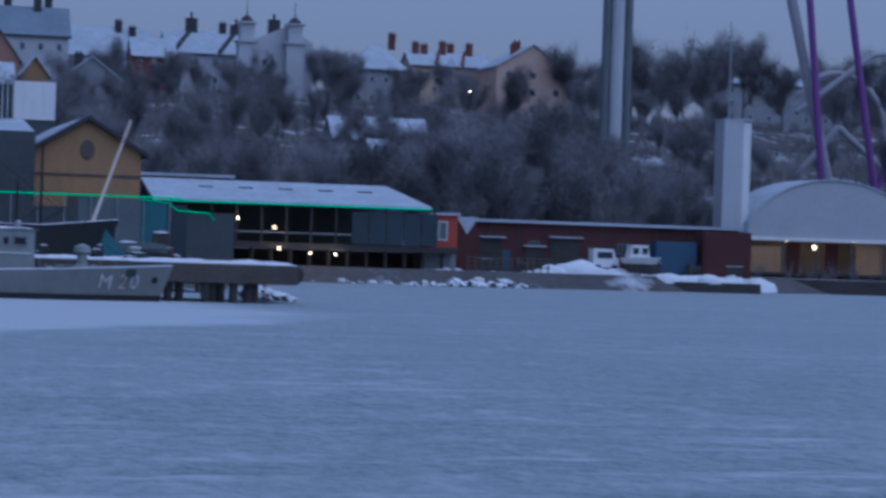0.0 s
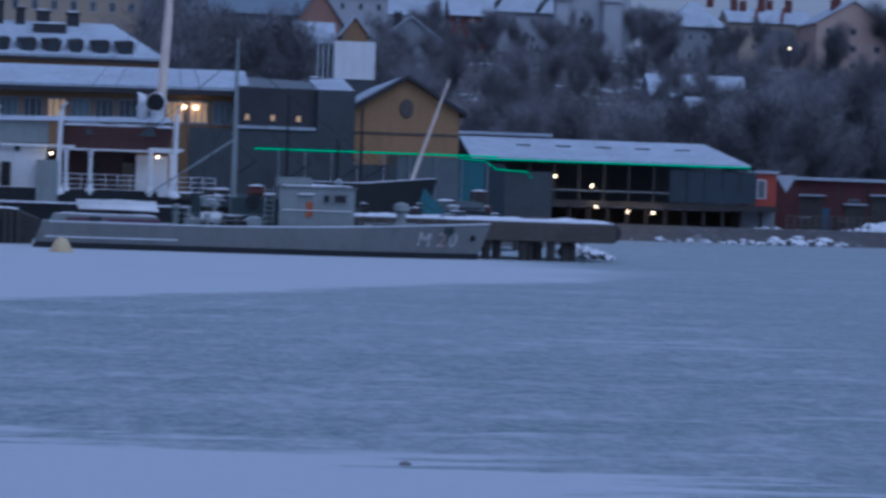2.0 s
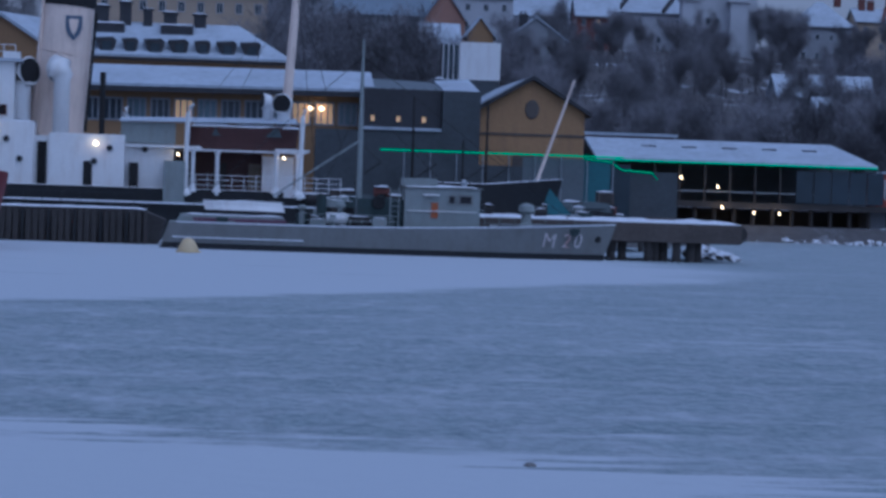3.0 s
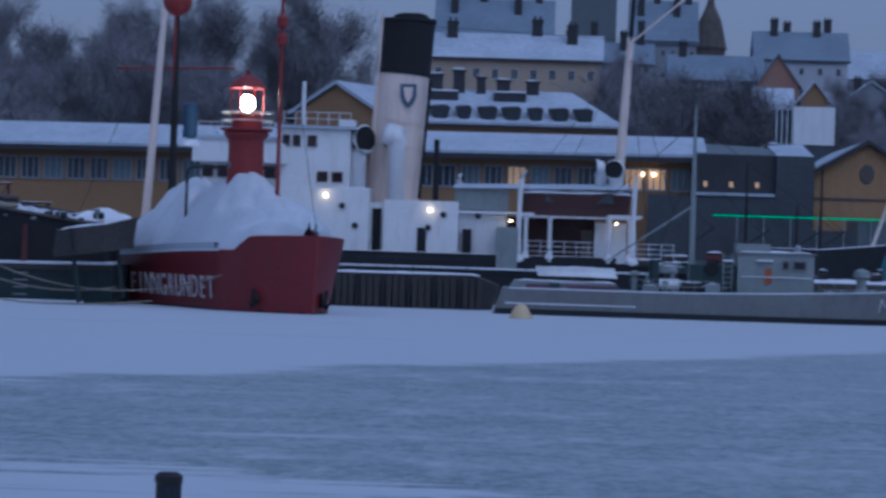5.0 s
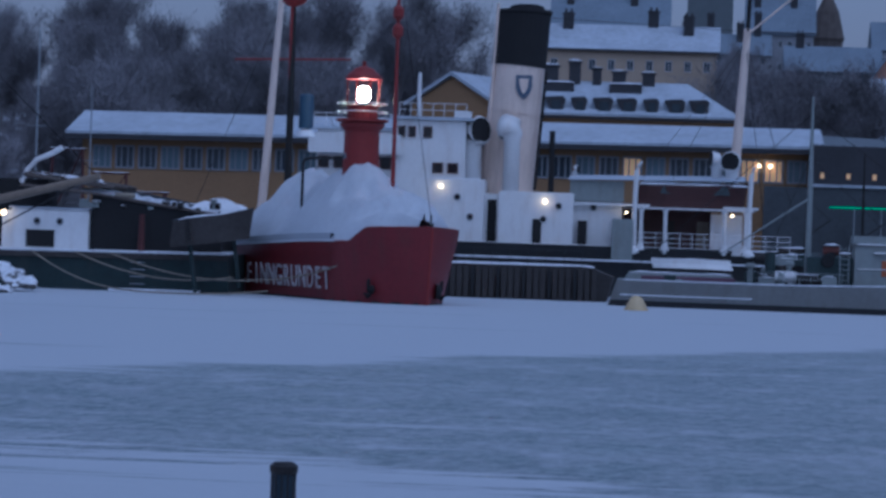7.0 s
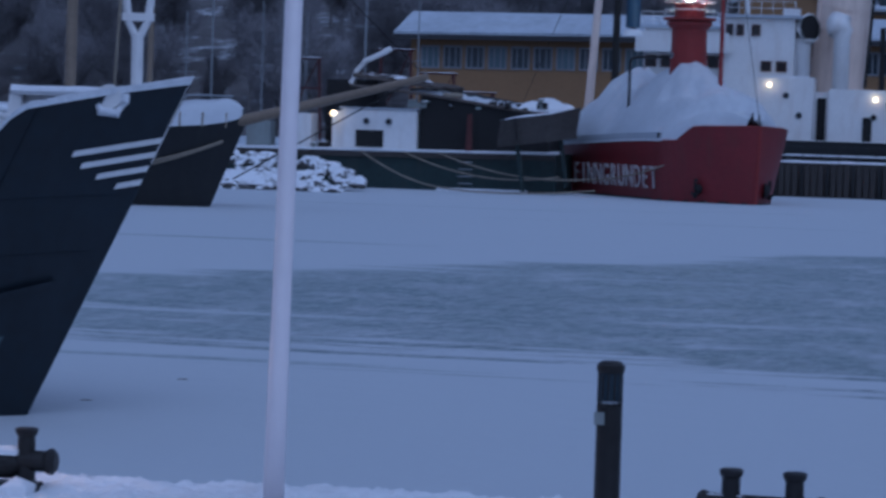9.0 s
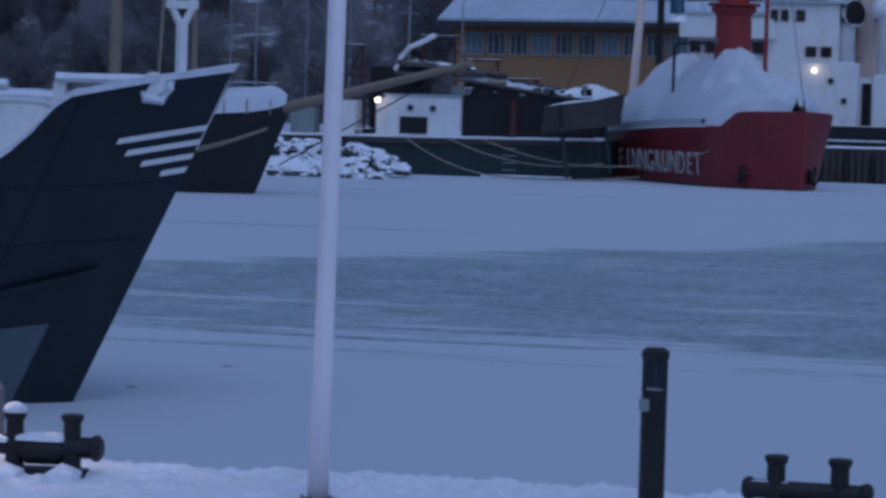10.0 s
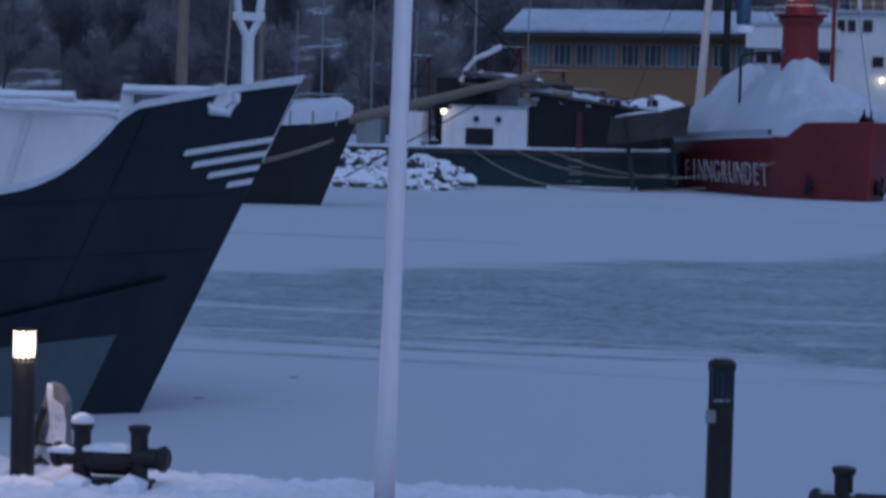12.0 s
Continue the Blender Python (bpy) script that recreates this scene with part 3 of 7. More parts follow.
# dormered roof house right behind the long ochre hall
dorm = house(-8, 300, 2.5, 29, 12, 14.9, 4.2, OCHRE, SNOW_ROOF, "ochre house with snowy hipped roof and dark dormers", rows=3, cols=8, over=0.7, hip=5.2)
for k in range(9):
    dx = -10.6 + 2.65 * k
    w = 1.15 if k % 3 else 0.9
    b = prism([(dx - 0.35 * w, 15.2), (dx + 0.75 * w, 15.2), (dx + w, 16.75), (dx + 0.7 * w, 17.0), (dx - w, 16.85)], -0.1, 4.2)
    dm = part("dormer", b, ROOF_DARK, dorm)
    part("pane", box(dx - 0.3 * w, dx + 0.55 * w, -0.16, -0.1, 15.5, 16.5), GLASS, dm)
    part("dormer_snow", loft([[(dx - w, 0.1, 16.9), (dx + 0.75 * w, 0.1, 17.02), (dx + 0.7 * w, 0.1, 17.12), (dx - 0.8 * w, 0.1, 17.02)], [(dx - w, 4.3, 16.95), (dx + 0.75 * w, 4.3, 17.06), (dx + 0.6 * w, 4.3, 17.5), (dx - 0.7 * w, 4.3, 17.4)]]), SNOW_ROOF, dm)
for dx, w, h in ((-6.2, 1.9, 3.0), (-3.4, 1.3, 3.5), (-0.9, 1.0, 2.8), (1.6, 1.5, 2.5), (4.9, 1.4, 2.4)):
    st = part("chimney", box(dx - w / 2, dx + w / 2, 5.2, 6.4, 17.8, 17.6 + h), ROOF_DARK, dorm)
    part("coping", box(dx - w / 2 - 0.15, dx + w / 2 + 0.15, 5.05, 6.55, 17.6 + h, 17.8 + h), ROOF_DARK, st)
    part("snow", snow_cap(dx - w / 2 - 0.1, dx + w / 2 + 0.1, 5.1, 6.5, 17.8 + h, 0.16, k, 0.3), SNOW, st)
for dx, w in ((-5.0, 3.2), (2.4, 3.6)):
    part("roof_hatch", box(dx - w / 2, dx + w / 2, 3.6, 4.6, 17.6, 18.75), ROOF_DARK, dorm)
    part("hatch_snow", snow_cap(dx - w / 2 - 0.1, dx + w / 2 + 0.1, 3.5, 4.7, 18.75, 0.2, 2, 0.4), SNOW, dorm)
side = thing("gabled_wing", (-24.2, 294, 2.5), "ochre gabled wing with snowy roof edge", "house", turn=-24)
part("wall", prism([(-5, 0), (5, 0), (5, 15.5), (0, 18.4), (-5, 15.5)], 0, 10), OCHRE, side)
part("roof", prism([(-5.8, 15.2), (0, 18.6), (5.8, 15.2), (5.8, 15.6), (0, 19.0), (-5.8, 15.6)], -0.5, 10.4), SNOW_ROOF, side)

# ---- long ochre hall on the quay ----
hall = thing("long_hall", (0, 235, 1.5), "long ochre quay hall with window band and snowy roof", "hall")
part("wall", prism([(-51.8, 0), (12.4, 0), (12.4, 10.9), (-51.8, 9.6)], 0, 12), OCHRE, hall)
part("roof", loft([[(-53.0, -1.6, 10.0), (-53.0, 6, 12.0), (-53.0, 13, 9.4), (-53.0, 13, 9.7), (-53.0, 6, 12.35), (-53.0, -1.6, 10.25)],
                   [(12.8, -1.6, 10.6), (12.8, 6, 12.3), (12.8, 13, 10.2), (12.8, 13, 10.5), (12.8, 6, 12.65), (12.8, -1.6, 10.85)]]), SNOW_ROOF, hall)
part("fascia", loft([[(-53.1, -1.75, 9.55), (-53.1, -1.6, 9.55), (-53.1, -1.6, 10.0), (-53.1, -1.75, 10.0)], [(12.9, -1.75, 10.15), (12.9, -1.6, 10.15), (12.9, -1.6, 10.6), (12.9, -1.75, 10.6)]]), ROOF_DARK, hall)
for k in range(31):
    cx = -50.0 + 2.02 * k
    tilt = 0.6 * (cx + 53) / 66
    window(hall, cx, -0.03, 7.05 + tilt, 1.72, 2.05, GREY_RENDER, (ROOM_GLOW if k in (23, 28, 29) else (GLASS_PALE if k % 3 == 0 else GLASS)), 2)
for cx in (7.3, 8.3):
    part("bulb", lathe([(0.05, 0), (0.2, 0.12), (0.2, 0.25), (0.05, 0.36)], 10, (cx, -0.4, 8.9)), WARM_GLOW, hall, "lit warm lamp")

# ---- dark modern annexe and ochre barn ----
annexe = thing("annexe", (15.2, 232, 1.5), "dark clad modern annexe with lit lower windows", "building")
part("body", box(-3.6, 3.3, 0, 14, 0, 10.9), ROOF_DARK, annexe)
part("roof_deck", loft([[(-3.6, 0.2, 10.9), (-3.6, 13, 12.3), (-3.6, 13, 10.9)], [(3.3, 0.2, 10.9), (3.3, 13, 12.1), (3.3, 13, 10.9)]]), GREY_CLAD, annexe)
part("side_block", box(3.35, 6.6, -0.6, 12, 0, 10.9), DARK_CLAD, annexe)
part("block_snow", loft([[(3.4, -0.5, 10.9), (3.4, 11, 12.2), (3.4, 11, 10.9)], [(6.5, -0.5, 10.9), (6.5, 11, 12.4), (6.5, 11, 10.9)]]), SNOW_ROOF, annexe)
part("snow_ledge", box(-3.7, 3.2, -1.6, 0.0, 7.35, 7.6), SNOW_ROOF, annexe)
part("lower_front", box(-7.5, 3.3, -1.4, 0, 0, 7.3), DARK_CLAD, annexe)
for cx in (-2.6, -0.4, 1.8):
    window(annexe, cx, -0.05, 8.05, 0.45, 0.6, ROOF_DARK, ROOM_GLOW, 0)
for k in range(8):
    part("roof_rib", box(-3.6 + 0.9 * k, -3.52 + 0.9 * k, -0.02, 13.9, 10.9, 11.0), ROOF_DARK, annexe)
cabin = thing("rooftop_box", (24.15, 258, 1.5), "white plant room on a flat roof", "building")
part("body", box(-2.0, 1.9, 0, 4, 13.0, 16.6), WHITE, cabin)
part("base_block", box(-4.4, 1.9, 0.1, 9, 0, 13.0), DARK_CLAD, cabin)
part("roof_snow", snow_cap(-4.4, -2.1, 0.2, 8, 13.0, 0.2, 3, 0.5), SNOW, cabin)
gs = part("glazed_side", box(-3.6, -2.05, 0.3, 4, 13.0, 16.3), GLASS, cabin)
for k in range(4):
    part("glazing_bar", box(-3.6 + 0.5 * k, -3.52 + 0.5 * k, 0.24, 0.3, 13.0, 16.3), WHITE, gs)
barn = thing("barn", (26.4, 233, 1.5), "ochre gabled barn with dark roof edge and loft hatch", "barn")
part("wall", prism([(-4.6, 0), (4.6, 0), (4.6, 9.4), (0, 12.1), (-4.6, 9.4)], 0, 26), OCHRE_WOOD, barn)
part("roof", prism([(-5.2, 9.05), (0, 12.15), (5.2, 9.05), (5.2, 9.4), (0, 12.5), (-5.2, 9.4)], -0.6, 26.4), ROOF_DARK, barn)
part("roof_snow", prism([(-5.0, 9.55), (-0.7, 12.12), (-0.7, 12.24), (-5.0, 9.68)], 0.5, 26), SNOW_ROOF, barn)
hatch = part("loft_hatch", lathe([(0.62, 0), (0.62, 0.1), (0.5, 0.14)], 20), TIMBER, barn)
hatch.matrix_basis = pose(0, 0.02, 9.6, 90, 0, 0) @ Matrix.Diagonal((1, 1.35, 1, 1))
part("door", box(-1.6, 1.6, -0.06, 0.02, 0.0, 5.6), TIMBER, barn)
part("girt", box(-4.6, 4.6, -0.07, 0.0, 7.3, 7.5), TIMBER, barn)

# ---- quay-side restaurant with green light strip ----
rest = thing("restaurant", (0, 262, 1.5), "quayside restaurant pavilion with snowy roof and green light strip", "restaurant")
part("terrace_deck", box(34, 66, -3.5, 10, 1.6, 2.2), TIMBER_DARK, rest)
part("back_wall", box(36, 63, 8, 9, 2.2, 6.6), DARK_CLAD, rest)
part("side_wall", box(35.4, 35.8, -2, 9, 2.2, 6.3), DARK_CLAD, rest)
part("roof", loft([[(35.6, -3.8, 5.85), (35.6, 5, 7.9), (35.6, 11, 6.2), (35.6, 11, 6.5), (35.6, 5, 8.2), (35.6, -3.8, 6.1)],
                   [(63.1, -3.8, 5.85), (60.4, 5, 7.9), (60.4, 11, 6.2), (60.4, 11, 6.5), (60.4, 5, 8.2), (63.1, -3.8, 6.1)]]), SNOW_ROOF, rest)
part("light_strip", box(37.0, 63.05, -3.94, -3.84, 5.80, 5.89), GREEN_GLOW, rest, "thin green glowing strip along the eave")
for k in range(12):
    cx = 36.5 + 2.45 * k
    part("post", box(cx - 0.09, cx + 0.09, -3.5, -3.3, 2.2, 5.8), TIMBER_DARK, rest)
part("rail", box(36, 64, -3.46, -3.38, 3.1, 3.2), STEEL, rest)
for k in range(5):
    part("glass_screen", box(55.2 + 1.75 * k, 56.8 + 1.75 * k, -3.6, -3.55, 2.3, 5.4), GLASS, rest)
for k in range(16):
    cx = 36 + 1.9 * k
    part("post", tube([(cx, -2.8, -1.8), (cx, -2.8, 1.7)], 0.2, 8), TIMBER_DARK, rest)
part("underside", box(34, 66, 2, 9, -1.6, 1.5), TIMBER_DARK, rest)
for k in range(5):
    cx = 41.5 + 4.0 * k
    part("skylight", box(cx - 0.7, cx + 0.7, 1.5, 3.2, 7.28, 7.5), ROOF_DARK, rest)
kiosk = thing("red_cabin", (64.9, 260, 1.5), "orange-red panel cabin with white-framed window", "cabin")
part("body", box(-1.4, 1.3, 0, 4, 1.9, 5.4), ORANGE_RED, kiosk)
part("plinth", box(-2.2, 1.3, 0.3, 4, -1.0, 1.9), GREY_RENDER, kiosk)
part("roof", box(-1.6, 1.5, -0.3, 4.3, 5.4, 5.65), SNOW_ROOF, kiosk)
window(kiosk, -0.2, -0.02, 2.9, 0.95, 1.9, WHITE, GREY_CLAD, 0)
gab = thing("gable_hut", (68, 264, 1.5), "dark little hut with a snowy wedge at its gable", "hut")
part("wall", prism([(-1.2, 0), (1.6, 0), (1.6, 3.6), (0.2, 5.6), (-1.2, 3.6)], 0, 5), FALU, gab)
part("gable_front", prism([(-0.95, 5.35), (1.3, 5.35), (0.2, 3.6)], -0.08, -0.01), SNOW_ROOF, gab)
# canvas windbreaks and low shed joining the restaurant and barn
wind = thing("canvas_screen", (24, 226, 1.5), "teal canvas screen under a green light strip", "screen")
part("canvas", box(-9, 1.0, 0, 0.15, 0, 4.6), DARK_CLAD, wind, "dark canvas bay")
part("canvas", box(1.0, 6.2, 0, 0.15, 0, 5.4), GREY_CLAD, wind)
part("canvas", box(6.2, 8.4, 0, 0.15, 0, 5.2), TEAL_CLAD, wind, "teal canvas bay")
part("light_strip", box(-11.0, 9.4, -0.42, -0.32, 5.55, 5.66), GREEN_GLOW, wind, "thin green glowing strip")
for k in range(9):
    part("pole", tube([(-9 + 2.2 * k, -0.2, 0), (-9 + 2.2 * k, -0.2, 5.6)], 0.06, 8), STEEL, wind)
mesh_shed = thing("glazed_shed", (35, 240, 1.5), "dark glazed shed outlined by green light", "shed")
part("body", box(-3.4, 5.5, 0, 8, 0, 4.6), DARK_CLAD, mesh_shed)
part("front_glass", box(-3.2, 1.2, -0.1, -0.02, 0.3, 5.2), GLASS, mesh_shed)
part("light_strip", tube([(-4.6, -0.2, 5.7), (-0.6, -0.2, 5.4), (0.4, -0.2, 4.7), (3.2, -0.2, 4.55), (3.6, -0.2, 4.0)], 0.05, 6), GREEN_GLOW, mesh_shed)
redroof = thing("red_shed", (40, 276, 1.5), "long low shed with dull red wall", "shed")
part("wall", box(-9, 6, 0, 6, 0, 8.6), FALU, redroof)
part("roof", box(-9.4, 6.4, -0.4, 6.4, 8.6, 8.9), SNOW_ROOF, redroof)

# ---- row of red sheds, silo, tent hall and fairground ----
row = thing("shed_row", (0, 270, 1.5), "long row of dark red sheds with snowy roofs", "shed")
part("wall", box(69, 99.3, 0, 5, 0, 5.0), FALU, row)
part("roof", box(68.6, 99.7, -0.6, 5.4, 5.0, 5.3), SNOW_ROOF, row)
for k in range(9):
    cx = 70.5 + 3.2 * k
    if k % 3 == 1:
        part("door", box(cx - 0.7, cx + 0.7, -0.08, 0, 0, 2.2), (TIMBER_DARK, BLUE_PAINT, TIMBER)[k % 2], row)
    else:
        window(row, cx, -0.03, 2.0, 1.1, 1.2, GREY_CLAD, GLASS, 1)
for cx, w, h in ((72.2, 1.4, 3.4), (77.0, 1.0, 2.6), (80.3, 1.6, 3.6), (88.2, 1.1, 3.0)):
    bay = part("dark_bay", box(cx - w, cx + w, -0.12, 0.0, 0, h), TIMBER_DARK, row, "dark open shed bay")
    part("lintel_snow", box(cx - w - 0.2, cx + w + 0.2, -0.5, 0.0, h, h + 0.14), SNOW_ROOF, bay)
for k in range(11):
    part("batten", box(69.2 + 3.0 * k, 69.34 + 3.0 * k, -0.06, 0.0, 0, 4.9), TIMBER_DARK, row)
cont = thing("container", (91.5, 267, 1.5), "dark blue shipping container", "container")
part("body", box(-2.2, 2.2, 0, 2.4, 0, 3.6), BLUE_PAINT, cont)
for k in range(9):
    part("rib", box(-2.0 + 0.48 * k, -1.86 + 0.48 * k, -0.05, 0, 0.15, 3.5), BLUE_PAINT, cont)
cont2 = thing("container", (96.7, 266, 1.5), "dark red shipping container", "container")
part("body", box(-2.6, 2.6, 0, 2.4, 0, 4.8), FALU, cont2)
for k in range(11):
    part("rib", box(-2.4 + 0.48 * k, -2.26 + 0.48 * k, -0.05, 0, 0.15, 4.7), FALU, cont2)


def van(x, y, label, boat=False):
    e = thing("van", (x, y, 1.9), label, "van")
    part("body", prism([(-1.3, 0.3), (1.4, 0.3), (1.4, 1.2), (1.1, 1.35), (0.8, 2.2), (-1.3, 2.25)], 0, 1.8), WHITE, e)
    part("windscreen", box(-0.9, 0.7, -0.03, 0.01, 1.25, 1.9), GLASS, e)
    for wx in (-0.8, 0.9):
        part("wheel", tube([(wx, -0.05, 0.3), (wx, 0.2, 0.3)], 0.32, 14), BLACK, e)
    return e


van(82.9, 264, "white van parked before the red sheds")
boat = thing("motor_boat", (85.9, 262.5, 1.9), "white motor boat with cabin laid up on land", "boat")
part("hull", loft([[(-1.5, -0.6, 0.8), (1.6, -0.6, 0.8), (1.6, 0.6, 0.8), (-1.5, 0.6, 0.8)], [(-1.7, -1, 1.4), (2.1, -1, 1.5), (2.1, 1, 1.5), (-1.7, 1, 1.4)]]), WHITE, boat)
part("cabin", prism([(-1.2, 1.4), (1.0, 1.4), (0.7, 2.7), (-0.9, 2.7)], -0.8, 0.8), WHITE, boat)
for wx in (-0.55, 0.4):
    part("pane", box(wx - 0.3, wx + 0.3, -0.84, -0.8, 1.8, 2.4), GLASS, boat)
part("cradle", box(-1.2, 1.4, -0.5, 0.5, 0, 0.8), TIMBER_DARK, boat)
silo = thing("silo_tower", (108.9, 300, 1.5), "tall pale grey square tower with bright corner panel", "tower")
part("shaft", box(-0.7, 1.7, 0, 3.2, 0, 18.2), WHITE_RENDER, silo)
part("corner_panel", box(1.75, 2.7, 0.2, 3.0, 0, 18.0), WHITE, silo)
part("cap", box(-0.8, 2.8, -0.1, 3.3, 18.2, 18.4), SNOW_ROOF, silo)
part("antenna", tube([(0.5, 2, 18.4), (0.5, 2, 30)], [0.14, 0.05], 8), STEEL, silo)
tent = thing("tent_hall", (0, 298, 1.5), "grey arched tent hall with lit open front", "tent")
arch = [(121.5 - 10.8 * math.cos(math.pi * k / 24), 4.6 + 7.1 * math.sin(math.pi * k / 24)) for k in range(25)]
part("canvas_roof", loft([[(x, yy, z) for x, z in arch + [(121.5 + (x - 121.5) * 0.985, 4.6 + (z - 4.6) * 0.98) for x, z in arch[::-1]]] for yy in (0, 10)]), SNOW_ROOF, tent)
part("gable_canvas", prism([(x * 0.995 + 121.5 * 0.005, z - 0.06) for x, z in arch], 0.2, 0.35), TENT, tent)
part("back_wall", box(111, 132, 9, 9.3, 0, 4.6), TIMBER, tent)
part("floor", box(110, 133, -3, 9, 0.3, 0.6), TIMBER_DARK, tent)
part("valance", box(110.7, 132.3, -0.1, 0.15, 4.3, 4.75), WHITE, tent)
for k in range(6):
    part("post", box(110.9 + 4.25 * k, 111.15 + 4.25 * k, -0.1, 0.15, 0.6, 4.4), TIMBER, tent)
for cx in (117.2, 122.0, 130.2):
    part("curtain", box(cx - 0.9, cx + 0.9, 2.0, 2.15, 0.6, 4.2), FALU, tent, "dark red curtain bay")
part("side_panel", box(111.2, 115, 0.0, 0.1, 0.6, 3.6), OCHRE_WOOD, tent)
part("side_panel", box(124.5, 129, 0.4, 0.5, 0.6, 4.2), OCHRE_WOOD, tent)
for lx, lz in ((115.8, 4.2), (119.3, 3.4), (124.2, 4.2), (126, 2.3)):
    part("bulb", lathe([(0.05, 0), (0.2 if lx == 119.3 else 0.11, 0.15), (0.22 if lx == 119.3 else 0.12, 0.35), (0.05, 0.5)], 10, (lx, 0.6, lz)), WARM_GLOW, tent, "lit warm lamp")
    lamp("tent_light", (lx, 301.5, lz + 1.2), 420 if lx == 119.3 else 120)
for lx, lz in ((43.9, 6.36), (47.5, 5.56), (48.0, 3.56), (51.1, 3.19), (53.6, 3.15)):
    bl = thing("terrace_lamp", (lx, 258.2, lz - 0.6), "lit warm lamp on the restaurant terrace", "lamp", "terrace lamps")
    part("bulb", lathe([(0.04, 0), (0.10, 0.1), (0.10, 0.2), (0.04, 0.3)], 10), WARM_GLOW, bl)
    part("bracket", tube([(0, 0, 0.45), (0, 0.35, 0.7), (0, 0.5, 0.7)], 0.03, 6), DARK_METAL, bl)
    lamp("terrace_light", (lx, 257.6, lz - 0.3), 40)

sl_top = 26.4
sl_base = land_z(97.9, 380)
lp = thing("street_lamp", (97.9, 380, sl_base), "lit street lamp on a slim pole among trees", "street lamp")
part("pole", tube([(0, 0, -0.3), (0, 0, sl_top - sl_base + 0.2)], [0.09, 0.05], 8), DARK_METAL, lp)
part("bulb", lathe([(0.04, -0.15), (0.12, -0.06), (0.12, 0.06), (0.04, 0.15)], 12, (0, -0.2, sl_top - sl_base)), WARM_GLOW, lp, "lit warm lamp head")
drop = thing("drop_tower", (132.5, 420, 12), "tall steel drop tower of the fairground", "tower")
for px, pr in ((-1.75, 0.7), (0.1, 1.15), (1.95, 0.7)):
    part("mast", tube([(px, 0 if px else -0.3, 0), (px, 0 if px else -0.3, 75)], pr, 12), WHITE_RENDER if px in (0.1,) else GREY_CLAD, drop)
for k in range(18):
    part("brace", box(-2.2, 2.2, 0.2, 0.5, 2 + 4 * k, 2.4 + 4 * k), STEEL, drop)
ride = thing("roller_coaster", (169.0, 420, 14), "purple roller coaster supports with pale steel legs", "coaster")
for a, c, r, mtl in (((-8.5, 0, 40), (1.5, 0, 0), 0.85, PALE_STEEL), ((-5.2, -2, 42), (-0.8, -2, 0), 0.6, PURPLE), ((1.3, -2, 42), (8.5, -2, 0), 0.6, PURPLE),
                     ((15, -1, 20), (8, -1, -2), 0.6, PURPLE), ((-4, 3, 14), (9, 3, 24), 0.5, PALE_STEEL), ((9, 3, 24), (18, 3, 26), 0.5, PALE_STEEL), ((-6, 4, 0), (4, 4, 12), 0.6, PALE_STEEL), ((4, 4, 12), (16, 4, 2), 0.6, PALE_STEEL)):
    part("leg", tube([a, c], r, 10), mtl, ride)
part("track", tube([(4 + 9 * math.cos(0.22 * k), 5, 10 + 11 * math.sin(0.22 * k)) for k in range(15)], 0.55, 8), PALE_STEEL, ride)

# shore rocks and snow banks below the sheds
def boulder(seed, r):
    b = bmesh.new()
    bmesh.ops.create_icosphere(b, subdivisions=2, radius=r)
    rnd = random.Random(seed)
    for v in b.verts:
        v.co *= 0.85 + 0.55 * noise.noise(v.co * 1.4 + Vector((seed * 3.1, 0, 0))) + 0.1 * rnd.random()
        v.co.z *= 0.75
    return b


ROCKS = []
for k in range(8):
    me = bpy.data.meshes.new("boulder")
    b = boulder(k, 1.0)
    b.to_mesh(me)
    b.free()
    me.materials.append(ROCK)
    ROCKS.append(me)


def rock_bank(name, x0, x1, y0, y1, crest, count, size, seed, label):
    e = thing(name, ((x0 + x1) / 2, (y0 + y1) / 2, 0), label, "rocks")
    rnd = random.Random(seed)
    for k in range(count):
        u, v = rnd.random(), rnd.random()
        o = new("boulder", rnd.choice(ROCKS))
        o.parent = e
        z = crest * v * min(1, 4 * u * (1 - u) + 0.3)
        s = size * (0.55 + 0.8 * rnd.random())
        o.matrix_basis = pose((u - 0.5) * (x1 - x0), (v - 0.5) * (y1 - y0), z, 0, 0, 360 * rnd.random()) @ Matrix.Diagonal((s * 1.3, s, s, 1))
    return e


rock_bank("rock_bank", 60, 73, 252, 259, 1.4, 110, 0.44, 5, "snow-dusted boulders along the shore")
rock_bank("rock_bank", 47, 60, 253, 258, 0.8, 46, 0.36, 6, "snow-dusted boulders under the terrace")
rock_bank("rock_bank", 30, 32.6, 168, 174, 0.7, 16, 0.42, 8, "snowy boulders behind the pier head")
quay2 = thing("low_quay", (0, 262, 0), "low dark quay edge with ploughed snow", "quay", kind="structure")
part("kerb", box(73.5, 99, 0, 3, -0.3, 1.0), TIMBER_DARK, quay2)
part("kerb", box(101, 140, 14, 18, -0.3, 1.5), TIMBER_DARK, quay2)
part("ploughed_snow", snow_cap(74, 98, 1.0, 6, 1.0, 0.7, 3, 0.6), SNOW, quay2, smooth=True)
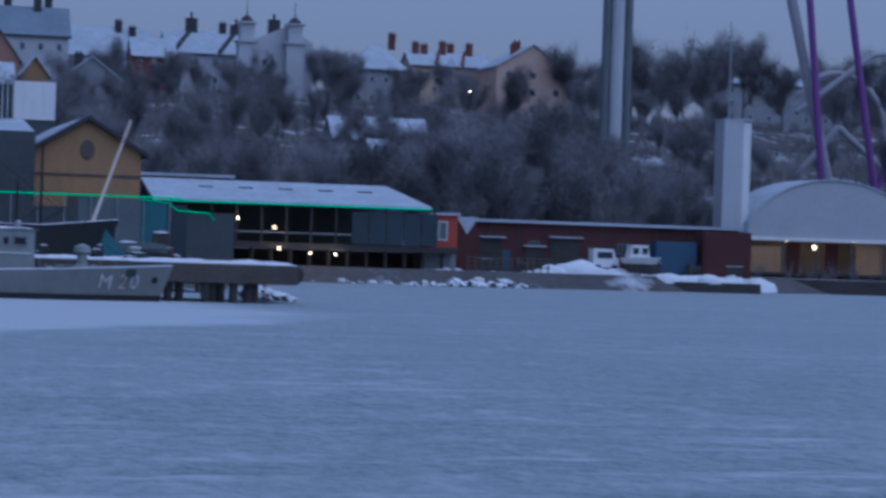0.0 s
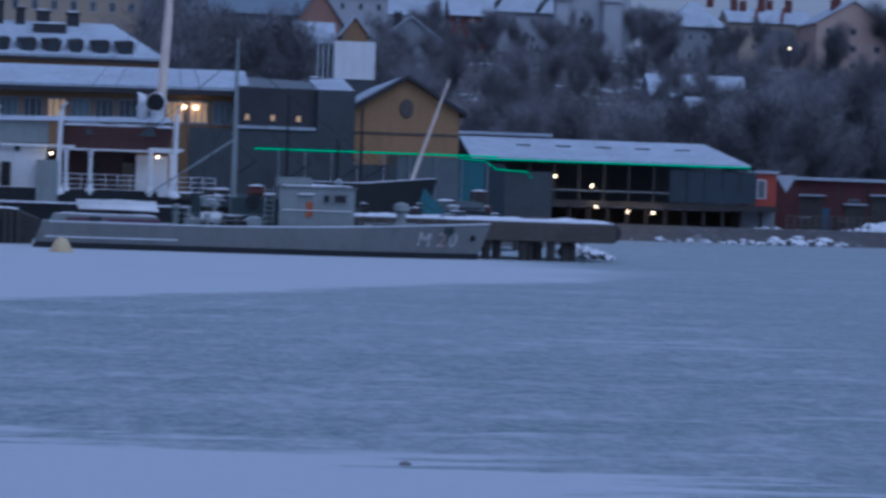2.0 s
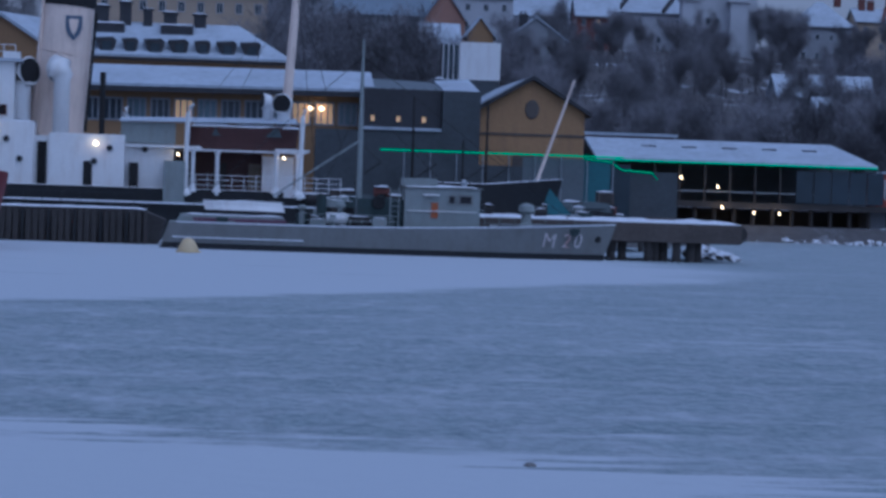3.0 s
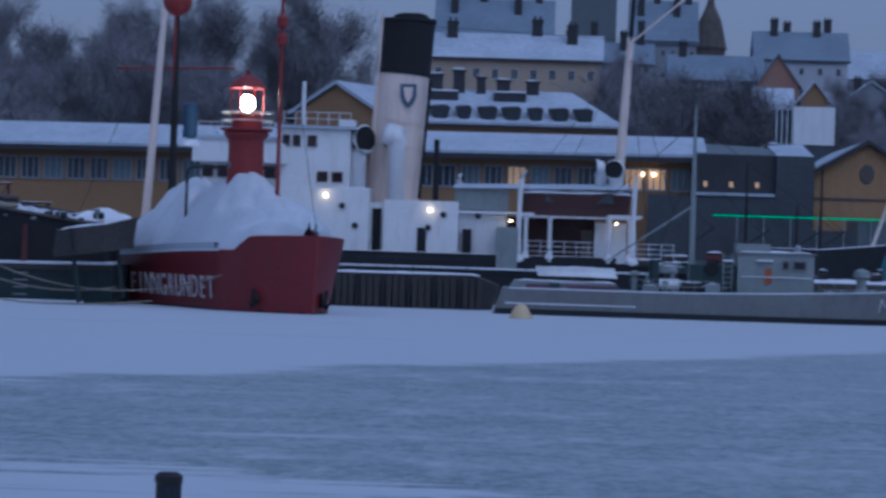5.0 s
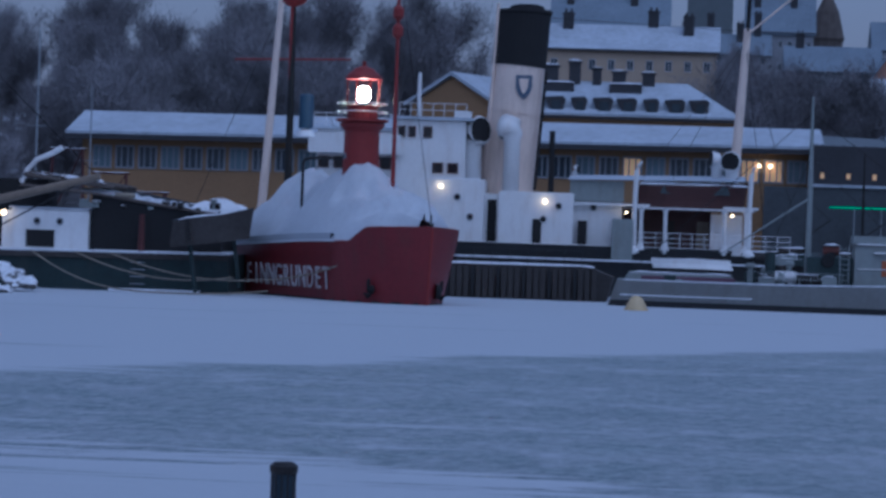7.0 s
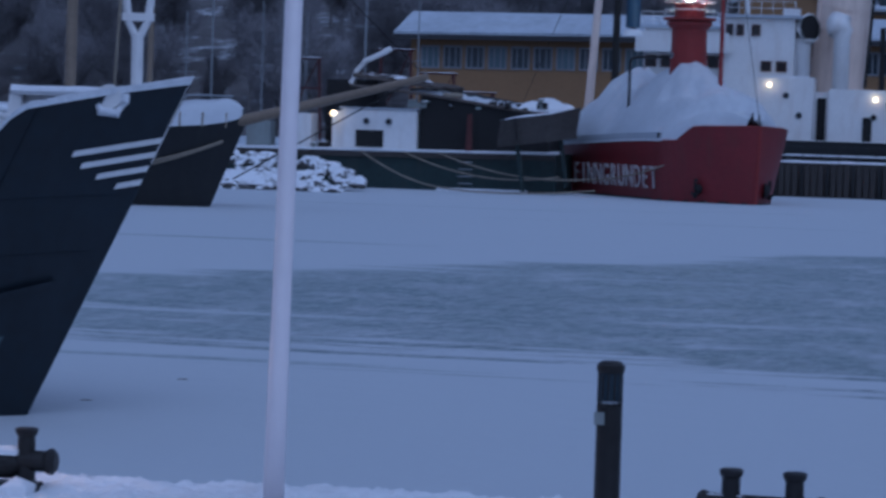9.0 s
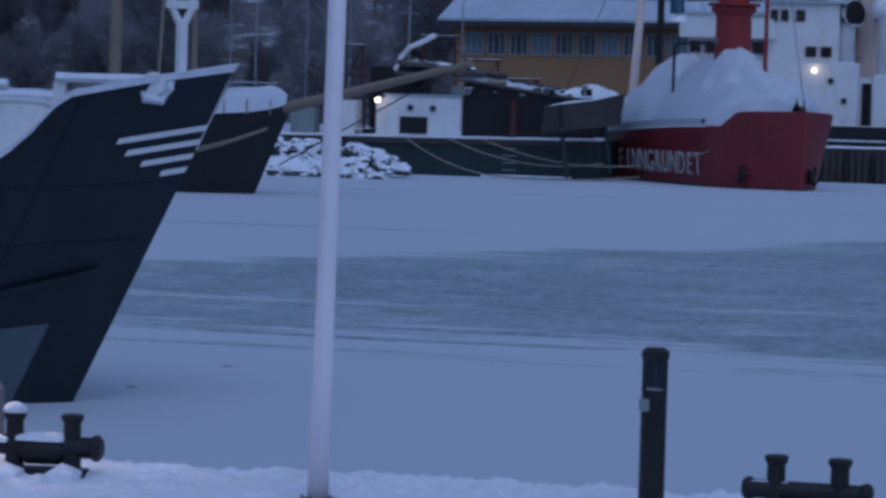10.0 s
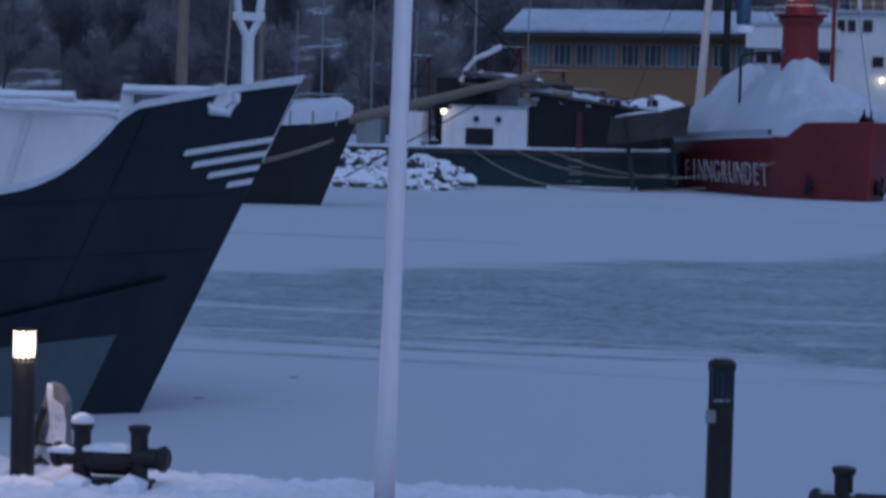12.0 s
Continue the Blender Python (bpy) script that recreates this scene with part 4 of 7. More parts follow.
for k, (hx, hr, hh) in enumerate(((77, 2.2, 1.4), (80, 3.4, 1.9), (84.4, 2.6, 1.2), (89, 2.4, 0.9), (94, 1.6, 0.9), (100.5, 2.5, 1.4))):
    b = bmesh.new()
    bmesh.ops.create_icosphere(b, subdivisions=3, radius=1)
    for v in b.verts:
        v.co = Vector((v.co.x * hr, v.co.y * 1.6, max(-0.1, v.co.z) * hh)) * (1 + 0.25 * noise.noise(v.co * 2 + Vector((k, 0, 0))))
    o = part("snowbank", b, SNOW, smooth=True)
    o.location = (hx, 263.5 if hx < 100 else 268, 0.9 if hx < 100 else 0.2)
    tagged(o, "heap of ploughed snow on the low quay", "snow heap", "snow heaps")


# ---- ships ----
class Hull:
    """A ship's skin: x ahead from the stem at the waterline, y to port, z up."""

    def __init__(self, length, beam, sheer, rake, top, lead, lead_low, full=2.0, stern=0.6, run=5.0, plumb=1.0):
        self.length, self.beam, self.sheer, self.rake, self.top = length, beam, sheer, rake, top
        self.lead, self.lead_low, self.full, self.stern, self.run, self.plumb = lead, lead_low, full, stern, run, plumb

    def point(self, a, z, side=1, off=0.0):
        k = min(1.0, max(0.0, z / self.top))
        lead = self.lead_low + (self.lead - self.lead_low) * k
        u = min(1.0, a / lead)
        w = self.beam / 2 * (1 - (1 - u) ** self.full)
        w *= 0.90 + 0.10 * k
        t = min(1.0, (self.length - a) / self.run)
        w *= self.stern + (1 - self.stern) * (1 - (1 - t) ** 2)
        x = self.rake * max(z, -0.3) / self.top * self.plumb - a
        return Vector((x + off * 0.3, side * (w + off), z))

    def stations(self, n):
        return [self.length * (i / n) ** 1.7 for i in range(n + 1)]

    def shell(self, n=36, m=8):
        b = bmesh.new()
        rings = []
        for a in self.stations(n):
            top = self.sheer(a)
            zs = [-0.6 + (top + 0.6) * j / m for j in range(m + 1)]
            rings.append([self.point(a, z, -1) for z in zs[::-1]] + [self.point(a, z, 1) for z in zs])
        loft(rings, b, closed=False)
        rows = len(rings[0])
        b.verts.ensure_lookup_table()
        b.faces.new(b.verts[-rows:])
        bmesh.ops.remove_doubles(b, verts=b.verts[:], dist=0.004)
        return b

    def liner(self, bulwark, n=36, thick=0.14):
        """Rail cap, inner bulwark and deck."""
        b = bmesh.new()
        rings = []
        for a in self.stations(n):
            s = self.sheer(a)
            o, p = self.point(a, s, 1), self.point(a, max(0.2, s - bulwark), 1)
            i = max(0.02, o.y - thick)
            d = max(0.01, min(p.y, o.y) - thick)
            rings.append([(o.x, -o.y, s + 0.01), (o.x, -i, s + 0.05), (p.x, -d, s - bulwark), (p.x, d, s - bulwark), (o.x, i, s + 0.05), (o.x, o.y, s + 0.01)])
        loft(rings, b, closed=False)
        return b

    def patch(self, a0, a1, lo, hi, side=-1, off=0.02, n=12, m=3):
        """A proud strip of paint or plate; lo and hi give its heights along it."""
        b = bmesh.new()
        for o, flip in ((off, 0), (off - 0.03, 1)):
            rows = []
            for i in range(n + 1):
                a = a0 + (a1 - a0) * i / n
                z0, z1 = lo(a), hi(a)
                rows.append([b.verts.new(self.point(a, z0 + (z1 - z0) * j / m, side, o)) for j in range(m + 1)])
            for r, s in zip(rows, rows[1:]):
                for j in range(m):
                    b.faces.new((r[j], r[j + 1], s[j + 1], s[j]))
        return b


def porthole(parent, x, y, z, r=0.2, rim=STEEL, glass=PORT):
    o = part("porthole", tube([(x, y - 0.05, z), (x, y + 0.06, z)], r, 16), glass, parent)
    ring = bmesh.new()
    n = 16
    pts = [[Vector((x + (r + d) * math.cos(2 * math.pi * k / n), y - e, z + (r + d) * math.sin(2 * math.pi * k / n))) for k in range(n)] for d, e in ((0.0, 0.0), (0.0, 0.08), (0.06, 0.08), (0.06, 0.0))]
    rows = [[ring.verts.new(p) for p in q] for q in pts]
    for a, c in zip(rows, rows[1:]):
        for k in range(n):
            ring.faces.new((a[k], a[(k + 1) % n], c[(k + 1) % n], c[k]))
    part("rim", ring, rim, o)
    return o


def rail(parent, pts, height=1.0, bars=3, r=0.03, material=WHITE, every=1):
    """Stanchions with rails through their heads."""
    for p in pts[::every]:
        part("stanchion", tube([p, (p[0], p[1], p[2] + height)], r, 6), material, parent)
    for k in range(bars):
        h = height * (k + 1) / bars
        part("rail", tube([(p[0], p[1], p[2] + h) for p in pts], r * 0.8, 6), material, parent)


def cowl(parent, x, y, z0, z1, r, face=(-1, -0.4), name="cowl_vent", material=WHITE):
    """A ventilator pipe with a round hood."""
    f = Vector((face[0], face[1], 0)).normalized()
    top = Vector((x, y, z1))
    pts = [Vector((x, y, z0)), Vector((x, y, z1 - r)), top - Vector((0, 0, 0.4 * r)), top + f * 0.3 * r + Vector((0, 0, 0.25 * r)), top + f * 0.9 * r + Vector((0, 0, 0.3 * r))]
    o = part(name, tube(pts, [r * 0.8, r * 0.8, r * 1.05, r * 1.3, r * 1.35], 16), material, parent, smooth=True)
    part("mouth", tube([pts[-1], pts[-1] + f * 0.06], r * 1.2, 16), BLACK, o)
    return o


def lumps(seed, count, x0, x1, y0, y1, z, size):
    """Loose deck gear under snow, one small shape each."""
    rnd = random.Random(seed)
    out = []
    for k in range(count):
        w, d, h = (size * (0.4 + rnd.random()) for _ in range(3))
        x, y = x0 + (x1 - x0) * rnd.random(), y0 + (y1 - y0) * rnd.random()
        out.append((x, y, z, w, d, h * 0.8, rnd.random()))
    return out


def deck_gear(parent, seed, count, x0, x1, y0, y1, z, size):
    for x, y, zz, w, d, h, q in lumps(seed, count, x0, x1, y0, y1, z, size):
        if q < 0.35:
            g = part("winch", tube([(x - w / 2, y, zz + h / 2), (x + w / 2, y, zz + h / 2)], h / 2, 12), DARK_METAL, parent)
        elif q < 0.7:
            g = part("deck_box", box(x - w / 2, x + w / 2, y - d / 2, y + d / 2, zz - 0.02, zz + h), GREY if q < 0.5 else HULL_GREEN, parent)
        else:
            g = part("mushroom_vent", lathe([(w * 0.2, 0), (w * 0.2, h * 0.7), (w * 0.45, h * 0.75), (w * 0.3, h)], 12, (x, y, zz)), GREY, parent)
        part("snow", snow_cap(x - w * 0.45, x + w * 0.45, y - d * 0.4, y + d * 0.4, zz + h - 0.02, 0.1, seed, 0.2), SNOW, g)


# icebreaker: white upper works, tall funnel, broadside with her stern to the right
ice = thing("icebreaker", (0, 180, 0), "old icebreaker with black hull, white upperworks and tall funnel", "ship")
hb = Hull(54, 13, lambda a: 3.35 + 1.6 * max(0, 1 - a / 20) ** 2, 1.0, 3.4, 16, 20, 2.2, 0.55, 12)
sh = part("hull", hb.shell(), HULL_BLACK, ice, smooth=False)
sh.matrix_basis = pose(-46, 6, 0, 0, 0, 180)
dk = part("deck", hb.liner(0.9), WHITE, ice, "pale snowy deck and inner bulwark")
dk.matrix_basis = pose(-46, 6, 0, 0, 0, 180)
part("rubbing_strake", box(-14.6, 6.5, -0.62, -0.45, 2.35, 2.47), SNOW, ice, "snow-topped fender rail")
part("lower_house", box(-24, -12.5, 0.6, 11, 3.0, 7.5, bevel=0.05), WHITE, ice)
part("mid_house", box(-11.5, -6.5, 0.2, 11, 3.0, 6.8, bevel=0.05), WHITE, ice)
part("passage_wall", box(-12.5, -11.5, 1.4, 11, 3.0, 6.6), WHITE, ice)
part("aft_house", box(-6.5, -3.3, 0.8, 10, 3.0, 6.3, bevel=0.05), WHITE, ice)
part("deck_locker", box(-3.9, -2.5, -0.6, 0.8, 2.35, 5.2, bevel=0.04), GREY, ice)
part("bridge", box(-18.6, -13.9, 0.9, 9, 7.5, 11.4, bevel=0.05), WHITE, ice)
part("bridge_roof", box(-19.0, -13.4, 0.6, 9.3, 11.4, 11.6), SNOW_ROOF, ice)
part("wheelhouse", box(-24.0, -18.6, 1.6, 8.5, 7.5, 10.6, bevel=0.05), WHITE, ice)
part("bridge_wing", box(-24.4, -18.2, 0.2, 1.6, 9.0, 10.3), WHITE, ice, "white canvas dodger of the bridge wing")
part("wheelhouse_roof", box(-24.3, -18.4, 1.3, 8.8, 10.6, 10.8), SNOW_ROOF, ice)
part("house_top_snow", snow_cap(-16.9, -12.5, 0.7, 3, 7.5, 0.1, 4), SNOW, ice)
for wx, wz, ww, wh, m in ((-18.2, 10.2, 0.5, 0.75, RED_FRAME), (-17.5, 10.2, 0.5, 0.75, RED_FRAME), (-16.45, 10.2, 0.62, 0.75, RED_FRAME), (-15.7, 7.85, 0.72, 0.7, RED_FRAME), (-14.7, 7.85, 0.72, 0.7, RED_FRAME)):
    window(ice, wx, 0.86, wz, ww, wh, m, PORT, 0)
for k in range(5):
    window(ice, -23.5 + 1.05 * k, 1.55, 8.0, 0.75, 0.8, RED_FRAME, PORT, 0)
for px, py, pz in ((-14.3, 0.58, 6.3), (-7.5, 0.18, 5.9), (-5.2, 0.78, 5.9), (-8.5, 0.18, 5.0), (-13.4, 0.58, 5.0)):
    porthole(ice, px, py, pz, 0.18)
for px, pz in ((-8.9, 3.1), (-5.9, 3.1)):
    part("doorway", box(px - 0.3, px + 0.3, 0.12, 0.25 if px < -7 else 0.82, 3.3, 5.0), BLACK, ice)
part("passage", box(-12.3, -11.7, 1.3, 1.42, 3.3, 6.2), BLACK, ice, "dark passage between the houses")
for px, pz in ((-15.4, 6.95), (-8.4, 6.15)):
    part("bulkhead_lamp", lathe([(0.05, 0), (0.11, 0.06), (0.12, 0.16), (0.05, 0.26)], 12, (px, 0.1 if px > -10 else 0.45, pz - 0.1)), WARM_GLOW, ice, "lit bulkhead lamp")
    lamp("bulkhead_light", (px, 179.75 if px > -10 else 180.1, pz + 0.1), 10)
lb = part("lifebuoy", lathe([(0.28, -0.06), (0.44, -0.06), (0.44, 0.06), (0.28, 0.06)], 20), WHITE, ice)
lb.matrix_basis = pose(-18.45, 0.7, 9.3, 90, 0, 0)
# funnel
fun = part("funnel", tube([(-11.35, 5, 6.6), (-10.75, 5, 15.4)], [1.85, 1.78], 32), FUNNEL, ice, smooth=False)
part("black_band", tube([(-10.75, 5, 15.4), (-10.5, 5, 19.0)], [1.86, 1.86], 32), BLACK, fun)
part("rim", lathe([(1.9, 0), (1.95, 0.12), (1.9, 0.28), (1.3, 0.34)], 32, (-10.49, 5, 18.95)), BLACK, fun)
part("cowl_top", lathe([(1.2, 0), (1.15, 0.3), (0.8, 0.42)], 24, (-10.3, 5, 19.2)), BLACK, fun)
part("shield", prism([(-10.8, 14.7), (-9.7, 14.7), (-9.7, 13.85), (-9.88, 13.4), (-10.25, 13.05), (-10.62, 13.4), (-10.8, 13.85)], 3.12, 3.2), SHIELD_BLUE, fun, "blue crest shield on the funnel")
part("crest", prism([(-10.58, 14.48), (-9.92, 14.48), (-10.0, 13.85), (-10.25, 13.4), (-10.5, 13.85)], 3.06, 3.12), FUNNEL, fun, "plain pale crest")
for fx, z0, z1 in ((-12.4, 7, 19.6), (-9.0, 7, 15)):
    part("steam_pipe", tube([(fx - 0.35, 4, z0), (fx + 0.2, 4, z1)], 0.11, 10), FUNNEL if fx < -10 else BLACK, fun)
for fz in (8.6, 10.6, 12.2):
    part("band", tube([(-11.21 + (fz - 8.6) * 0.068, 5, fz), (-11.2 + (fz - 8.6) * 0.068, 5, fz + 0.06)], 1.86, 32), FUNNEL, fun)
cowl(ice, -10.85, 2.0, 6.6, 10.9, 0.68, (-0.8, 0.6))
cowl(ice, -13.5, 2.4, 7.5, 10.6, 0.75, (0.75, -0.65))
cowl(ice, 2.9, 3, 6.2, 9.3, 0.42, (-1, -0.2))
cowl(ice, 3.9, 2, 6.2, 9.1, 0.52, (-0.3, -1))
cowl(ice, -6.6, 3, 6.2, 8.4, 0.22, (1, -0.3))
part("exhaust_pipe", tube([(-8.2, 3.2, 6.5), (-8.2, 3.2, 11.0)], 0.2, 10), BLACK, ice)
# aft boat deck with davits, boats and awning
part("boat_deck", box(-6.6, 5.7, 0.3, 11, 6.06, 6.22), WHITE, ice)
part("awning", loft([[(-6.9, 0.2, 7.7), (-6.9, 4, 8.05), (-6.9, 4, 8.1), (-6.9, 0.2, 7.75)], [(4.8, 0.2, 7.9), (4.8, 4, 8.3), (4.8, 4, 8.36), (4.8, 0.2, 7.96)]]), SNOW_ROOF, ice, "snow-covered awning")
part("awning_side", box(-6.8, -3.2, 0.5, 0.6, 6.3, 7.7), GREY, ice)
bh = Hull(7.2, 2.1, lambda a: 1.1 + 0.25 * max(0, 1 - a / 2.5), 0.15, 1.1, 2.2, 2.8, 2.0, 0.3, 2.4)
lbt = part("lifeboat", bh.shell(18, 5), RED_FRAME, ice, "varnished red-brown lifeboat")
lbt.matrix_basis = pose(4.8, 1.0, 6.45, 0, 0, 0)
part("cover", prism([(-2.0, 0.62), (2.6, 0.62), (2.4, 1.2), (-1.8, 1.2)], -0.98, 0.98), TARP_DARK, ice).matrix_basis = pose(1.2, 1.0, 6.35)
part("boat_snow", snow_cap(-2.2, 5.0, 0.2, 1.9, 7.55, 0.28, 7, 0.3), SNOW, ice)
for dx in (-2.35, 5.2):
    part("davit", tube([(dx - 0.1, -0.2, 2.9), (dx - 0.1, -0.2, 6.0), (dx - 0.05, -0.25, 8.3), (dx + 0.1, -0.4, 8.8), (dx + 0.3, -0.6, 9.0)], [0.19, 0.15, 0.17, 0.13, 0.08], 12), WHITE, ice)
    part("foot", lathe([(0.42, 0), (0.36, 0.2), (0.16, 0.45)], 12, (dx - 0.1, -0.2, 3.0)), WHITE, ice)
for dx in (-2.0, -0.4, 3.5, 4.9):
    o = part("pillar", tube([(dx, -0.1, 3.0), (dx, -0.1, 6.0)], 0.13, 12), WHITE, ice)
    part("capital", lathe([(0.13, 0), (0.2, 0.25), (0.32, 0.4)], 12, (dx, -0.1, 5.6)), WHITE, o)
    part("foot", lathe([(0.32, 0), (0.24, 0.25), (0.13, 0.5)], 12, (dx, -0.1, 3.2)), WHITE, o)
part("deck_beam", box(-2.6, 5.4, -0.3, 0.3, 5.92, 6.03), WHITE, ice)
part("aft_saloon", box(2.6, 4.7, 1.2, 6, 3.0, 5.7), WHITE, ice)
part("saloon_front", box(-3.2, 2.6, 3.2, 8, 3.0, 5.9), RED_FRAME, ice, "dark wooden saloon front")
for k in range(3):
    part("door", box(-2.9 + 2.3 * k, -2.1 + 2.3 * k, 3.1, 3.2, 3.1, 5.2), TIMBER_DARK if k < 2 else SPAR, ice)
for px in (4.0, -3.0):
    part("deck_lamp", lathe([(0.04, 0), (0.11, 0.05), (0.04, 0.2)], 10, (px, 0.2, 5.55)), WARM_GLOW, ice, "lit deck lamp")
    lamp("deck_light", (px, 179.9, 5.5), 7)
rail(ice, [(-2.6 + 0.8 * k, -0.35, 3.35) for k in range(14)], 1.0, 3, 0.025)
rail(ice, [(-18.4 + 0.75 * k, 0.9, 11.6) for k in range(7)], 0.9, 2, 0.03)
rail(ice, [(-24.2 + 0.8 * k, 1.5, 10.8) for k in range(8)], 0.9, 3, 0.03)
part("searchlight_pole", tube([(-17.2, 2, 11.6), (-17.2, 2, 14.6)], 0.14, 10), WHITE, ice)
part("roof_box", box(-14.8, -13.7, 2, 3.2, 11.6, 12.1), WHITE, ice)
# masts
fm = part("fore_mast", tube([(-28.4, 6, 3.2), (-27.2, 6, 22.5)], [0.32, 0.2], 14), FUNNEL, ice)
part("yard", tube([(-30.5, 6, 15.4), (-22.4, 6, 15.6)], 0.07, 8), RED, fm)
mm = part("main_mast", tube([(4.0, 5, 6.2), (4.7, 5, 18.4)], [0.38, 0.25], 14), FUNNEL, ice)
part("topmast", tube([(4.7, 4.9, 18.2), (4.95, 4.9, 26)], [0.16, 0.1], 10), BLACK, mm)
part("gaff", tube([(4.7, 4.6, 18.0), (8.4, 4.6, 21.2)], 0.07, 8), FUNNEL, mm)
for a, c in (((-27.4, 6, 19), (-33, 2, 3.3)), ((-27.4, 6, 19), (-23, 3, 10.7)), ((4.6, 5, 17.5), (-2, 1.5, 8)), ((4.6, 5, 17.5), (0, 1.5, 8)), ((4.6, 5, 17.5), (8, 1, 6)), ((4.6, 5, 17.5), (6, 1, 6)), ((4.7, 5, 18.2), (-9.3, 5, 18.8))):
    part("stay", tube([a, c], 0.02, 4), DARK_METAL, ice)
deck_gear(ice, 3, 12, -14, -4, -0.3, 0.5, 2.5, 0.7)
deck_gear(ice, 9, 14, 5.5, 9, 0.5, 3, 2.5, 0.9)

# black pontoon moored alongside
pon = thing("pontoon", (0, 164, 0), "long dark pontoon with snow on its edge", "pontoon")
part("hull", loft([[(-30, 0.4, -0.4), (-30, 0.0, 1.95), (-30, 6, 1.95), (-30, 6, -0.4)], [(-5, 0.4, -0.4), (-5, 0.0, 2.1), (-5, 6, 2.1), (-5, 6, -0.4)], [(-3.9, 1.2, -0.4), (-3.4, 1.2, 1.5), (-3.4, 5, 1.5), (-3.9, 5, -0.4)]]), TIMBER_DARK, pon)
part("deck_snow", snow_cap(-29.8, -4.6, 0.05, 4, 2.06, 0.14, 12, 0.6), SNOW, pon)
for k in range(16):
    part("frame", box(-29 + 1.55 * k, -28.86 + 1.55 * k, -0.05, 0.45, 0.0, 1.95), HULL_BLACK, pon)
    for q in (0.4, 0.8, 1.2):
        part("plank", box(-29 + 1.55 * k + q - 0.14, -29 + 1.55 * k + q + 0.16, -0.02 + 0.02 * (k % 2), 0.42, 0.0, 1.9), TIMBER_DARK, pon)
rail(pon, [(-13 + 1.1 * k, 0.5, 2.15) for k in range(8)], 0.9, 2, 0.03, HULL_BLACK)

# lightship
fin = thing("lightship", (-12.62, 141.8, 0), "red lightship with white tarpaulin, light tower and bold lettering", "ship", turn=-59)


def fin_sheer(a):
    return 3.22 + 0.75 * (1 - smooth01((a - 2.3) / 1.3)) + 0.12 * max(0, 1 - a / 3.5) - 0.55 * smooth01((a - 4.5) / 20)


fh = Hull(31, 7.2, fin_sheer, 0.35, 4.0, 4.9, 6.6, 2.15, 0.5, 8)
part("hull", fh.shell(44, 9), HULL_RED, fin)
part("deck", fh.liner(0.5), RED, fin)
part("rail_snow", fh.patch(4.6, 22, lambda a: fin_sheer(a) - 0.04, lambda a: fin_sheer(a) + 0.08, -1, 0.05, 20, 1), SNOW, fin)
part("boot_top_or_shade", fh.patch(0.3, 30, lambda a: -0.4, lambda a: 0.12, -1, 0.012, 30, 1), HULL_BLACK, fin)
part("boot_top_or_shade", fh.patch(0.3, 12, lambda a: -0.4, lambda a: 0.12, 1, 0.012, 14, 1), HULL_BLACK, fin)
part("fender_strake", fh.patch(5, 29, lambda a: 2.35, lambda a: 2.5, -1, 0.08, 24, 1), HULL_RED, fin)
for side, a, r in ((-1, 2.4, 0.22), (1, 0.75, 0.36)):
    p = fh.point(a, 0.72, side, 0.02)
    q = fh.point(a, 0.72, side, 0.3)
    an = part("anchor", tube([p, p + (q - p) * 0.6, q], [r * 1.15, r, r * 0.55], 16), BLACK, fin, "black stowed anchor at the stem")
    part("shank", tube([q, q + Vector((0.05, 0, 0.55))], 0.09, 8), BLACK, an)
    part("fluke", tube([q + Vector((-0.45, 0, -0.2)), q + Vector((0, 0, -0.35)), q + Vector((0.4, 0, -0.2))], [0.05, 0.14, 0.05], 8), BLACK, an)
# snow-laden tarpaulin over the fore and middle deck
rings = []
for i in range(61):
    a = 0.4 + 20.6 * i / 60
    w = max(0.25, fh.point(a, 3.3, 1).y - 0.12)
    base = fin_sheer(a) + (0.05 if a > 4.5 else 0.0) - 0.05
    crest = 4.75 + 1.0 * smooth01((a - 0.8) / 4.0) + 1.35 * smooth01((a - 4.5) / 4.0) - 0.9 * smooth01((a - 9.8) / 2.2) + 0.45 * smooth01((a - 13) / 2) - 1.8 * smooth01((a - 17) / 3.5) - 0.6 * max(0, 1 - a / 1.2)
    ring = []
    for k in range(33):
        u = -1 + 2 * k / 32
        z = base + (crest - base) * (1 - abs(u) ** 1.55) ** 0.85
        ridge = 0.55 - 1.6 * abs(noise.noise((a * 0.33 + 0.9 * u, u * 1.1 - a * 0.12, 7)))
        crease = 0.22 - 0.75 * abs(noise.noise((a * 0.9 - 1.4 * u, u * 2.6, 9)))
        pit = 0.07 * noise.noise((a * 2.6, u * 7, 3))
        ring.append((-a, u * w, max(base, z + (0.95 * ridge + 0.95 * crease + pit) * (1 - u * u) ** 0.5)))
    rings.append(ring)
part("tarpaulin", loft(rings, closed=False), TARP, fin, "white snow-covered tarpaulin", smooth=True)
part("tarpaulin_skirt", loft([[(-a, side * 1.0, fin_sheer(a) + 0.02) for side in (-1,)] + [(-a, fh.point(a, 3.2, -1).y + 0.02, fin_sheer(a) + 0.42), (-a, fh.point(a, 3.2, -1).y + 0.06, fin_sheer(a) + 0.02)] for a in [5 + 0.8 * k for k in range(18)]], closed=False), TARP, fin)
# added bar, brighter red, stands for the light change at the stem's crease
part("stem_crease_bar", tube([(0.0, 0, -0.3), (0.02, 0, 0.3), (0.36, 0, 4.05)], 0.07, 8), RED, fin)
part("stem_post", tube([(0.15, 0, 3.6), (0.12, 0, 4.75)], 0.05, 8), DARK_METAL, fin)
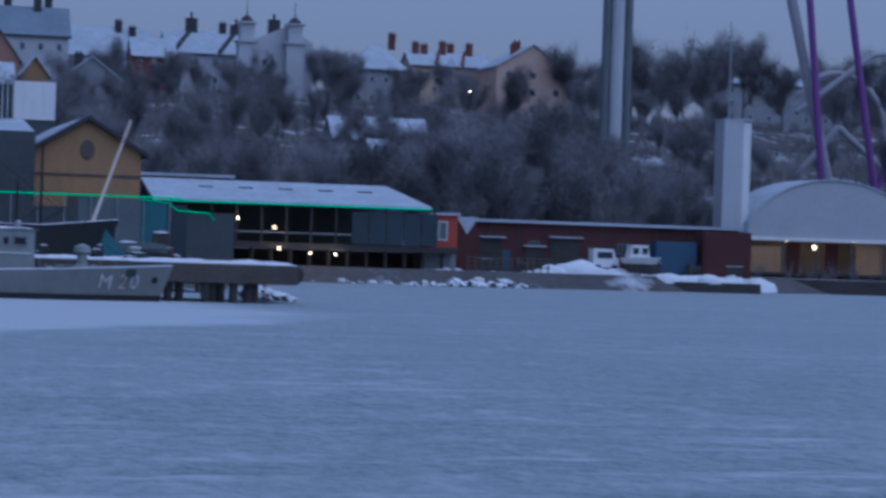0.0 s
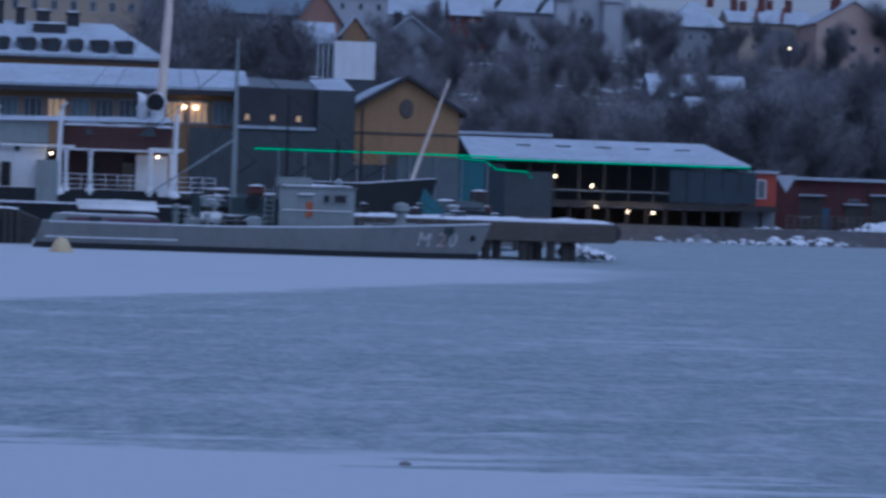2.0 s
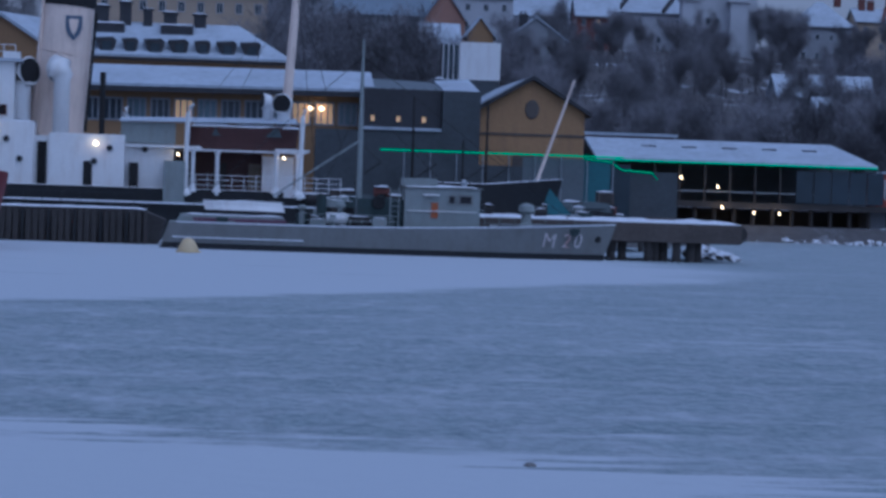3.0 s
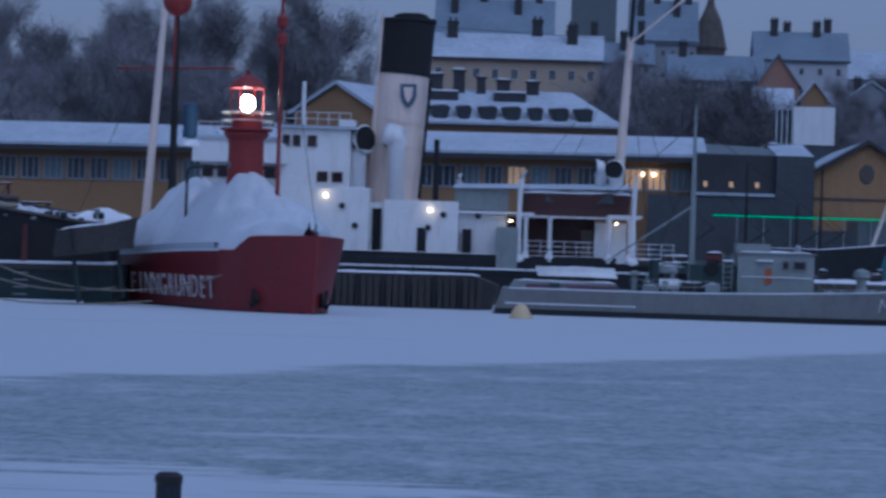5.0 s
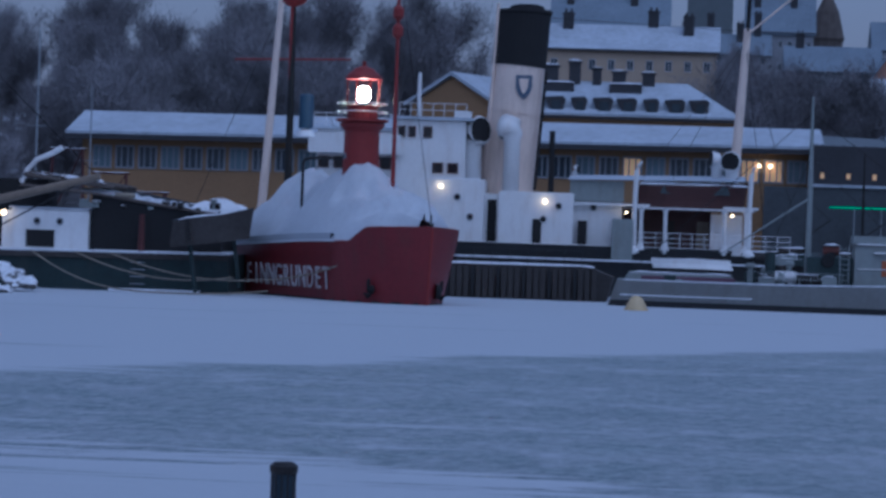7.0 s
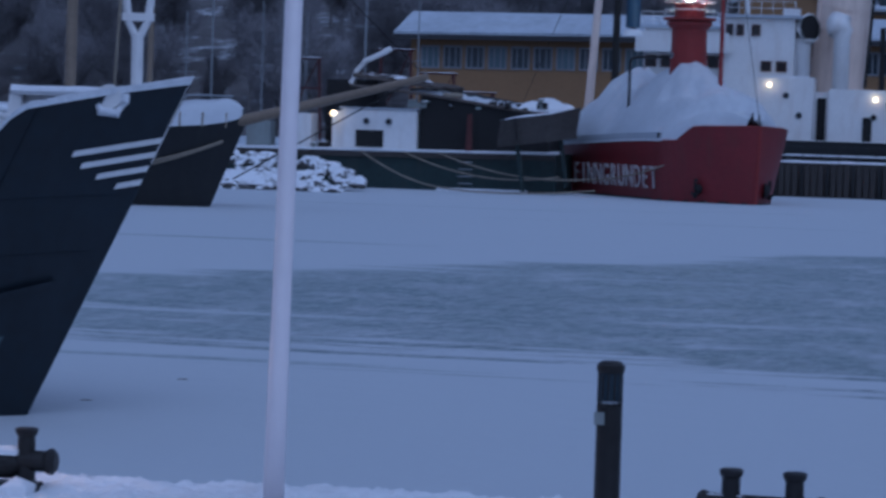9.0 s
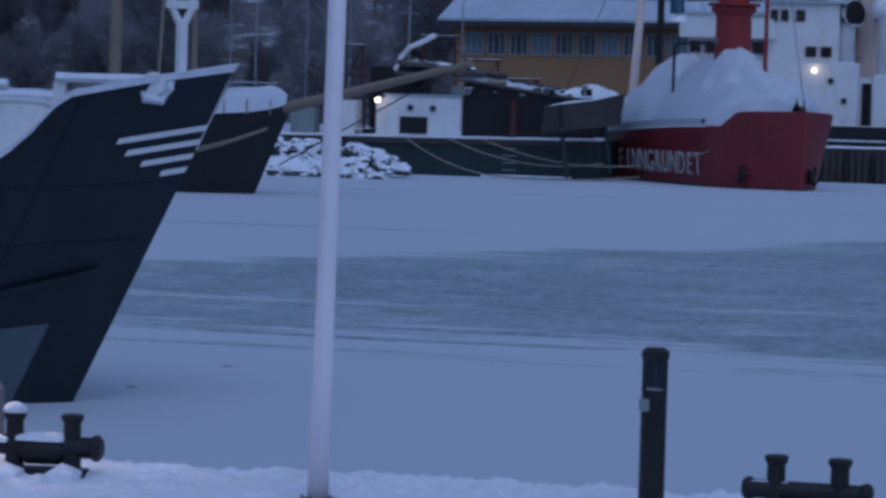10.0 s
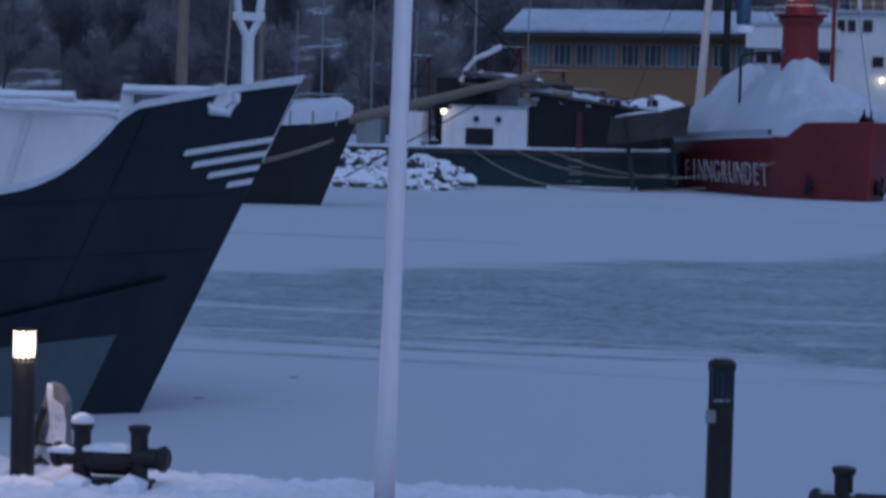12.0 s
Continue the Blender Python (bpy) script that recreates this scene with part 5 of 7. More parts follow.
# light tower
tw = part("light_tower", lathe([(1.06, 6.2), (0.98, 8.6), (0.98, 9.3), (1.25, 9.6), (1.25, 9.75), (1.02, 9.8)], 24, (-9, 0, 0)), RED, fin, "red light tower")
part("gallery", lathe([(1.0, 9.75), (1.45, 9.85), (1.45, 9.98), (1.0, 10.0)], 24, (-9, 0, 0)), RED, tw)
part("lantern_base", lathe([(0.85, 9.95), (0.85, 10.7), (0.95, 10.75)], 20, (-9, 0, 0)), RED, tw)
part("lens", lathe([(0.15, 10.95), (0.36, 11.1), (0.36, 11.6), (0.15, 11.8)], 16, (-9, 0, 0)), LAMP_GLOW, tw, "lit beacon lens")
for k in range(8):
    an = 2 * math.pi * k / 8
    part("lantern_bar", tube([(-9 + 0.95 * math.cos(an), 0.95 * math.sin(an), 10.7), (-9 + 0.95 * math.cos(an), 0.95 * math.sin(an), 12.2)], 0.035, 6), RED, tw)
part("dome", lathe([(1.05, 12.2), (0.95, 12.4), (0.5, 12.8), (0.12, 12.95), (0.1, 13.2)], 20, (-9, 0, 0)), RED, tw)
for h in (0.45, 0.9):
    pts = [(-9 + 1.42 * math.cos(2 * math.pi * k / 24), 1.42 * math.sin(2 * math.pi * k / 24), 9.95 + h) for k in range(25)]
    part("gallery_rail", tube(pts, 0.025, 6), WHITE, tw)
porthole(tw, -9.0, -0.98, 7.9, 0.12)
lamp("beacon", fin.matrix_world @ Vector((-7.6, -0.4, 11.4)), 70, 0.4, (1.0, 0.62, 0.3))
part("fore_mast", tube([(-5.4, 0.3, 5.6), (-5.4, 0.3, 20)], [0.12, 0.08], 10), RED, fin)
part("lantern_ball", lathe([(0.05, 15.2), (0.3, 15.5), (0.3, 15.9), (0.05, 16.2)], 12, (-5.4, 0.3, 0)), RED, fin)
part("lantern_ball", lathe([(0.05, 14.2), (0.3, 14.5), (0.3, 14.9), (0.05, 15.2)], 12, (-5.4, 0.3, 0)), RED, fin)
sm = part("signal_mast", tube([(-18.6, -0.3, 3), (-18.6, -0.3, 19)], [0.26, 0.14], 12), BLACK, fin)
part("upper_mast", tube([(-18.6, -0.34, 10), (-18.6, -0.34, 20)], 0.15, 10), RED, sm)
b = bmesh.new()
bmesh.ops.create_uvsphere(b, u_segments=20, v_segments=12, radius=0.85)
part("mast_ball", b, RED, sm, "dark red signal ball", smooth=True).matrix_basis = pose(-18.6, -0.3, 17.6)
part("blue_drum", lathe([(0.42, 0), (0.42, 1.9), (0.3, 2.0)], 16, (-18.3, 0.6, 9.7)), BLUE_PAINT, sm)
part("drum_snow", lathe([(0.6, 0), (0.5, 0.3), (0.1, 0.5)], 14, (-18.3, 0.6, 9.2)), SNOW, sm)
part("awning_frame", tube([(-12.0, -2.2, 3.9), (-12.0, -2.2, 7.5), (-11.95, -2.1, 7.72), (-11.8, -1.8, 7.8), (-10.9, 0.2, 7.85), (-9.6, 2.2, 7.9)], 0.085, 8), DARK_METAL, fin)
part("stay", tube([(-5.4, 0.3, 19), (-18.6, -0.3, 17)], 0.02, 4), DARK_METAL, fin)
part("stay", tube([(-5.4, 0.3, 18), (0.1, 0, 4.6)], 0.02, 4), DARK_METAL, fin)
# lettering along her side, letter by letter
WORD = "FINNGRUNDET"
for k, ch in enumerate(WORD):
    fc = bpy.data.curves.new("letter", "FONT")
    fc.body, fc.size, fc.extrude, fc.align_x = ch, 1.74, 0.03, "CENTER"
    ob = new("letter", fc)
    me = bpy.data.meshes.new_from_object(ob)
    bpy.data.objects.remove(ob)
    me.materials.append(LETTER)
    a = 17.0 - 1.09 * k - 0.5
    p, q = fh.point(a + 0.3, 1.0, -1, 0.07), fh.point(a - 0.3, 1.0, -1, 0.07)
    up = (fh.point(a, 2.0, -1, 0.07) - fh.point(a, 0.8, -1, 0.07)).normalized()
    right = (q - p).normalized()
    mid = fh.point(a, 0.62, -1, 0.09)
    o = new("letter", me)
    o.parent = fin
    n3 = right.cross(up).normalized()
    o.matrix_basis = Matrix(((right.x, up.x, n3.x, mid.x), (right.y, up.y, n3.y, mid.y), (right.z, up.z, n3.z, mid.z), (0, 0, 0, 1))) @ Matrix.Diagonal((0.74, 1, 1, 1))

# grey minesweeper
mine = thing("minesweeper", (22.45, 158.6, 0), "small grey navy minesweeper with white bow marking", "ship")


def mine_sheer(a):
    return 1.52 + 0.62 * max(0, 1 - a / 17) ** 1.6


mh = Hull(26, 5.0, mine_sheer, 0.75, 2.1, 8, 10, 2.0, 0.7, 6)
part("hull", mh.shell(40, 7), HULL_GREY, mine)
part("deck", mh.liner(0.25), GREY, mine)
# boot top carried higher in black to paint the shadow along the lower hull
part("boot_top_or_shade", mh.patch(0.05, 25.9, lambda a: -0.4, lambda a: 0.34, -1, 0.012, 30, 1), HULL_BLACK, mine)
part("rub_rail", mh.patch(18, 25.5, lambda a: 0.62, lambda a: 0.7, -1, 0.12, 10, 1), SNOW, mine, "snow-topped rubbing rail")
part("rail_snow", mh.patch(0.1, 25.6, lambda a: mine_sheer(a) - 0.03, lambda a: mine_sheer(a) + 0.05, -1, 0.03, 40, 1), SNOW, mine)
for ch, a in (("M", 3.75), ("2", 2.68), ("0", 1.98)):
    fc = bpy.data.curves.new("letter", "FONT")
    fc.body, fc.size, fc.extrude, fc.align_x = ch, 1.22, 0.012, "CENTER"
    ob = new("letter", fc)
    me = bpy.data.meshes.new_from_object(ob)
    bpy.data.objects.remove(ob)
    me.materials.append(LETTER)
    o = new("letter", me)
    o.parent = mine
    p, q = mh.point(a + 0.4, 1.0, -1, 0.05), mh.point(a - 0.4, 1.0, -1, 0.05)
    right = (q - p).normalized()
    up = (mh.point(a, 1.6, -1, 0.05) - mh.point(a, 0.7, -1, 0.05)).normalized()
    n3 = right.cross(up).normalized()
    mid = mh.point(a, 0.72, -1, 0.06)
    o.matrix_basis = Matrix(((right.x, up.x, n3.x, mid.x), (right.y, up.y, n3.y, mid.y), (right.z, up.z, n3.z, mid.z), (0, 0, 0, 1)))
hp = mh.point(0.85, 1.25, -1, 0.02)
part("hawse_hole", tube([hp, hp + Vector((0, -0.05, 0))], 0.2, 12), BLACK, mine)
wh = part("wheelhouse", prism([(-11.9, 1.3), (-7.5, 1.3), (-7.5, 3.95), (-8.1, 4.05), (-11.9, 3.95)], -1.5, 1.5), GREY, mine)
part("roof_snow", snow_cap(-11.8, -7.6, -1.4, 1.4, 3.98, 0.14, 3, 0.3), SNOW, wh)
window(wh, -8.35, -1.52, 3.0, 0.85, 0.6, HULL_GREY, PORT, 0)
window(wh, -9.15, -1.52, 3.05, 0.4, 0.5, HULL_GREY, PORT, 0)
part("notice_board", box(-10.35, -9.95, -1.58, -1.5, 2.2, 3.1), RUST, wh, "rust-streaked orange board")
part("shelf", box(-10.8, -9.9, -1.75, -1.5, 3.5, 3.6), WHITE, wh)
part("aft_casing", box(-14.6, -11.95, -1.2, 1.2, 1.3, 3.2), HULL_GREEN, mine)
part("upper_bridge", box(-12.0, -10.0, -1.2, 1.2, 4.05, 4.5), GREY, mine)
part("mast", tube([(-14.5, 0, 1.3), (-14.5, 0, 7.5), (-14.5, 0, 12.5)], [0.19, 0.15, 0.06], 12), GREY, mine)
part("yard", tube([(-15.4, 0, 7.2), (-13.6, 0, 7.2)], 0.03, 6), DARK_METAL, mine)
part("stern_cover", prism([(-25.2, 1.35), (-18.6, 1.35), (-18.8, 1.85), (-24.8, 2.0)], -1.6, 1.4), GREY, mine, "grey canvas stern cover")
part("cover_snow", snow_cap(-24.7, -18.9, -1.5, 1.3, 1.93, 0.12, 5, 0.4), SNOW, mine)
db = Hull(4.6, 1.6, lambda a: 0.62 + 0.12 * max(0, 1 - a / 1.5), 0.1, 0.6, 1.5, 1.8, 2.0, 0.5, 1.2)
o = part("dinghy", db.shell(14, 4), WHITE, mine, "white upturned dinghy under snow")
o.matrix_basis = pose(-18.9, -0.6, 2.55, 180, 0, 0) @ Matrix.Diagonal((1, 1, 0.45, 1))
part("dinghy_snow", snow_cap(-22.8, -19.5, -0.95, -0.25, 2.76, 0.12, 5, 0.3), SNOW, mine)
part("depth_rack", tube([(-16.7, -1.1, 1.6), (-16.7, -1.1, 3.4)], 0.3, 12), HULL_GREEN, mine)
deck_gear(mine, 23, 10, -25, -18, -1.9, -1.2, 1.4, 0.5)
deck_gear(mine, 21, 34, -18.4, -12, -1.8, 0.6, 1.4, 0.75)
deck_gear(mine, 22, 18, -6.8, -1.6, -1.1, 0.8, 1.45, 0.5)
rail(mine, [(-7.2 + 0.9 * k, -1.5 + 0.15 * k, 1.65) for k in range(7)], 0.7, 2, 0.02, GREY)
rail(mine, [(-18 + 0.9 * k, -2.2, 1.5) for k in range(7)], 0.75, 2, 0.02, GREY)
tyre = part("tyre_fender", lathe([(0.2, -0.1), (0.36, -0.12), (0.4, 0), (0.36, 0.12), (0.2, 0.1)], 16), BLACK, mine)
tyre.matrix_basis = pose(-13.4, -1.35, 3.0, 90, 0, 0)
part("canvas_band", box(-24.6, -18.7, -1.66, -1.58, 1.4, 1.8), PLUM, mine, "plum-coloured canvas band")
lad = part("ladder", box(-12.75, -12.69, -1.42, -1.36, 1.4, 3.9), GREY, mine)
part("stile", box(-12.25, -12.19, -1.42, -1.36, 1.4, 3.9), GREY, lad)
for k in range(8):
    part("rung", box(-12.7, -12.25, -1.41, -1.37, 1.6 + 0.3 * k, 1.64 + 0.3 * k), GREY, lad)
for dx, dz in ((-15.6, 2.6), (-16.9, 2.2), (-17.8, 2.4)):
    part("ventilator", lathe([(0.14, 1.35), (0.14, dz), (0.32, dz + 0.1), (0.3, dz + 0.25), (0.08, dz + 0.34)], 14, (dx, -0.9, 0)), GREY, mine)
part("life_raft", tube([(-16.4, -1.3, 2.0), (-15.2, -1.3, 2.0)], 0.32, 14), WHITE, mine, "white life raft canister")
part("gun_mount", lathe([(0.55, 1.5), (0.5, 1.9), (0.3, 2.1), (0.3, 2.6), (0.5, 2.75), (0.45, 3.1), (0.1, 3.25)], 16, (-4.6, 0, 0)), GREY, mine, "grey covered gun mount")
part("mast_boom", tube([(-14.5, -0.1, 6.6), (-19.5, -0.4, 3.2)], [0.07, 0.04], 8), GREY, mine)
for a, c in (((-14.5, 0, 11.5), (-2.0, 0, 2.3)), ((-14.5, 0, 11.5), (-24.5, 0, 2.2)), ((-14.5, 0, 9.0), (-9.5, -1.3, 4.1)), ((-14.5, 0, 9.0), (-17.5, -1.8, 1.7))):
    part("stay", tube([a, c], 0.022, 4), DARK_METAL, mine)
part("grab_rail", tube([(-11.7, -1.62, 2.6), (-7.7, -1.62, 2.6)], 0.03, 6), WHITE, wh)
part("eave", box(-12.05, -7.35, -1.62, 1.62, 3.92, 4.0), HULL_GREY, wh)
part("roof_lamp", lathe([(0.16, 4.1), (0.2, 4.35), (0.1, 4.5)], 12, (-8.4, -0.6, 0)), STEEL, wh)

# black sloop behind the minesweeper
sl = thing("sloop", (21.6, 182, 0), "black sloop with slanting pale mast and snowy deck", "sailing boat", turn=0)
sh2 = Hull(9, 3, lambda a: 4.35 + 0.5 * max(0, 1 - a / 5), 1.2, 4.6, 4, 5, 2.0, 0.6, 3)
part("hull", sh2.shell(20, 6), HULL_BLACK, sl)
part("deck", sh2.liner(0.2), SNOW, sl)
part("mast", tube([(-0.6, 0, 4.3), (1.9, 0.3, 11.6)], [0.13, 0.07], 10), FUNNEL, sl)
part("canvas_bundle", prism([(-0.3, 2.6), (1.9, 2.2), (1.8, 2.55), (0.0, 4.6)], -0.5, 0.5), TEAL_CLAD, sl, "teal canvas at the bow")
part("forestay", tube([(-4, 0, 4.2), (-2.4, -0.3, 2.6), (0.2, -0.6, 1.9)], 0.04, 6), ROPE, sl)

# timber pier with piles
pier = thing("pier", (0, 160.5, 0), "weathered timber pier head on dark piles", "pier")
part("deck_beam", box(13, 31.0, 0, 9, 1.15, 2.3), TIMBER, pier)
for k in range(6):
    part("plank", box(13, 31.06, -0.12, 0.0, 1.2 + 0.18 * k, 1.36 + 0.18 * k), TIMBER, pier)
part("pier_snow", snow_cap(13, 31.0, 0.0, 9, 2.3, 0.22, 6, 0.5), SNOW, pier)
part("bull_nose", tube([(30.9, 0.1, 1.75), (30.9, 8.9, 1.75)], 0.55, 12), TIMBER_DARK, pier)
for k, px in enumerate((22.6, 23.3, 24.0, 25.5, 25.95, 26.5, 27.2, 28.1, 28.5)):
    part("post", tube([(px, 0.3 + 0.3 * (k % 3), -0.5), (px, 0.3 + 0.3 * (k % 3), 1.3)], 0.27 if k != 8 else 0.34, 10), TIMBER_DARK, pier)
part("gangplank", box(25.6, 27.4, 2, 2.6, 2.5, 2.62), TIMBER, pier)
deck_gear(pier, 5, 8, 15, 22, 1, 4, 2.35, 0.8)


# ---- barge with white wheelhouse, rubble, black ketch ----
barge = thing("barge", (0, 149, 0), "dark green barge with small white wheelhouse and covered hold", "barge")
part("hull", loft([[(-50, 0.3, -0.4), (-50, 0, 1.95), (-50, 6, 1.95), (-50, 6, -0.4)], [(-40, 0.3, -0.4), (-40, 0, 2.0), (-40, 6, 2.0), (-40, 6, -0.4)], [(-24.4, 0.3, -0.4), (-24.4, 0, 2.2), (-24.4, 6, 2.2), (-24.4, 6, -0.4)]]), HULL_GREEN, barge)
part("rubbing_rail", loft([[(-50, -0.14, 1.62), (-50, 0, 1.62), (-50, 0, 1.9), (-50, -0.14, 1.9)], [(-24.4, -0.14, 1.86), (-24.4, 0, 1.86), (-24.4, 0, 2.14), (-24.4, -0.14, 2.14)]]), TIMBER_DARK, barge)
part("deck_snow", loft([[(-50, -0.1, 1.95), (-50, 2, 1.95), (-50, 2, 2.12), (-50, -0.1, 2.05)], [(-24.4, -0.1, 2.18), (-24.4, 2, 2.18), (-24.4, 2, 2.36), (-24.4, -0.1, 2.28)]]), SNOW, barge)
for k in range(4):
    part("ladder_rung", box(-29.9, -29.1, -0.1, 0.0, 0.4 + 0.4 * k, 0.46 + 0.4 * k), STEEL, barge)
part("ice_ledge", box(-31, -26, -0.5, 0.3, 0.0, 0.16), SNOW, barge)
whs = part("wheelhouse", box(-36.9, -32.5, 0.6, 4.5, 2.1, 4.45, bevel=0.06), WHITE, barge, "white wheelhouse with two portholes")
part("wheelhouse_roof", box(-37.0, -32.4, 0.5, 4.6, 4.45, 4.53), SNOW_ROOF, whs)
porthole(whs, -35.4, 0.58, 3.75, 0.15)
porthole(whs, -34.1, 0.58, 3.75, 0.15)
part("doorway", box(-36.0, -34.4, 0.53, 0.6, 2.3, 3.25), BLACK, whs)
part("side_wall", box(-37.5, -36.9, 1.0, 4, 2.1, 4.3), WHITE, whs)
part("wall_lamp", lathe([(0.04, 0), (0.16, 0.08), (0.16, 0.2), (0.05, 0.3)], 10, (-37.3, 0.5, 4.0)), WARM_GLOW, barge, "lit warm wall lamp")
lamp("wall_light", (-37.35, 149.2, 4.2), 14)
part("hold_cover", loft([[(-32.4, 1.0, 2.2), (-32.4, 1.0, 5.3), (-32.4, 5, 5.9), (-32.4, 5, 2.2)], [(-25.0, 1.0, 2.2), (-25.0, 1.0, 4.25), (-25.0, 5, 4.7), (-25.0, 5, 2.2)]]), BLACK, barge, "black sided cargo hold")
part("hold_edge", tube([(-36.5, 0.9, 5.75), (-32.4, 0.9, 5.4), (-24.9, 0.9, 4.35)], 0.09, 8), TIMBER, barge)
part("deckhouse", box(-38.4, -35.4, 3.0, 5.5, 2.1, 6.1), BLACK, barge)
part("stove_pipe", tube([(-36.9, 2.8, 5.9), (-36.6, 2.8, 6.6), (-36.1, 2.8, 7.2), (-35.2, 2.8, 7.6), (-34.6, 2.8, 7.95)], [0.16, 0.16, 0.15, 0.15, 0.16], 12), WHITE, barge, "bent white pipe")
part("capstan_post", tube([(-29.4, 0.3, 2.2), (-29.4, 0.3, 4.3)], [0.2, 0.14], 10), FALU, barge)
part("tarpaulin", loft([[(-33.2 + 0.35 * i, 1.2 + 0.45 * j, 5.55 - 0.05 * i + 0.35 * noise.noise((i * 0.5, j * 0.7, 2)) + 0.15 * (j % 2)) for j in range(7)] for i in range(24)], closed=False), TARP, barge, "crumpled snow-covered tarpaulin")
for k in range(9):
    y0 = 0.9 + 0.42 * k
    part("plank", tube([(-36.3 + 0.15 * (k % 4), y0, 6.35 + 0.05 * (k % 3)), (-31.2 + 0.3 * (k % 3), y0 + 0.1, 5.75 + 0.05 * (k % 2))], 0.13, 6), TIMBER, barge)
part("plank_snow", loft([[(-35.9 + 0.3 * i, 0.85 + 0.4 * j, 6.42 - 0.035 * i + 0.3 * abs(noise.noise((i * 0.45, j * 0.8, 5))) * (i % 14 > 0)) for j in range(9)] for i in range(15)], closed=False), SNOW, barge, "ragged snow on the stacked planks")
part("rope_coil", lathe([(0.35, 0), (0.55, 0.02), (0.6, 0.15), (0.5, 0.28), (0.35, 0.25)], 16, (-30.6, 1.3, 5.2)), ROPE, barge)
deck_gear(barge, 33, 12, -33, -25.5, 0.9, 1.6, 4.6, 0.45)
deck_gear(barge, 31, 10, -33, -25.5, 1.4, 4, 4.7, 0.6)
deck_gear(barge, 32, 8, -46, -38, 0.6, 3, 2.0, 0.8)
part("white_locker", box(-40.2, -38.7, 0.8, 2.4, 2.0, 4.1), WHITE, barge)
part("white_locker", box(-42.6, -41.2, 1.2, 2.4, 2.0, 3.6), GREY, barge)
part("snow_drift", snow_cap(-27.2, -24.0, 2.2, 5.2, 4.4, 0.8, 2, 0.25), SNOW, barge, smooth=True)
sk = Hull(4.4, 1.5, lambda a: 0.85 + 0.2 * max(0, 1 - a / 1.6), 0.25, 0.9, 1.5, 1.9, 2.0, 0.4, 1.2)
dink = thing("dinghy", (-23.0, 147.6, 3.35), "dark wooden dinghy slung beside the lightship", "boat", turn=8)
dink.matrix_world = pose(-23.0, 147.6, 3.75, 0, -8, 8)
part("hull", sk.shell(16, 5), TIMBER_DARK, dink)
part("cover", sk.liner(0.05), TARP_DARK, dink)
part("cover_snow", snow_cap(-3.9, -0.6, -0.55, 0.55, 0.85, 0.16, 4, 0.25), SNOW, dink, smooth=True)
part("strap", box(-3.4, -3.3, -0.85, 0.85, -0.3, 0.9), DARK_METAL, dink)
part("support_post", tube([(-3.4, 0, -3.2), (-3.4, 0, 0.2)], 0.12, 8), HULL_GREEN, dink)
part("support_post", tube([(-1.0, 0.6, -3.2), (-1.0, 0.6, 0.2)], 0.12, 8), HULL_GREEN, dink)

rub = rock_bank("rubble_mound", -48, -33.6, 136.5, 142, 1.75, 290, 0.36, 11, "snow-covered rubble mound at the water's edge")
rb2 = bmesh.new()
bmesh.ops.create_icosphere(rb2, subdivisions=3, radius=1)
for v in rb2.verts:
    v.co = Vector((v.co.x * 6.8, v.co.y * 2.2, max(-0.15, v.co.z) * 0.95)) * (1 + 0.18 * noise.noise(v.co * 3))
part("mound_core", rb2, ROCK, rub)

# black ketch whose bowsprit reaches over the ice
ket = thing("ketch", (-32.1, 108, 0), "black sailing ship with snowy tarpaulin and long bowsprit", "sailing ship", turn=-6)
kh = Hull(24, 6, lambda a: 3.0 + 0.5 * max(0, 1 - a / 6) + 0.3 * max(0, 1 - a / 1.6) ** 2, 1.45, 3.4, 7, 9, 2.0, 0.6, 6)
part("hull", kh.shell(34, 7), HULL_BLACK, ket)
part("deck", kh.liner(0.3), SNOW, ket)
part("slack_rope", tube([kh.point(0.5 + 0.35 * k, 2.75 - 1.15 * (1 - (1 - k / 12) ** 2), -1, 0.1) for k in range(13)], 0.05, 6), ROPE, ket)
part("slack_rope", tube([kh.point(0.5 + 0.4 * k, 2.7 - 1.4 * (1 - (1 - k / 12) ** 2), -1, 0.1) for k in range(13)], 0.04, 6), ROPE, ket)
rings = []
for i in range(48):
    a = 0.12 + 0.29 * i
    w = kh.point(a, 3.2, 1).y + 0.05
    bow = min(1.0, (a / 0.9)) ** 0.45
    rings.append([(1.5 - a, u * w * (1 + 0.06 * (1 - abs(u))), 3.0 + 0.5 * max(0, 1 - a / 6) + 0.25 * max(0, 1 - a / 1.6) ** 2 + bow * (1.08 + 0.16 * noise.noise((a * 1.3, u * 2, 1)) + 0.06 * noise.noise((a * 4, u * 5, 2))) * (1 - abs(u) ** 3.5)) for u in [-1 + 2 * k / 18 for k in range(19)]])
part("tarpaulin", loft(rings, closed=False), TARP, ket, "snow-covered white tarpaulin", smooth=True)
for k in range(6):
    p = kh.point(0.6 + 0.8 * k, 3.3, -1, 0.08)
    part("lashing", tube([p, p + Vector((0, 0.05, 0.6))], 0.035, 6), ROPE, ket)
part("bowsprit", tube([(-2.0, 0, 2.85), (0.9, 0, 3.5), (9.3, 0, 5.6)], [0.25, 0.24, 0.14], 14), SPAR, ket, "long pale wooden bowsprit")
part("headrail", tube([(-2.5, -2.0, 4.4), (-0.6, -1.0, 4.6), (0.9, 0, 4.6)], 0.04, 6), STEEL, ket)
part("fore_mast", tube([(-6.5, 0, 3), (-6.4, 0, 22)], [0.26, 0.16], 14), SPAR, ket, "varnished wooden mast")
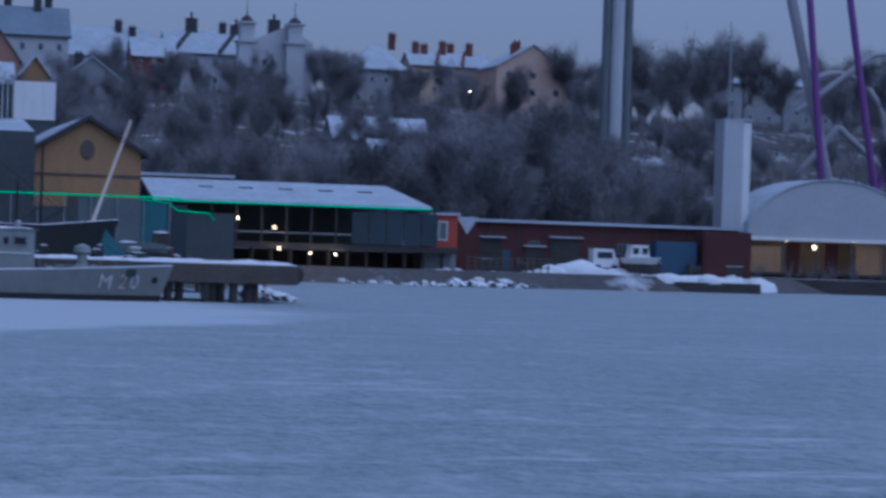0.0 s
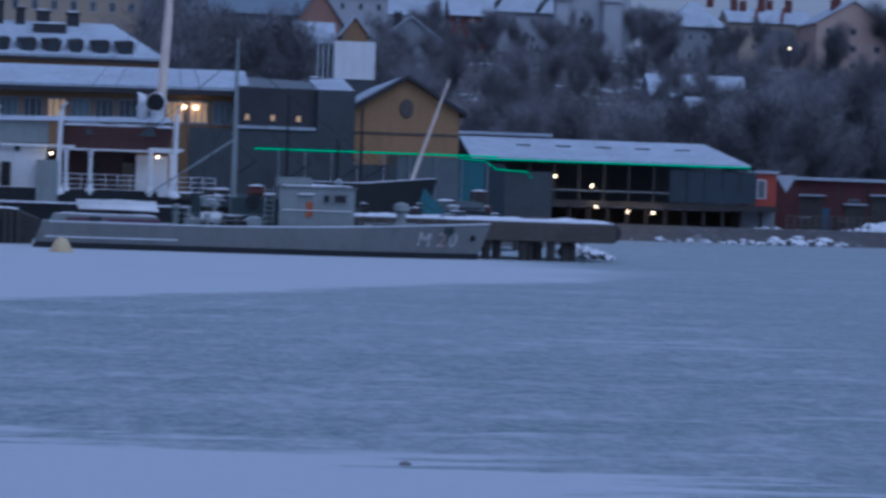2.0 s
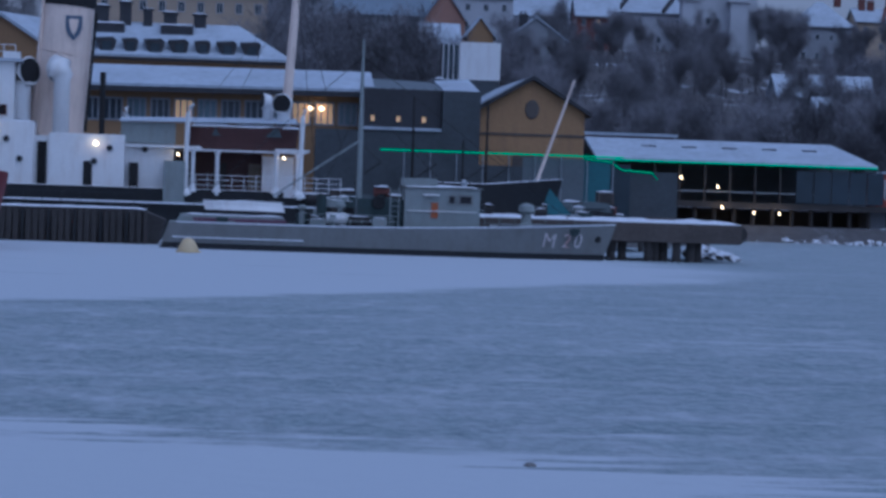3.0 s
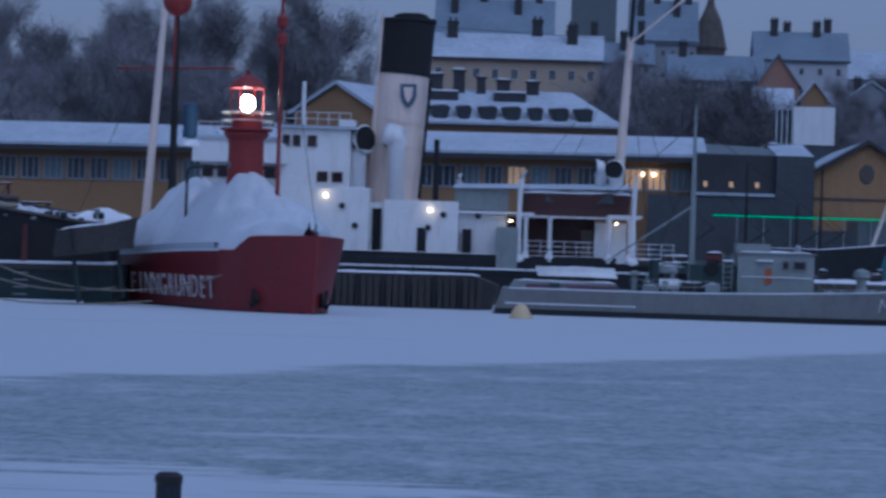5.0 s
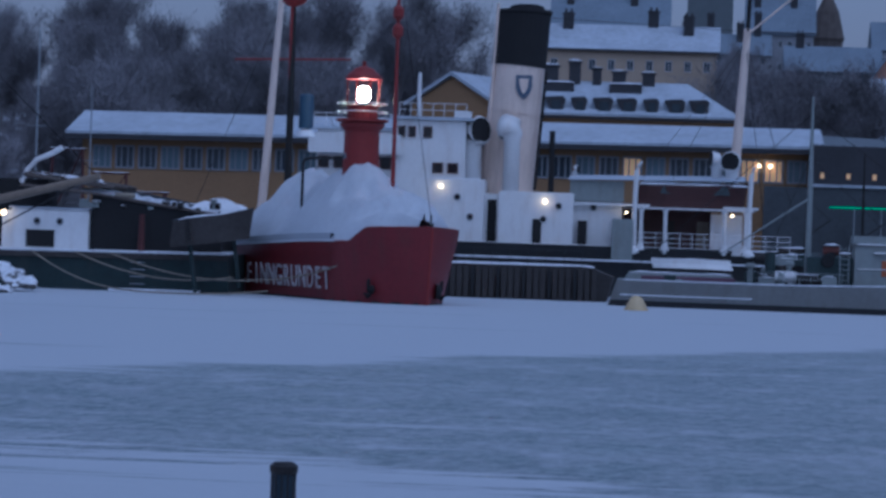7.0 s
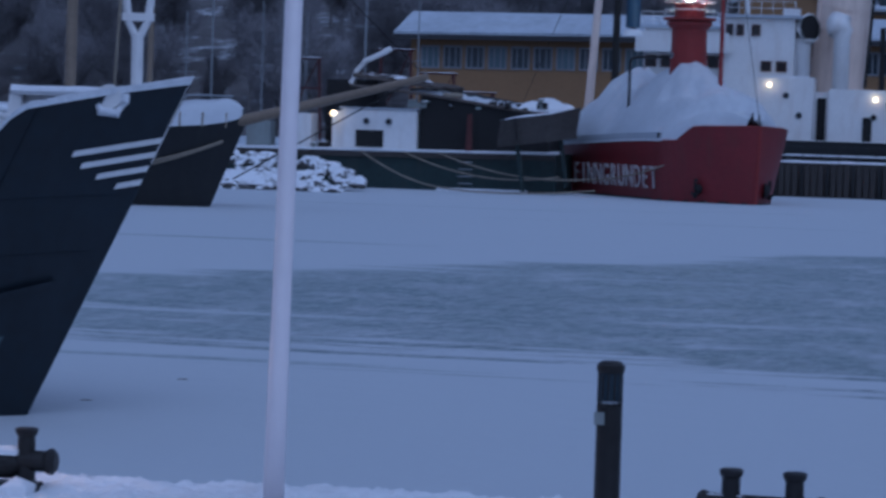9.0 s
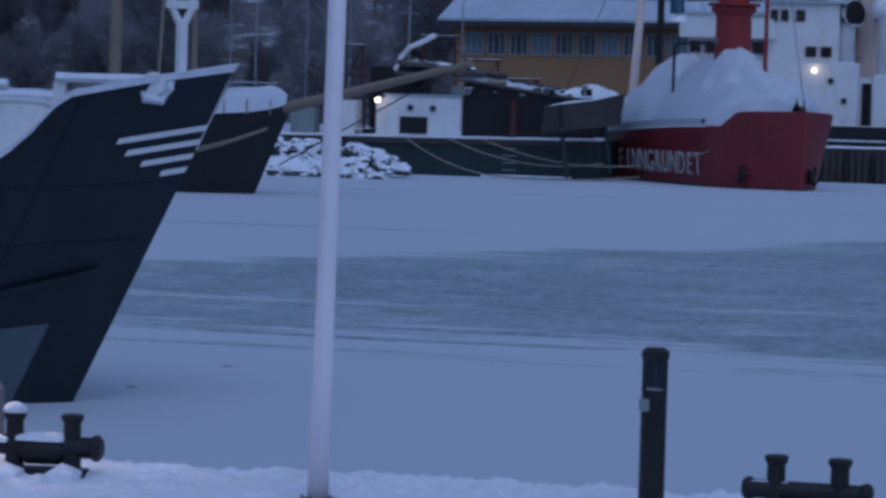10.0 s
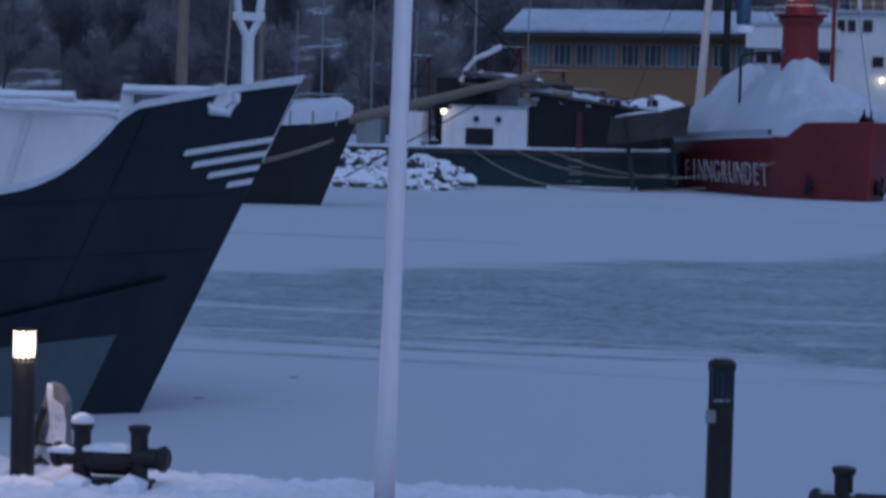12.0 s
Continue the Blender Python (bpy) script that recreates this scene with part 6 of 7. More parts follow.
part("main_mast", tube([(-3.1, 0.5, 3), (-3.0, 0.5, 22)], [0.13, 0.1], 14), SPAR, ket, "varnished wooden mast")
part("bobstay", tube([(1.0, 0, 1.2), (9.0, 0, 5.6)], 0.03, 6), DARK_METAL, ket)
part("forestay", tube([(9.0, 0, 5.8), (-6.4, 0, 20)], 0.025, 4), DARK_METAL, ket)

# thin masts of yachts laid up behind the barge
for k, (mx, my, mh2, r) in enumerate(((-50.5, 200, 16, 0.1), (-49.2, 202, 12, 0.08), (-43.6, 198, 18, 0.1), (-40.2, 201, 14, 0.08), (-53.5, 205, 13, 0.08), (-57, 203, 15, 0.09), (-60, 206, 12, 0.08))):
    e = thing("yacht", (mx, my, 0), "laid-up yacht with bare mast and winter cover", "yacht", "laid-up yachts")
    yh = Hull(8, 2.6, lambda a: 1.1 + 0.3 * max(0, 1 - a / 3), 0.8, 1.2, 3, 4, 2, 0.6, 2)
    part("hull", yh.shell(14, 4), (WHITE, HULL_BLUE, GREY)[k % 3], e)
    part("cover", loft([[(-a, u * 1.1, 1.2 + 1.1 * (1 - abs(u))) for u in (-1, -0.5, 0, 0.5, 1)] for a in (1, 3, 5, 7.5)], closed=False), SNOW_ROOF, e)
    part("mast", tube([(-3.5, 0, 1), (-3.5, 0, mh2)], [r, r * 0.6], 8), STEEL, e)
    part("spreader", tube([(-4.3, 0, mh2 * 0.6), (-2.7, 0, mh2 * 0.6)], 0.03, 6), STEEL, e)
for k, (gx, gy, gh) in enumerate(((-41.0, 196, 6.5), (-44.5, 197, 8.2), (-47.6, 199, 5.6), (-51.5, 197, 7.4), (-38.6, 199, 5.2))):
    e = thing("scaffold_frame", (gx, gy, 0.9), "rust-brown steel trestle frame among laid-up boats", "trestle", "boatyard trestles")
    for sx in (-1.1, 1.1):
        part("leg", tube([(sx * 1.3, 0, -0.6), (sx, 0, gh)], 0.11, 8), FALU, e)
    for q in (0.35, 0.7, 1.0):
        part("crossbar", tube([(-1.4, 0, gh * q), (1.4, 0, gh * q)], 0.07, 8), FALU, e)
    part("brace", tube([(-1.2, 0, gh * 0.35), (1.1, 0, gh)], 0.05, 6), FALU, e)
    part("snow", snow_cap(-1.4, 1.4, -0.15, 0.15, gh + 0.05, 0.1, k, 0.2), SNOW, e)
boathouse = house(-47, 250, 1.5, 10, 8, 6.5, 2.5, BRICK_RED, ROOF_DARK, "dull red boathouse behind the barge", rows=2, cols=3)

# mooring ropes to the ice
for a, c, sag in (((-35.5, 148.8, 2.1), (-29.0, 145.5, 0.15), 0.5), ((-29, 145.5, 0.12), (-22.0, 148, 0.3), 0.15), ((-31, 148.8, 2.1), (-22.5, 147.5, 0.9), 0.5), ((-22.5, 147.5, 0.9), (-15.8, 142.5, 2.75), 0.4), ((-33, 148.8, 2.1), (-24, 148, 1.0), 0.7)):
    pts = [tuple(a[i] + (c[i] - a[i]) * k / 14 - (sag * 4 * (k / 14) * (1 - k / 14) if i == 2 else 0) for i in range(3)) for k in range(15)]
    tagged(part("mooring_rope", tube([(p[0], p[1], max(0.03, p[2])) for p in pts], 0.045, 6), ROPE), "slack mooring rope at the lightship's side", "rope", "mooring ropes")

by = thing("mooring_buoy", (-1.75, 147.6, 0), "pale yellow conical mooring buoy frozen in the ice", "buoy")
part("cone", lathe([(0.62, -0.1), (0.6, 0.12), (0.42, 0.5), (0.26, 0.72), (0.1, 0.8)], 20), BUOY, by, smooth=True)
part("collar", lathe([(0.66, -0.05), (0.68, 0.02), (0.66, 0.1)], 20), BUOY, by)
part("ring", tube([(0, 0, 0.78), (0.06, 0, 0.88), (0, 0, 0.96), (-0.06, 0, 0.88), (0, 0, 0.78)], 0.02, 6), STEEL, by)

# ---- blue ship close by the near quay ----
blue = thing("blue_ship", (-11.66, 31.6, 0), "dark blue ship's bow with white stripes and snowy rail", "ship", turn=16)


def blue_sheer(a):
    b = min(a, 1.85)
    return 4.155 - 0.185 * b - 0.05 * max(0, b - 0.9) - 1.08 * (1 - math.exp(-max(0, a - 1.85) / 0.33))


bh2 = Hull(17, 6.2, blue_sheer, 1.95, 4.24, 8.0, 9.5, 1.75, 0.8, 5)
part("hull", bh2.shell(60, 10), HULL_BLUE, blue, smooth=True)
part("inner_bulwark", bh2.liner(1.0, 60, 0.16), WHITE, blue, "white inner bulwark and deck")
part("rail_snow", bh2.patch(0.02, 16, lambda a: blue_sheer(a) - 0.02, lambda a: blue_sheer(a) + 0.075 + 0.02 * noise.noise((a * 4, 0, 1)), -1, 0.055, 120, 2), SNOW, blue, "snow lying on the rail")
part("rail_snow", bh2.patch(0.02, 16, lambda a: blue_sheer(a) - 0.005, lambda a: blue_sheer(a) + 0.09, 1, 0.045, 60, 2), SNOW, blue, "snow lying on the rail")
for k, (a1, dz) in enumerate(((0.98, 0.0), (0.82, 0.175), (0.58, 0.35), (0.3, 0.52))):
    part("bow_stripe", bh2.patch(0.02, a1, lambda a, d=dz: 3.40 - d - 0.20 * a, lambda a, d=dz: 3.475 - d - 0.20 * a, -1, 0.02, 14, 1), WHITE, blue, "white diagonal bow stripe")
part("lower_paint", bh2.patch(0.74, 9, lambda a: -0.5, lambda a: 1.0 - 0.11 * (a - 0.74), -1, 0.014, 24, 4), ANTIFOUL, blue, "dull grey-green lower hull paint")
part("knuckle", bh2.patch(0.45, 10, lambda a: 1.62 - 0.27 * (a - 0.45), lambda a: 1.70 - 0.27 * (a - 0.45), -1, 0.09, 30, 2), HULL_BLUE, blue, smooth=True)
part("far_bulwark", bh2.patch(0.1, 2.2, lambda a: 2.3, lambda a: 3.97 - 0.01 * a, 1, 0.03, 20, 3), WHITE, blue, "tall white far bulwark")
part("far_bulwark", bh2.patch(2.2, 2.8, lambda a: 2.3, lambda a: 3.74, 1, 0.03, 6, 3), WHITE, blue, "low gangway gap in the bulwark")
part("far_bulwark", bh2.patch(2.8, 7.5, lambda a: 2.3, lambda a: 3.87, 1, 0.03, 30, 3), WHITE, blue, "tall white far bulwark")
for a0, a1, h in ((0.15, 2.2, 3.95), (2.8, 7.5, 3.85)):
    q = [bh2.point(a0 + (a1 - a0) * k / 16, h, 1) for k in range(17)]
    part("bulwark_cap", loft([[(p.x, p.y + 0.06, h), (p.x, max(0.0, p.y - 0.30), h), (p.x, max(0.01, p.y - 0.34), h + 0.05), (p.x, max(0.02, p.y - 0.22), h + 0.12 + 0.02 * noise.noise((k * 0.4, h, 1))), (p.x, p.y + 0.04, h + 0.12)] for k, p in enumerate(q)]), SNOW, blue, "snow-laden broad rail of the bulwark", smooth=False)
    part("bulwark_stay", box(q[-1].x - 0.02, q[-1].x + 0.14, q[-1].y - 0.3, q[-1].y, 2.6, h), WHITE, blue)
hp = bh2.point(0.85, 3.85, -1, 0.03)
fl = part("fairlead", tube([hp + Vector((-0.17, 0, 0.12)), hp + Vector((-0.17, 0, 0.05)), hp + Vector((-0.1, 0, -0.08)), hp + Vector((0.1, 0, -0.1)), hp + Vector((0.19, 0, 0.05)), hp + Vector((0.19, 0, 0.14))], 0.06, 10), SNOW, blue, "snow-rimmed mooring fairlead")
part("fairlead_hole", tube([hp + Vector((0.0, -0.02, 0.1)), hp + Vector((0.0, 0.06, 0.1))], 0.15, 14), WHITE, fl)
for k in range(5):
    part("plate_seam", bh2.patch(1.6 + 1.35 * k, 1.625 + 1.35 * k, lambda a: 0.2, lambda a: blue_sheer(a) - 0.06, -1, 0.012, 1, 12), HULL_BLUE, blue)
for z in (2.05, 2.75):
    part("plate_seam", bh2.patch(0.15, 9, lambda a, q=z: q - 0.012 - 0.06 * a, lambda a, q=z: q + 0.012 - 0.06 * a, -1, 0.012, 40, 1), HULL_BLUE, blue)
for k in range(9):
    a = 2.6 + 0.6 * k
    p = bh2.point(a, blue_sheer(a) - 0.9, 1, -0.2)
    part("bulwark_stay", box(p.x - 0.03, p.x + 0.03, p.y - 0.25, p.y, p.z, p.z + 0.85), WHITE, blue)
part("foredeck_house", box(-6.5, -2.4, 0.2, 2.3, 2.2, 3.3), WHITE, blue)
part("house_snow", snow_cap(-6.6, -2.3, 0.1, 2.4, 3.3, 0.12, 2, 0.2), SNOW, blue)
mst = part("bow_mast", tube([(1.22, 0.35, 3.4), (1.22, 0.35, 4.75)], 0.075, 12), WHITE, blue, "white steel bow mast with yoke")
part("yoke_arm", tube([(1.22, 0.35, 4.65), (1.10, 0.35, 4.9), (1.02, 0.35, 5.6)], 0.05, 8), WHITE, mst)
part("yoke_arm", tube([(1.22, 0.35, 4.65), (1.34, 0.35, 4.9), (1.42, 0.35, 5.6)], 0.05, 8), WHITE, mst)
part("yoke_bar", box(1.02, 1.42, 0.3, 0.4, 4.9, 5.0), WHITE, mst)
part("halyard", tube([(1.02, 0.3, 5.6), (0.94, 0.3, 3.9)], 0.018, 6), ROPE, mst)
part("rail_pipe", tube([bh2.point(1.75 + 0.3 * k, 3.70 + 0.01 * k - 0.08 * (k == 0), -1, -0.12) for k in range(18)], 0.055, 10), WHITE, blue)
part("pipe_snow", tube([bh2.point(1.95 + 0.3 * k, 3.76 + 0.01 * k + 0.015 * math.sin(2.7 * k), -1, -0.12) for k in range(17)], 0.05, 10), SNOW, blue, "snow lying along the pipe rail")
for k in range(5):
    p = bh2.point(2.75 + 0.9 * k, 2.6, -1, -0.14)
    part("rail_post", tube([p, (p.x + 0.35, p.y - 0.1, 3.72)], 0.05, 8), WHITE, blue)
part("rigging_screw", tube([(-4.35, -2.5, 2.2), (-4.6, -2.4, 3.9)], 0.03, 6), DARK_METAL, blue)
part("rigging_screw", tube([(-4.15, -2.5, 2.2), (-4.5, -2.4, 3.9)], 0.03, 6), DARK_METAL, blue)
part("deadeye", tube([(-4.25, -2.6, 2.7), (-4.25, -2.4, 2.7)], 0.1, 10), DARK_METAL, blue)

# ---- things on the near quay ----
def light_bollard(x, y, z, lit, label):
    e = thing("light_bollard", (x, y, z), label, "bollard light", "quay bollard lights")
    part("post", lathe([(0.088, 0), (0.084, 0.02), (0.082, 0.78)], 20), DARK_METAL, e)
    gl = part("lens", lathe([(0.076, 0.81), (0.076, 0.985)], 20), BOLLARD_GLOW if lit else GLASS, e, "glowing ribbed lens" if lit else "unlit dark ribbed lens")
    for k in range(12):
        an = 2 * math.pi * k / 12
        part("rib", box(0.076 * math.cos(an) - 0.005, 0.076 * math.cos(an) + 0.005, 0.076 * math.sin(an) - 0.005, 0.076 * math.sin(an) + 0.005, 0.78, 0.985), DARK_METAL, gl)
    if not lit:
        part("cap", lathe([(0.082, 0.985), (0.09, 1.0), (0.09, 1.035), (0.06, 1.06)], 20), DARK_METAL, e)
        part("plate", box(-0.084, -0.02, -0.088, -0.078, 0.66, 0.74), GREY, e, "small pale worn label plate")
    else:
        part("cap", lathe([(0.07, 0.985), (0.075, 0.99), (0.06, 1.0)], 20), DARK_METAL, e)
        lamp("bollard_bulb", (x + 0.02, y - 0.14, z + 0.92), 15, 0.05, (1.0, 0.50, 0.28))
        lamp("bollard_bulb", (x + 0.14, y + 0.05, z + 0.92), 15, 0.05, (1.0, 0.50, 0.28))
    return e


light_bollard(-2.385, 17.0, 1.22, False, "dark unlit bollard light standing in quay snow")
light_bollard(-7.19, 17.2, 1.24, True, "lit bollard light glowing warm over the snow")


def mooring_bollard(x, y, z, turn, snowy, label):
    """A twin-post cast bollard with a long cross bar."""
    e = thing("mooring_bollard", (x, y, z), label, "mooring bollard", "mooring bollards", turn)
    part("base", box(-0.3, 0.3, -0.14, 0.14, -0.05, 0.05, bevel=0.02), DARK_METAL, e)
    for px in (-0.2, 0.2):
        part("post", lathe([(0.08, 0.0), (0.062, 0.08), (0.058, 0.36), (0.072, 0.38), (0.078, 0.41), (0.06, 0.42)], 18, (px, 0, 0)), DARK_METAL, e, smooth=False)
    part("cross_bar", tube([(-0.41, 0, 0.2), (-0.385, 0, 0.2), (-0.36, 0, 0.2), (-0.33, 0, 0.2), (0.33, 0, 0.2), (0.36, 0, 0.2), (0.385, 0, 0.2), (0.41, 0, 0.2)], [r * 0.85 for r in (0.06, 0.088, 0.088, 0.07, 0.07, 0.088, 0.088, 0.06)] if not snowy else [0.06, 0.088, 0.088, 0.07, 0.07, 0.088, 0.088, 0.06], 18), DARK_METAL, e)
    if snowy:
        part("barrel", tube([(-0.15, 0, 0.2), (-0.1, 0, 0.18), (0.1, 0, 0.18), (0.15, 0, 0.2)], [0.075, 0.105, 0.105, 0.075], 18), DARK_METAL, e)
    if snowy:
        for cx, cw, cz in ((-0.32, 0.09, 0.25), (0.0, 0.16, 0.27)):
            part("snow", snow_cap(cx - cw, cx + cw, -0.1, 0.08, cz - 0.03, 0.16, 3, 0.02), SNOW, e, smooth=True)
        for cx, cw in ((-0.19, 0.1), (0.2, 0.1)):
            part("snow", snow_cap(cx - cw, cx + cw, -0.3, -0.09, -0.02, 0.36, 5, 0.02), SNOW, e, smooth=True)
        part("snow", lathe([(0.075, 0.415), (0.08, 0.44), (0.06, 0.47), (0.02, 0.485)], 14, (-0.2, 0, 0)), SNOW, e, smooth=True)
    else:
        part("snow", snow_cap(-0.36, -0.12, -0.04, 0.05, 0.25, 0.03, 3, 0.03), SNOW, e, smooth=True)
    return e


mooring_bollard(-6.475, 17.0, 1.23, 2, True, "black cast mooring bollard capped with snow")
mooring_bollard(-1.40, 17.0, 1.22, -3, False, "black cast mooring bollard on the quay edge")
fp = thing("flagpole", (-4.46, 16.58, 1.215), "tall white flagpole rising from a round foot", "flagpole")
fp.matrix_world = pose(-4.46, 16.58, 1.215, 0, 0.8, 0)
part("foot_plate", lathe([(0.13, 0.0), (0.135, 0.02), (0.12, 0.035)], 20), DARK_METAL, fp)
for k in range(6):
    part("bolt", lathe([(0.014, 0.02), (0.014, 0.05), (0.006, 0.055)], 8, (0.105 * math.cos(k * 1.047), 0.105 * math.sin(k * 1.047), 0)), STEEL, fp)
part("pole", tube([(0, 0, 0.03), (0, 0, 1.0), (0.0, 0, 1.02), (0, 0, 9.5)], [0.068, 0.065, 0.062, 0.04], 28), ALU, fp, smooth=True)
rope_coil = thing("covered_anchor", (-7.18, 17.6, 1.22), "snow-dusted sacking wrapped round an anchor fluke", "anchor")
part("fluke", prism([(-0.22, 0.0), (-0.13, 0.2), (-0.05, 0.42), (0.02, 0.62), (0.09, 0.6), (0.15, 0.5), (0.16, 0.2), (0.10, 0.0)], -0.02, 0.08), STONE, rope_coil, "grey weathered anchor fluke")
part("snow_sheet", loft([[(0.015 + 0.04 * i + 0.02 * math.sin(2.2 * i + 0.7 * j), -0.05 - 0.03 * math.sin(1.3 * j + i), 0.62 - 0.05 * i * (i > 1) - 0.085 * j * (1 + 0.1 * i)) for j in range(7)] for i in range(4)], closed=False), SNOW, rope_coil, "snow clinging to the fluke", smooth=True)
part("sacking", loft([[(-0.16 + 0.05 * i + 0.06 * math.cos(t), -0.1 + 0.05 * math.sin(t), 0.02 + 0.055 * i + 0.012 * math.sin(3 * t + i)) for t in [2 * math.pi * k / 12 for k in range(12)]] for i in range(4)]), TARP, rope_coil, "pale sacking bundle", smooth=True)
part("strap", tube([(-0.14, -0.1, 0.15), (0.0, -0.15, 0.22), (0.14, -0.1, 0.18)], 0.015, 8), DARK_METAL, rope_coil)
part("shank", tube([(-0.15, -0.05, 0.0), (0.02, -0.1, 0.45)], 0.025, 8), DARK_METAL, rope_coil)
# low timber parapet on the landward side of the quay snow
pk = box(-7, 7, -0.4, 0, 0, 0.5, bevel=0.02)
par = tagged(part("kerb", pk, TIMBER), "weathered timber parapet beside the quay snow", "parapet", kind="structure")
par.matrix_basis = pose(-2.53, 13.78, 1.1, 0, 0, 25.2)
for k, kx in enumerate((-1.75, -1.5, -1.2)):
    o = part("snow_lump", boulder(k + 40, 0.055 + 0.012 * k), SNOW)
    o.matrix_basis = par.matrix_basis @ pose(kx, -0.06, 0.53)
    tagged(o, "lump of snow on the timber parapet", "snow lump", "snow lumps")
for k, (ix, iy) in enumerate(((-11.3, 36.9), (-11.6, 33.6), (4.35, 37.2))):
    o = part("ice_chunk", boulder(k + 60, 0.09 if k == 2 else 0.045), STONE)
    o.matrix_basis = pose(ix, iy, 0.0) @ Matrix.Diagonal((2.2 if k < 2 else 1.0, 1, 0.45 if k < 2 else 0.8, 1))
    tagged(o, "dark lump frozen into the ice", "ice lump", "ice lumps")
wire = tagged(part("mooring_line", tube([(-9.9, 26.2, 0.03), (-8.5, 25.9, 0.025), (-6.1, 25.6, 0.03)], 0.018, 6), DARK_METAL), "dark mooring line lying along the ice", "rope")


# ---- jetty behind the minesweeper, with laid-up gear ----
jet = thing("jetty", (0, 188, 0), "low dark jetty carrying laid-up gear under snow", "jetty")
part("deck", box(8, 30, 0, 10, 0.6, 1.5), TIMBER_DARK, jet)
part("jetty_snow", snow_cap(8, 30, 0.0, 10, 1.5, 0.15, 6, 0.7), SNOW, jet)
for k in range(12):
    part("post", tube([(8.4 + 1.9 * k, 0.2, -0.4), (8.4 + 1.9 * k, 0.2, 1.4)], 0.2, 8), TIMBER_DARK, jet)
rq = random.Random(5)
for k in range(26):
    x, y = 8.6 + 0.8 * k + rq.uniform(-0.3, 0.3), 188 + rq.uniform(0.8, 8)
    w, d, h = rq.uniform(0.8, 2.2), rq.uniform(0.8, 1.8), rq.uniform(0.7, 2.6)
    q = k % 4
    if q == 0:
        e = thing("crate", (x, y, 1.5), "dark wooden crate with snow on its lid", "crate", "jetty gear")
        part("body", box(-w / 2, w / 2, -d / 2, d / 2, 0, h), TIMBER_DARK, e)
        for s in (-1, 1):
            part("batten", box(s * w * 0.42 - 0.05, s * w * 0.42 + 0.05, -d / 2 - 0.04, -d / 2, 0.05, h - 0.05), TIMBER, e)
    elif q == 1:
        e = thing("oil_drum", (x, y, 1.5), "dull steel drum standing on the jetty", "drum", "jetty gear")
        w = d = 0.75
        h = 1.0
        part("body", lathe([(0.36, 0), (0.38, 0.03), (0.36, 0.06), (0.36, 0.48), (0.385, 0.5), (0.36, 0.52), (0.36, 0.97), (0.37, 1.0)], 18), HULL_GREEN, e)
    elif q == 2:
        e = thing("tarped_boat", (x, y, 1.5), "small boat laid up under a dark tarpaulin", "boat", "jetty gear")
        w, d, h = 3.4, 1.7, 1.9
        hh = Hull(3.8, 1.6, lambda a: 0.9, 0.3, 0.9, 1.4, 1.7, 2, 0.6, 1)
        part("hull", hh.shell(12, 4), HULL_BLACK, e).matrix_basis = pose(1.8, 0, 0.5)
        part("tarpaulin", loft([[(xx, u * 0.85, 1.3 + 0.65 * (1 - abs(u)) - 0.1 * abs(xx)) for u in (-1, -0.5, 0, 0.5, 1)] for xx in (-1.9, -0.6, 0.6, 1.7)], closed=False), TARP_DARK, e)
        part("trestle", box(-1.2, 1.0, -0.4, 0.4, 0, 0.55), TIMBER, e)
        continue
    else:
        e = thing("winch_stand", (x, y, 1.5), "rusty winch on a steel frame", "winch", "jetty gear")
        part("frame", prism([(-w / 2, 0), (w / 2, 0), (w / 4, h * 0.8), (-w / 4, h * 0.8)], -d * 0.4, d * 0.4), DARK_METAL, e)
        part("drum", tube([(-w / 2, 0, h * 0.85), (w / 2, 0, h * 0.85)], 0.3, 14), BRICK_RED, e)
    part("snow", snow_cap(-w * 0.45, w * 0.45, -d * 0.45, d * 0.45, h, 0.15, k, 0.2), SNOW, e)
for k, x in enumerate((9.5, 13.5, 17.2, 19.0)):
    e = thing("mast_crane", (x, 193 + k, 1.5), "slim dark derrick post with stays", "derrick", "derricks")
    part("post", tube([(0, 0, 0), (0, 0, 6.0 + k % 2 * 3)], [0.14, 0.07], 10), DARK_METAL, e)
    part("arm", tube([(0, 0, 3.0), (1.7, 0, 4.2)], 0.05, 8), DARK_METAL, e)
    part("stay", tube([(0, 0, 5.6), (1.7, 0, 4.2)], 0.02, 5), DARK_METAL, e)

# fence of boards on the shore beside the red sheds
fence = thing("fence", (0, 259.5, 1.5), "weathered board fence by the red sheds", "fence")
for k in range(12):
    part("post", box(67.2 + 0.75 * k, 67.32 + 0.75 * k, 0, 0.1, -0.2, 1.5), TIMBER, fence)
for h in (0.5, 1.0, 1.4):
    part("board", box(67.1, 75.7, -0.05, 0.0, h - 0.1, h), TIMBER, fence)
for k, (bx, bz) in enumerate(((70.5, 1.2), (74.6, 1.6), (88.6, 1.3), (93.2, 1.7), (97.5, 1.2))):
    e = thing("cable_drum" if k % 2 else "tool_crate", (bx, 266.3, 1.5), "snow-topped dark wooden cable drum" if k % 2 else "snow-topped dark tool crate", "drum" if k % 2 else "crate", "shore gear")
    if k % 2:
        part("core", tube([(-0.5, 0, 0.7), (0.5, 0, 0.7)], 0.4, 14), TIMBER_DARK, e)
        for s in (-0.55, 0.55):
            part("flange", tube([(s - 0.05, 0, 0.7), (s + 0.05, 0, 0.7)], 0.7, 18), TIMBER, e)
    else:
        part("body", box(-0.9, 0.9, -0.4, 0.4, 0, bz), TIMBER_DARK, e)
        part("lid", box(-0.95, 0.95, -0.45, 0.45, bz, bz + 0.08), SNOW_ROOF, e)


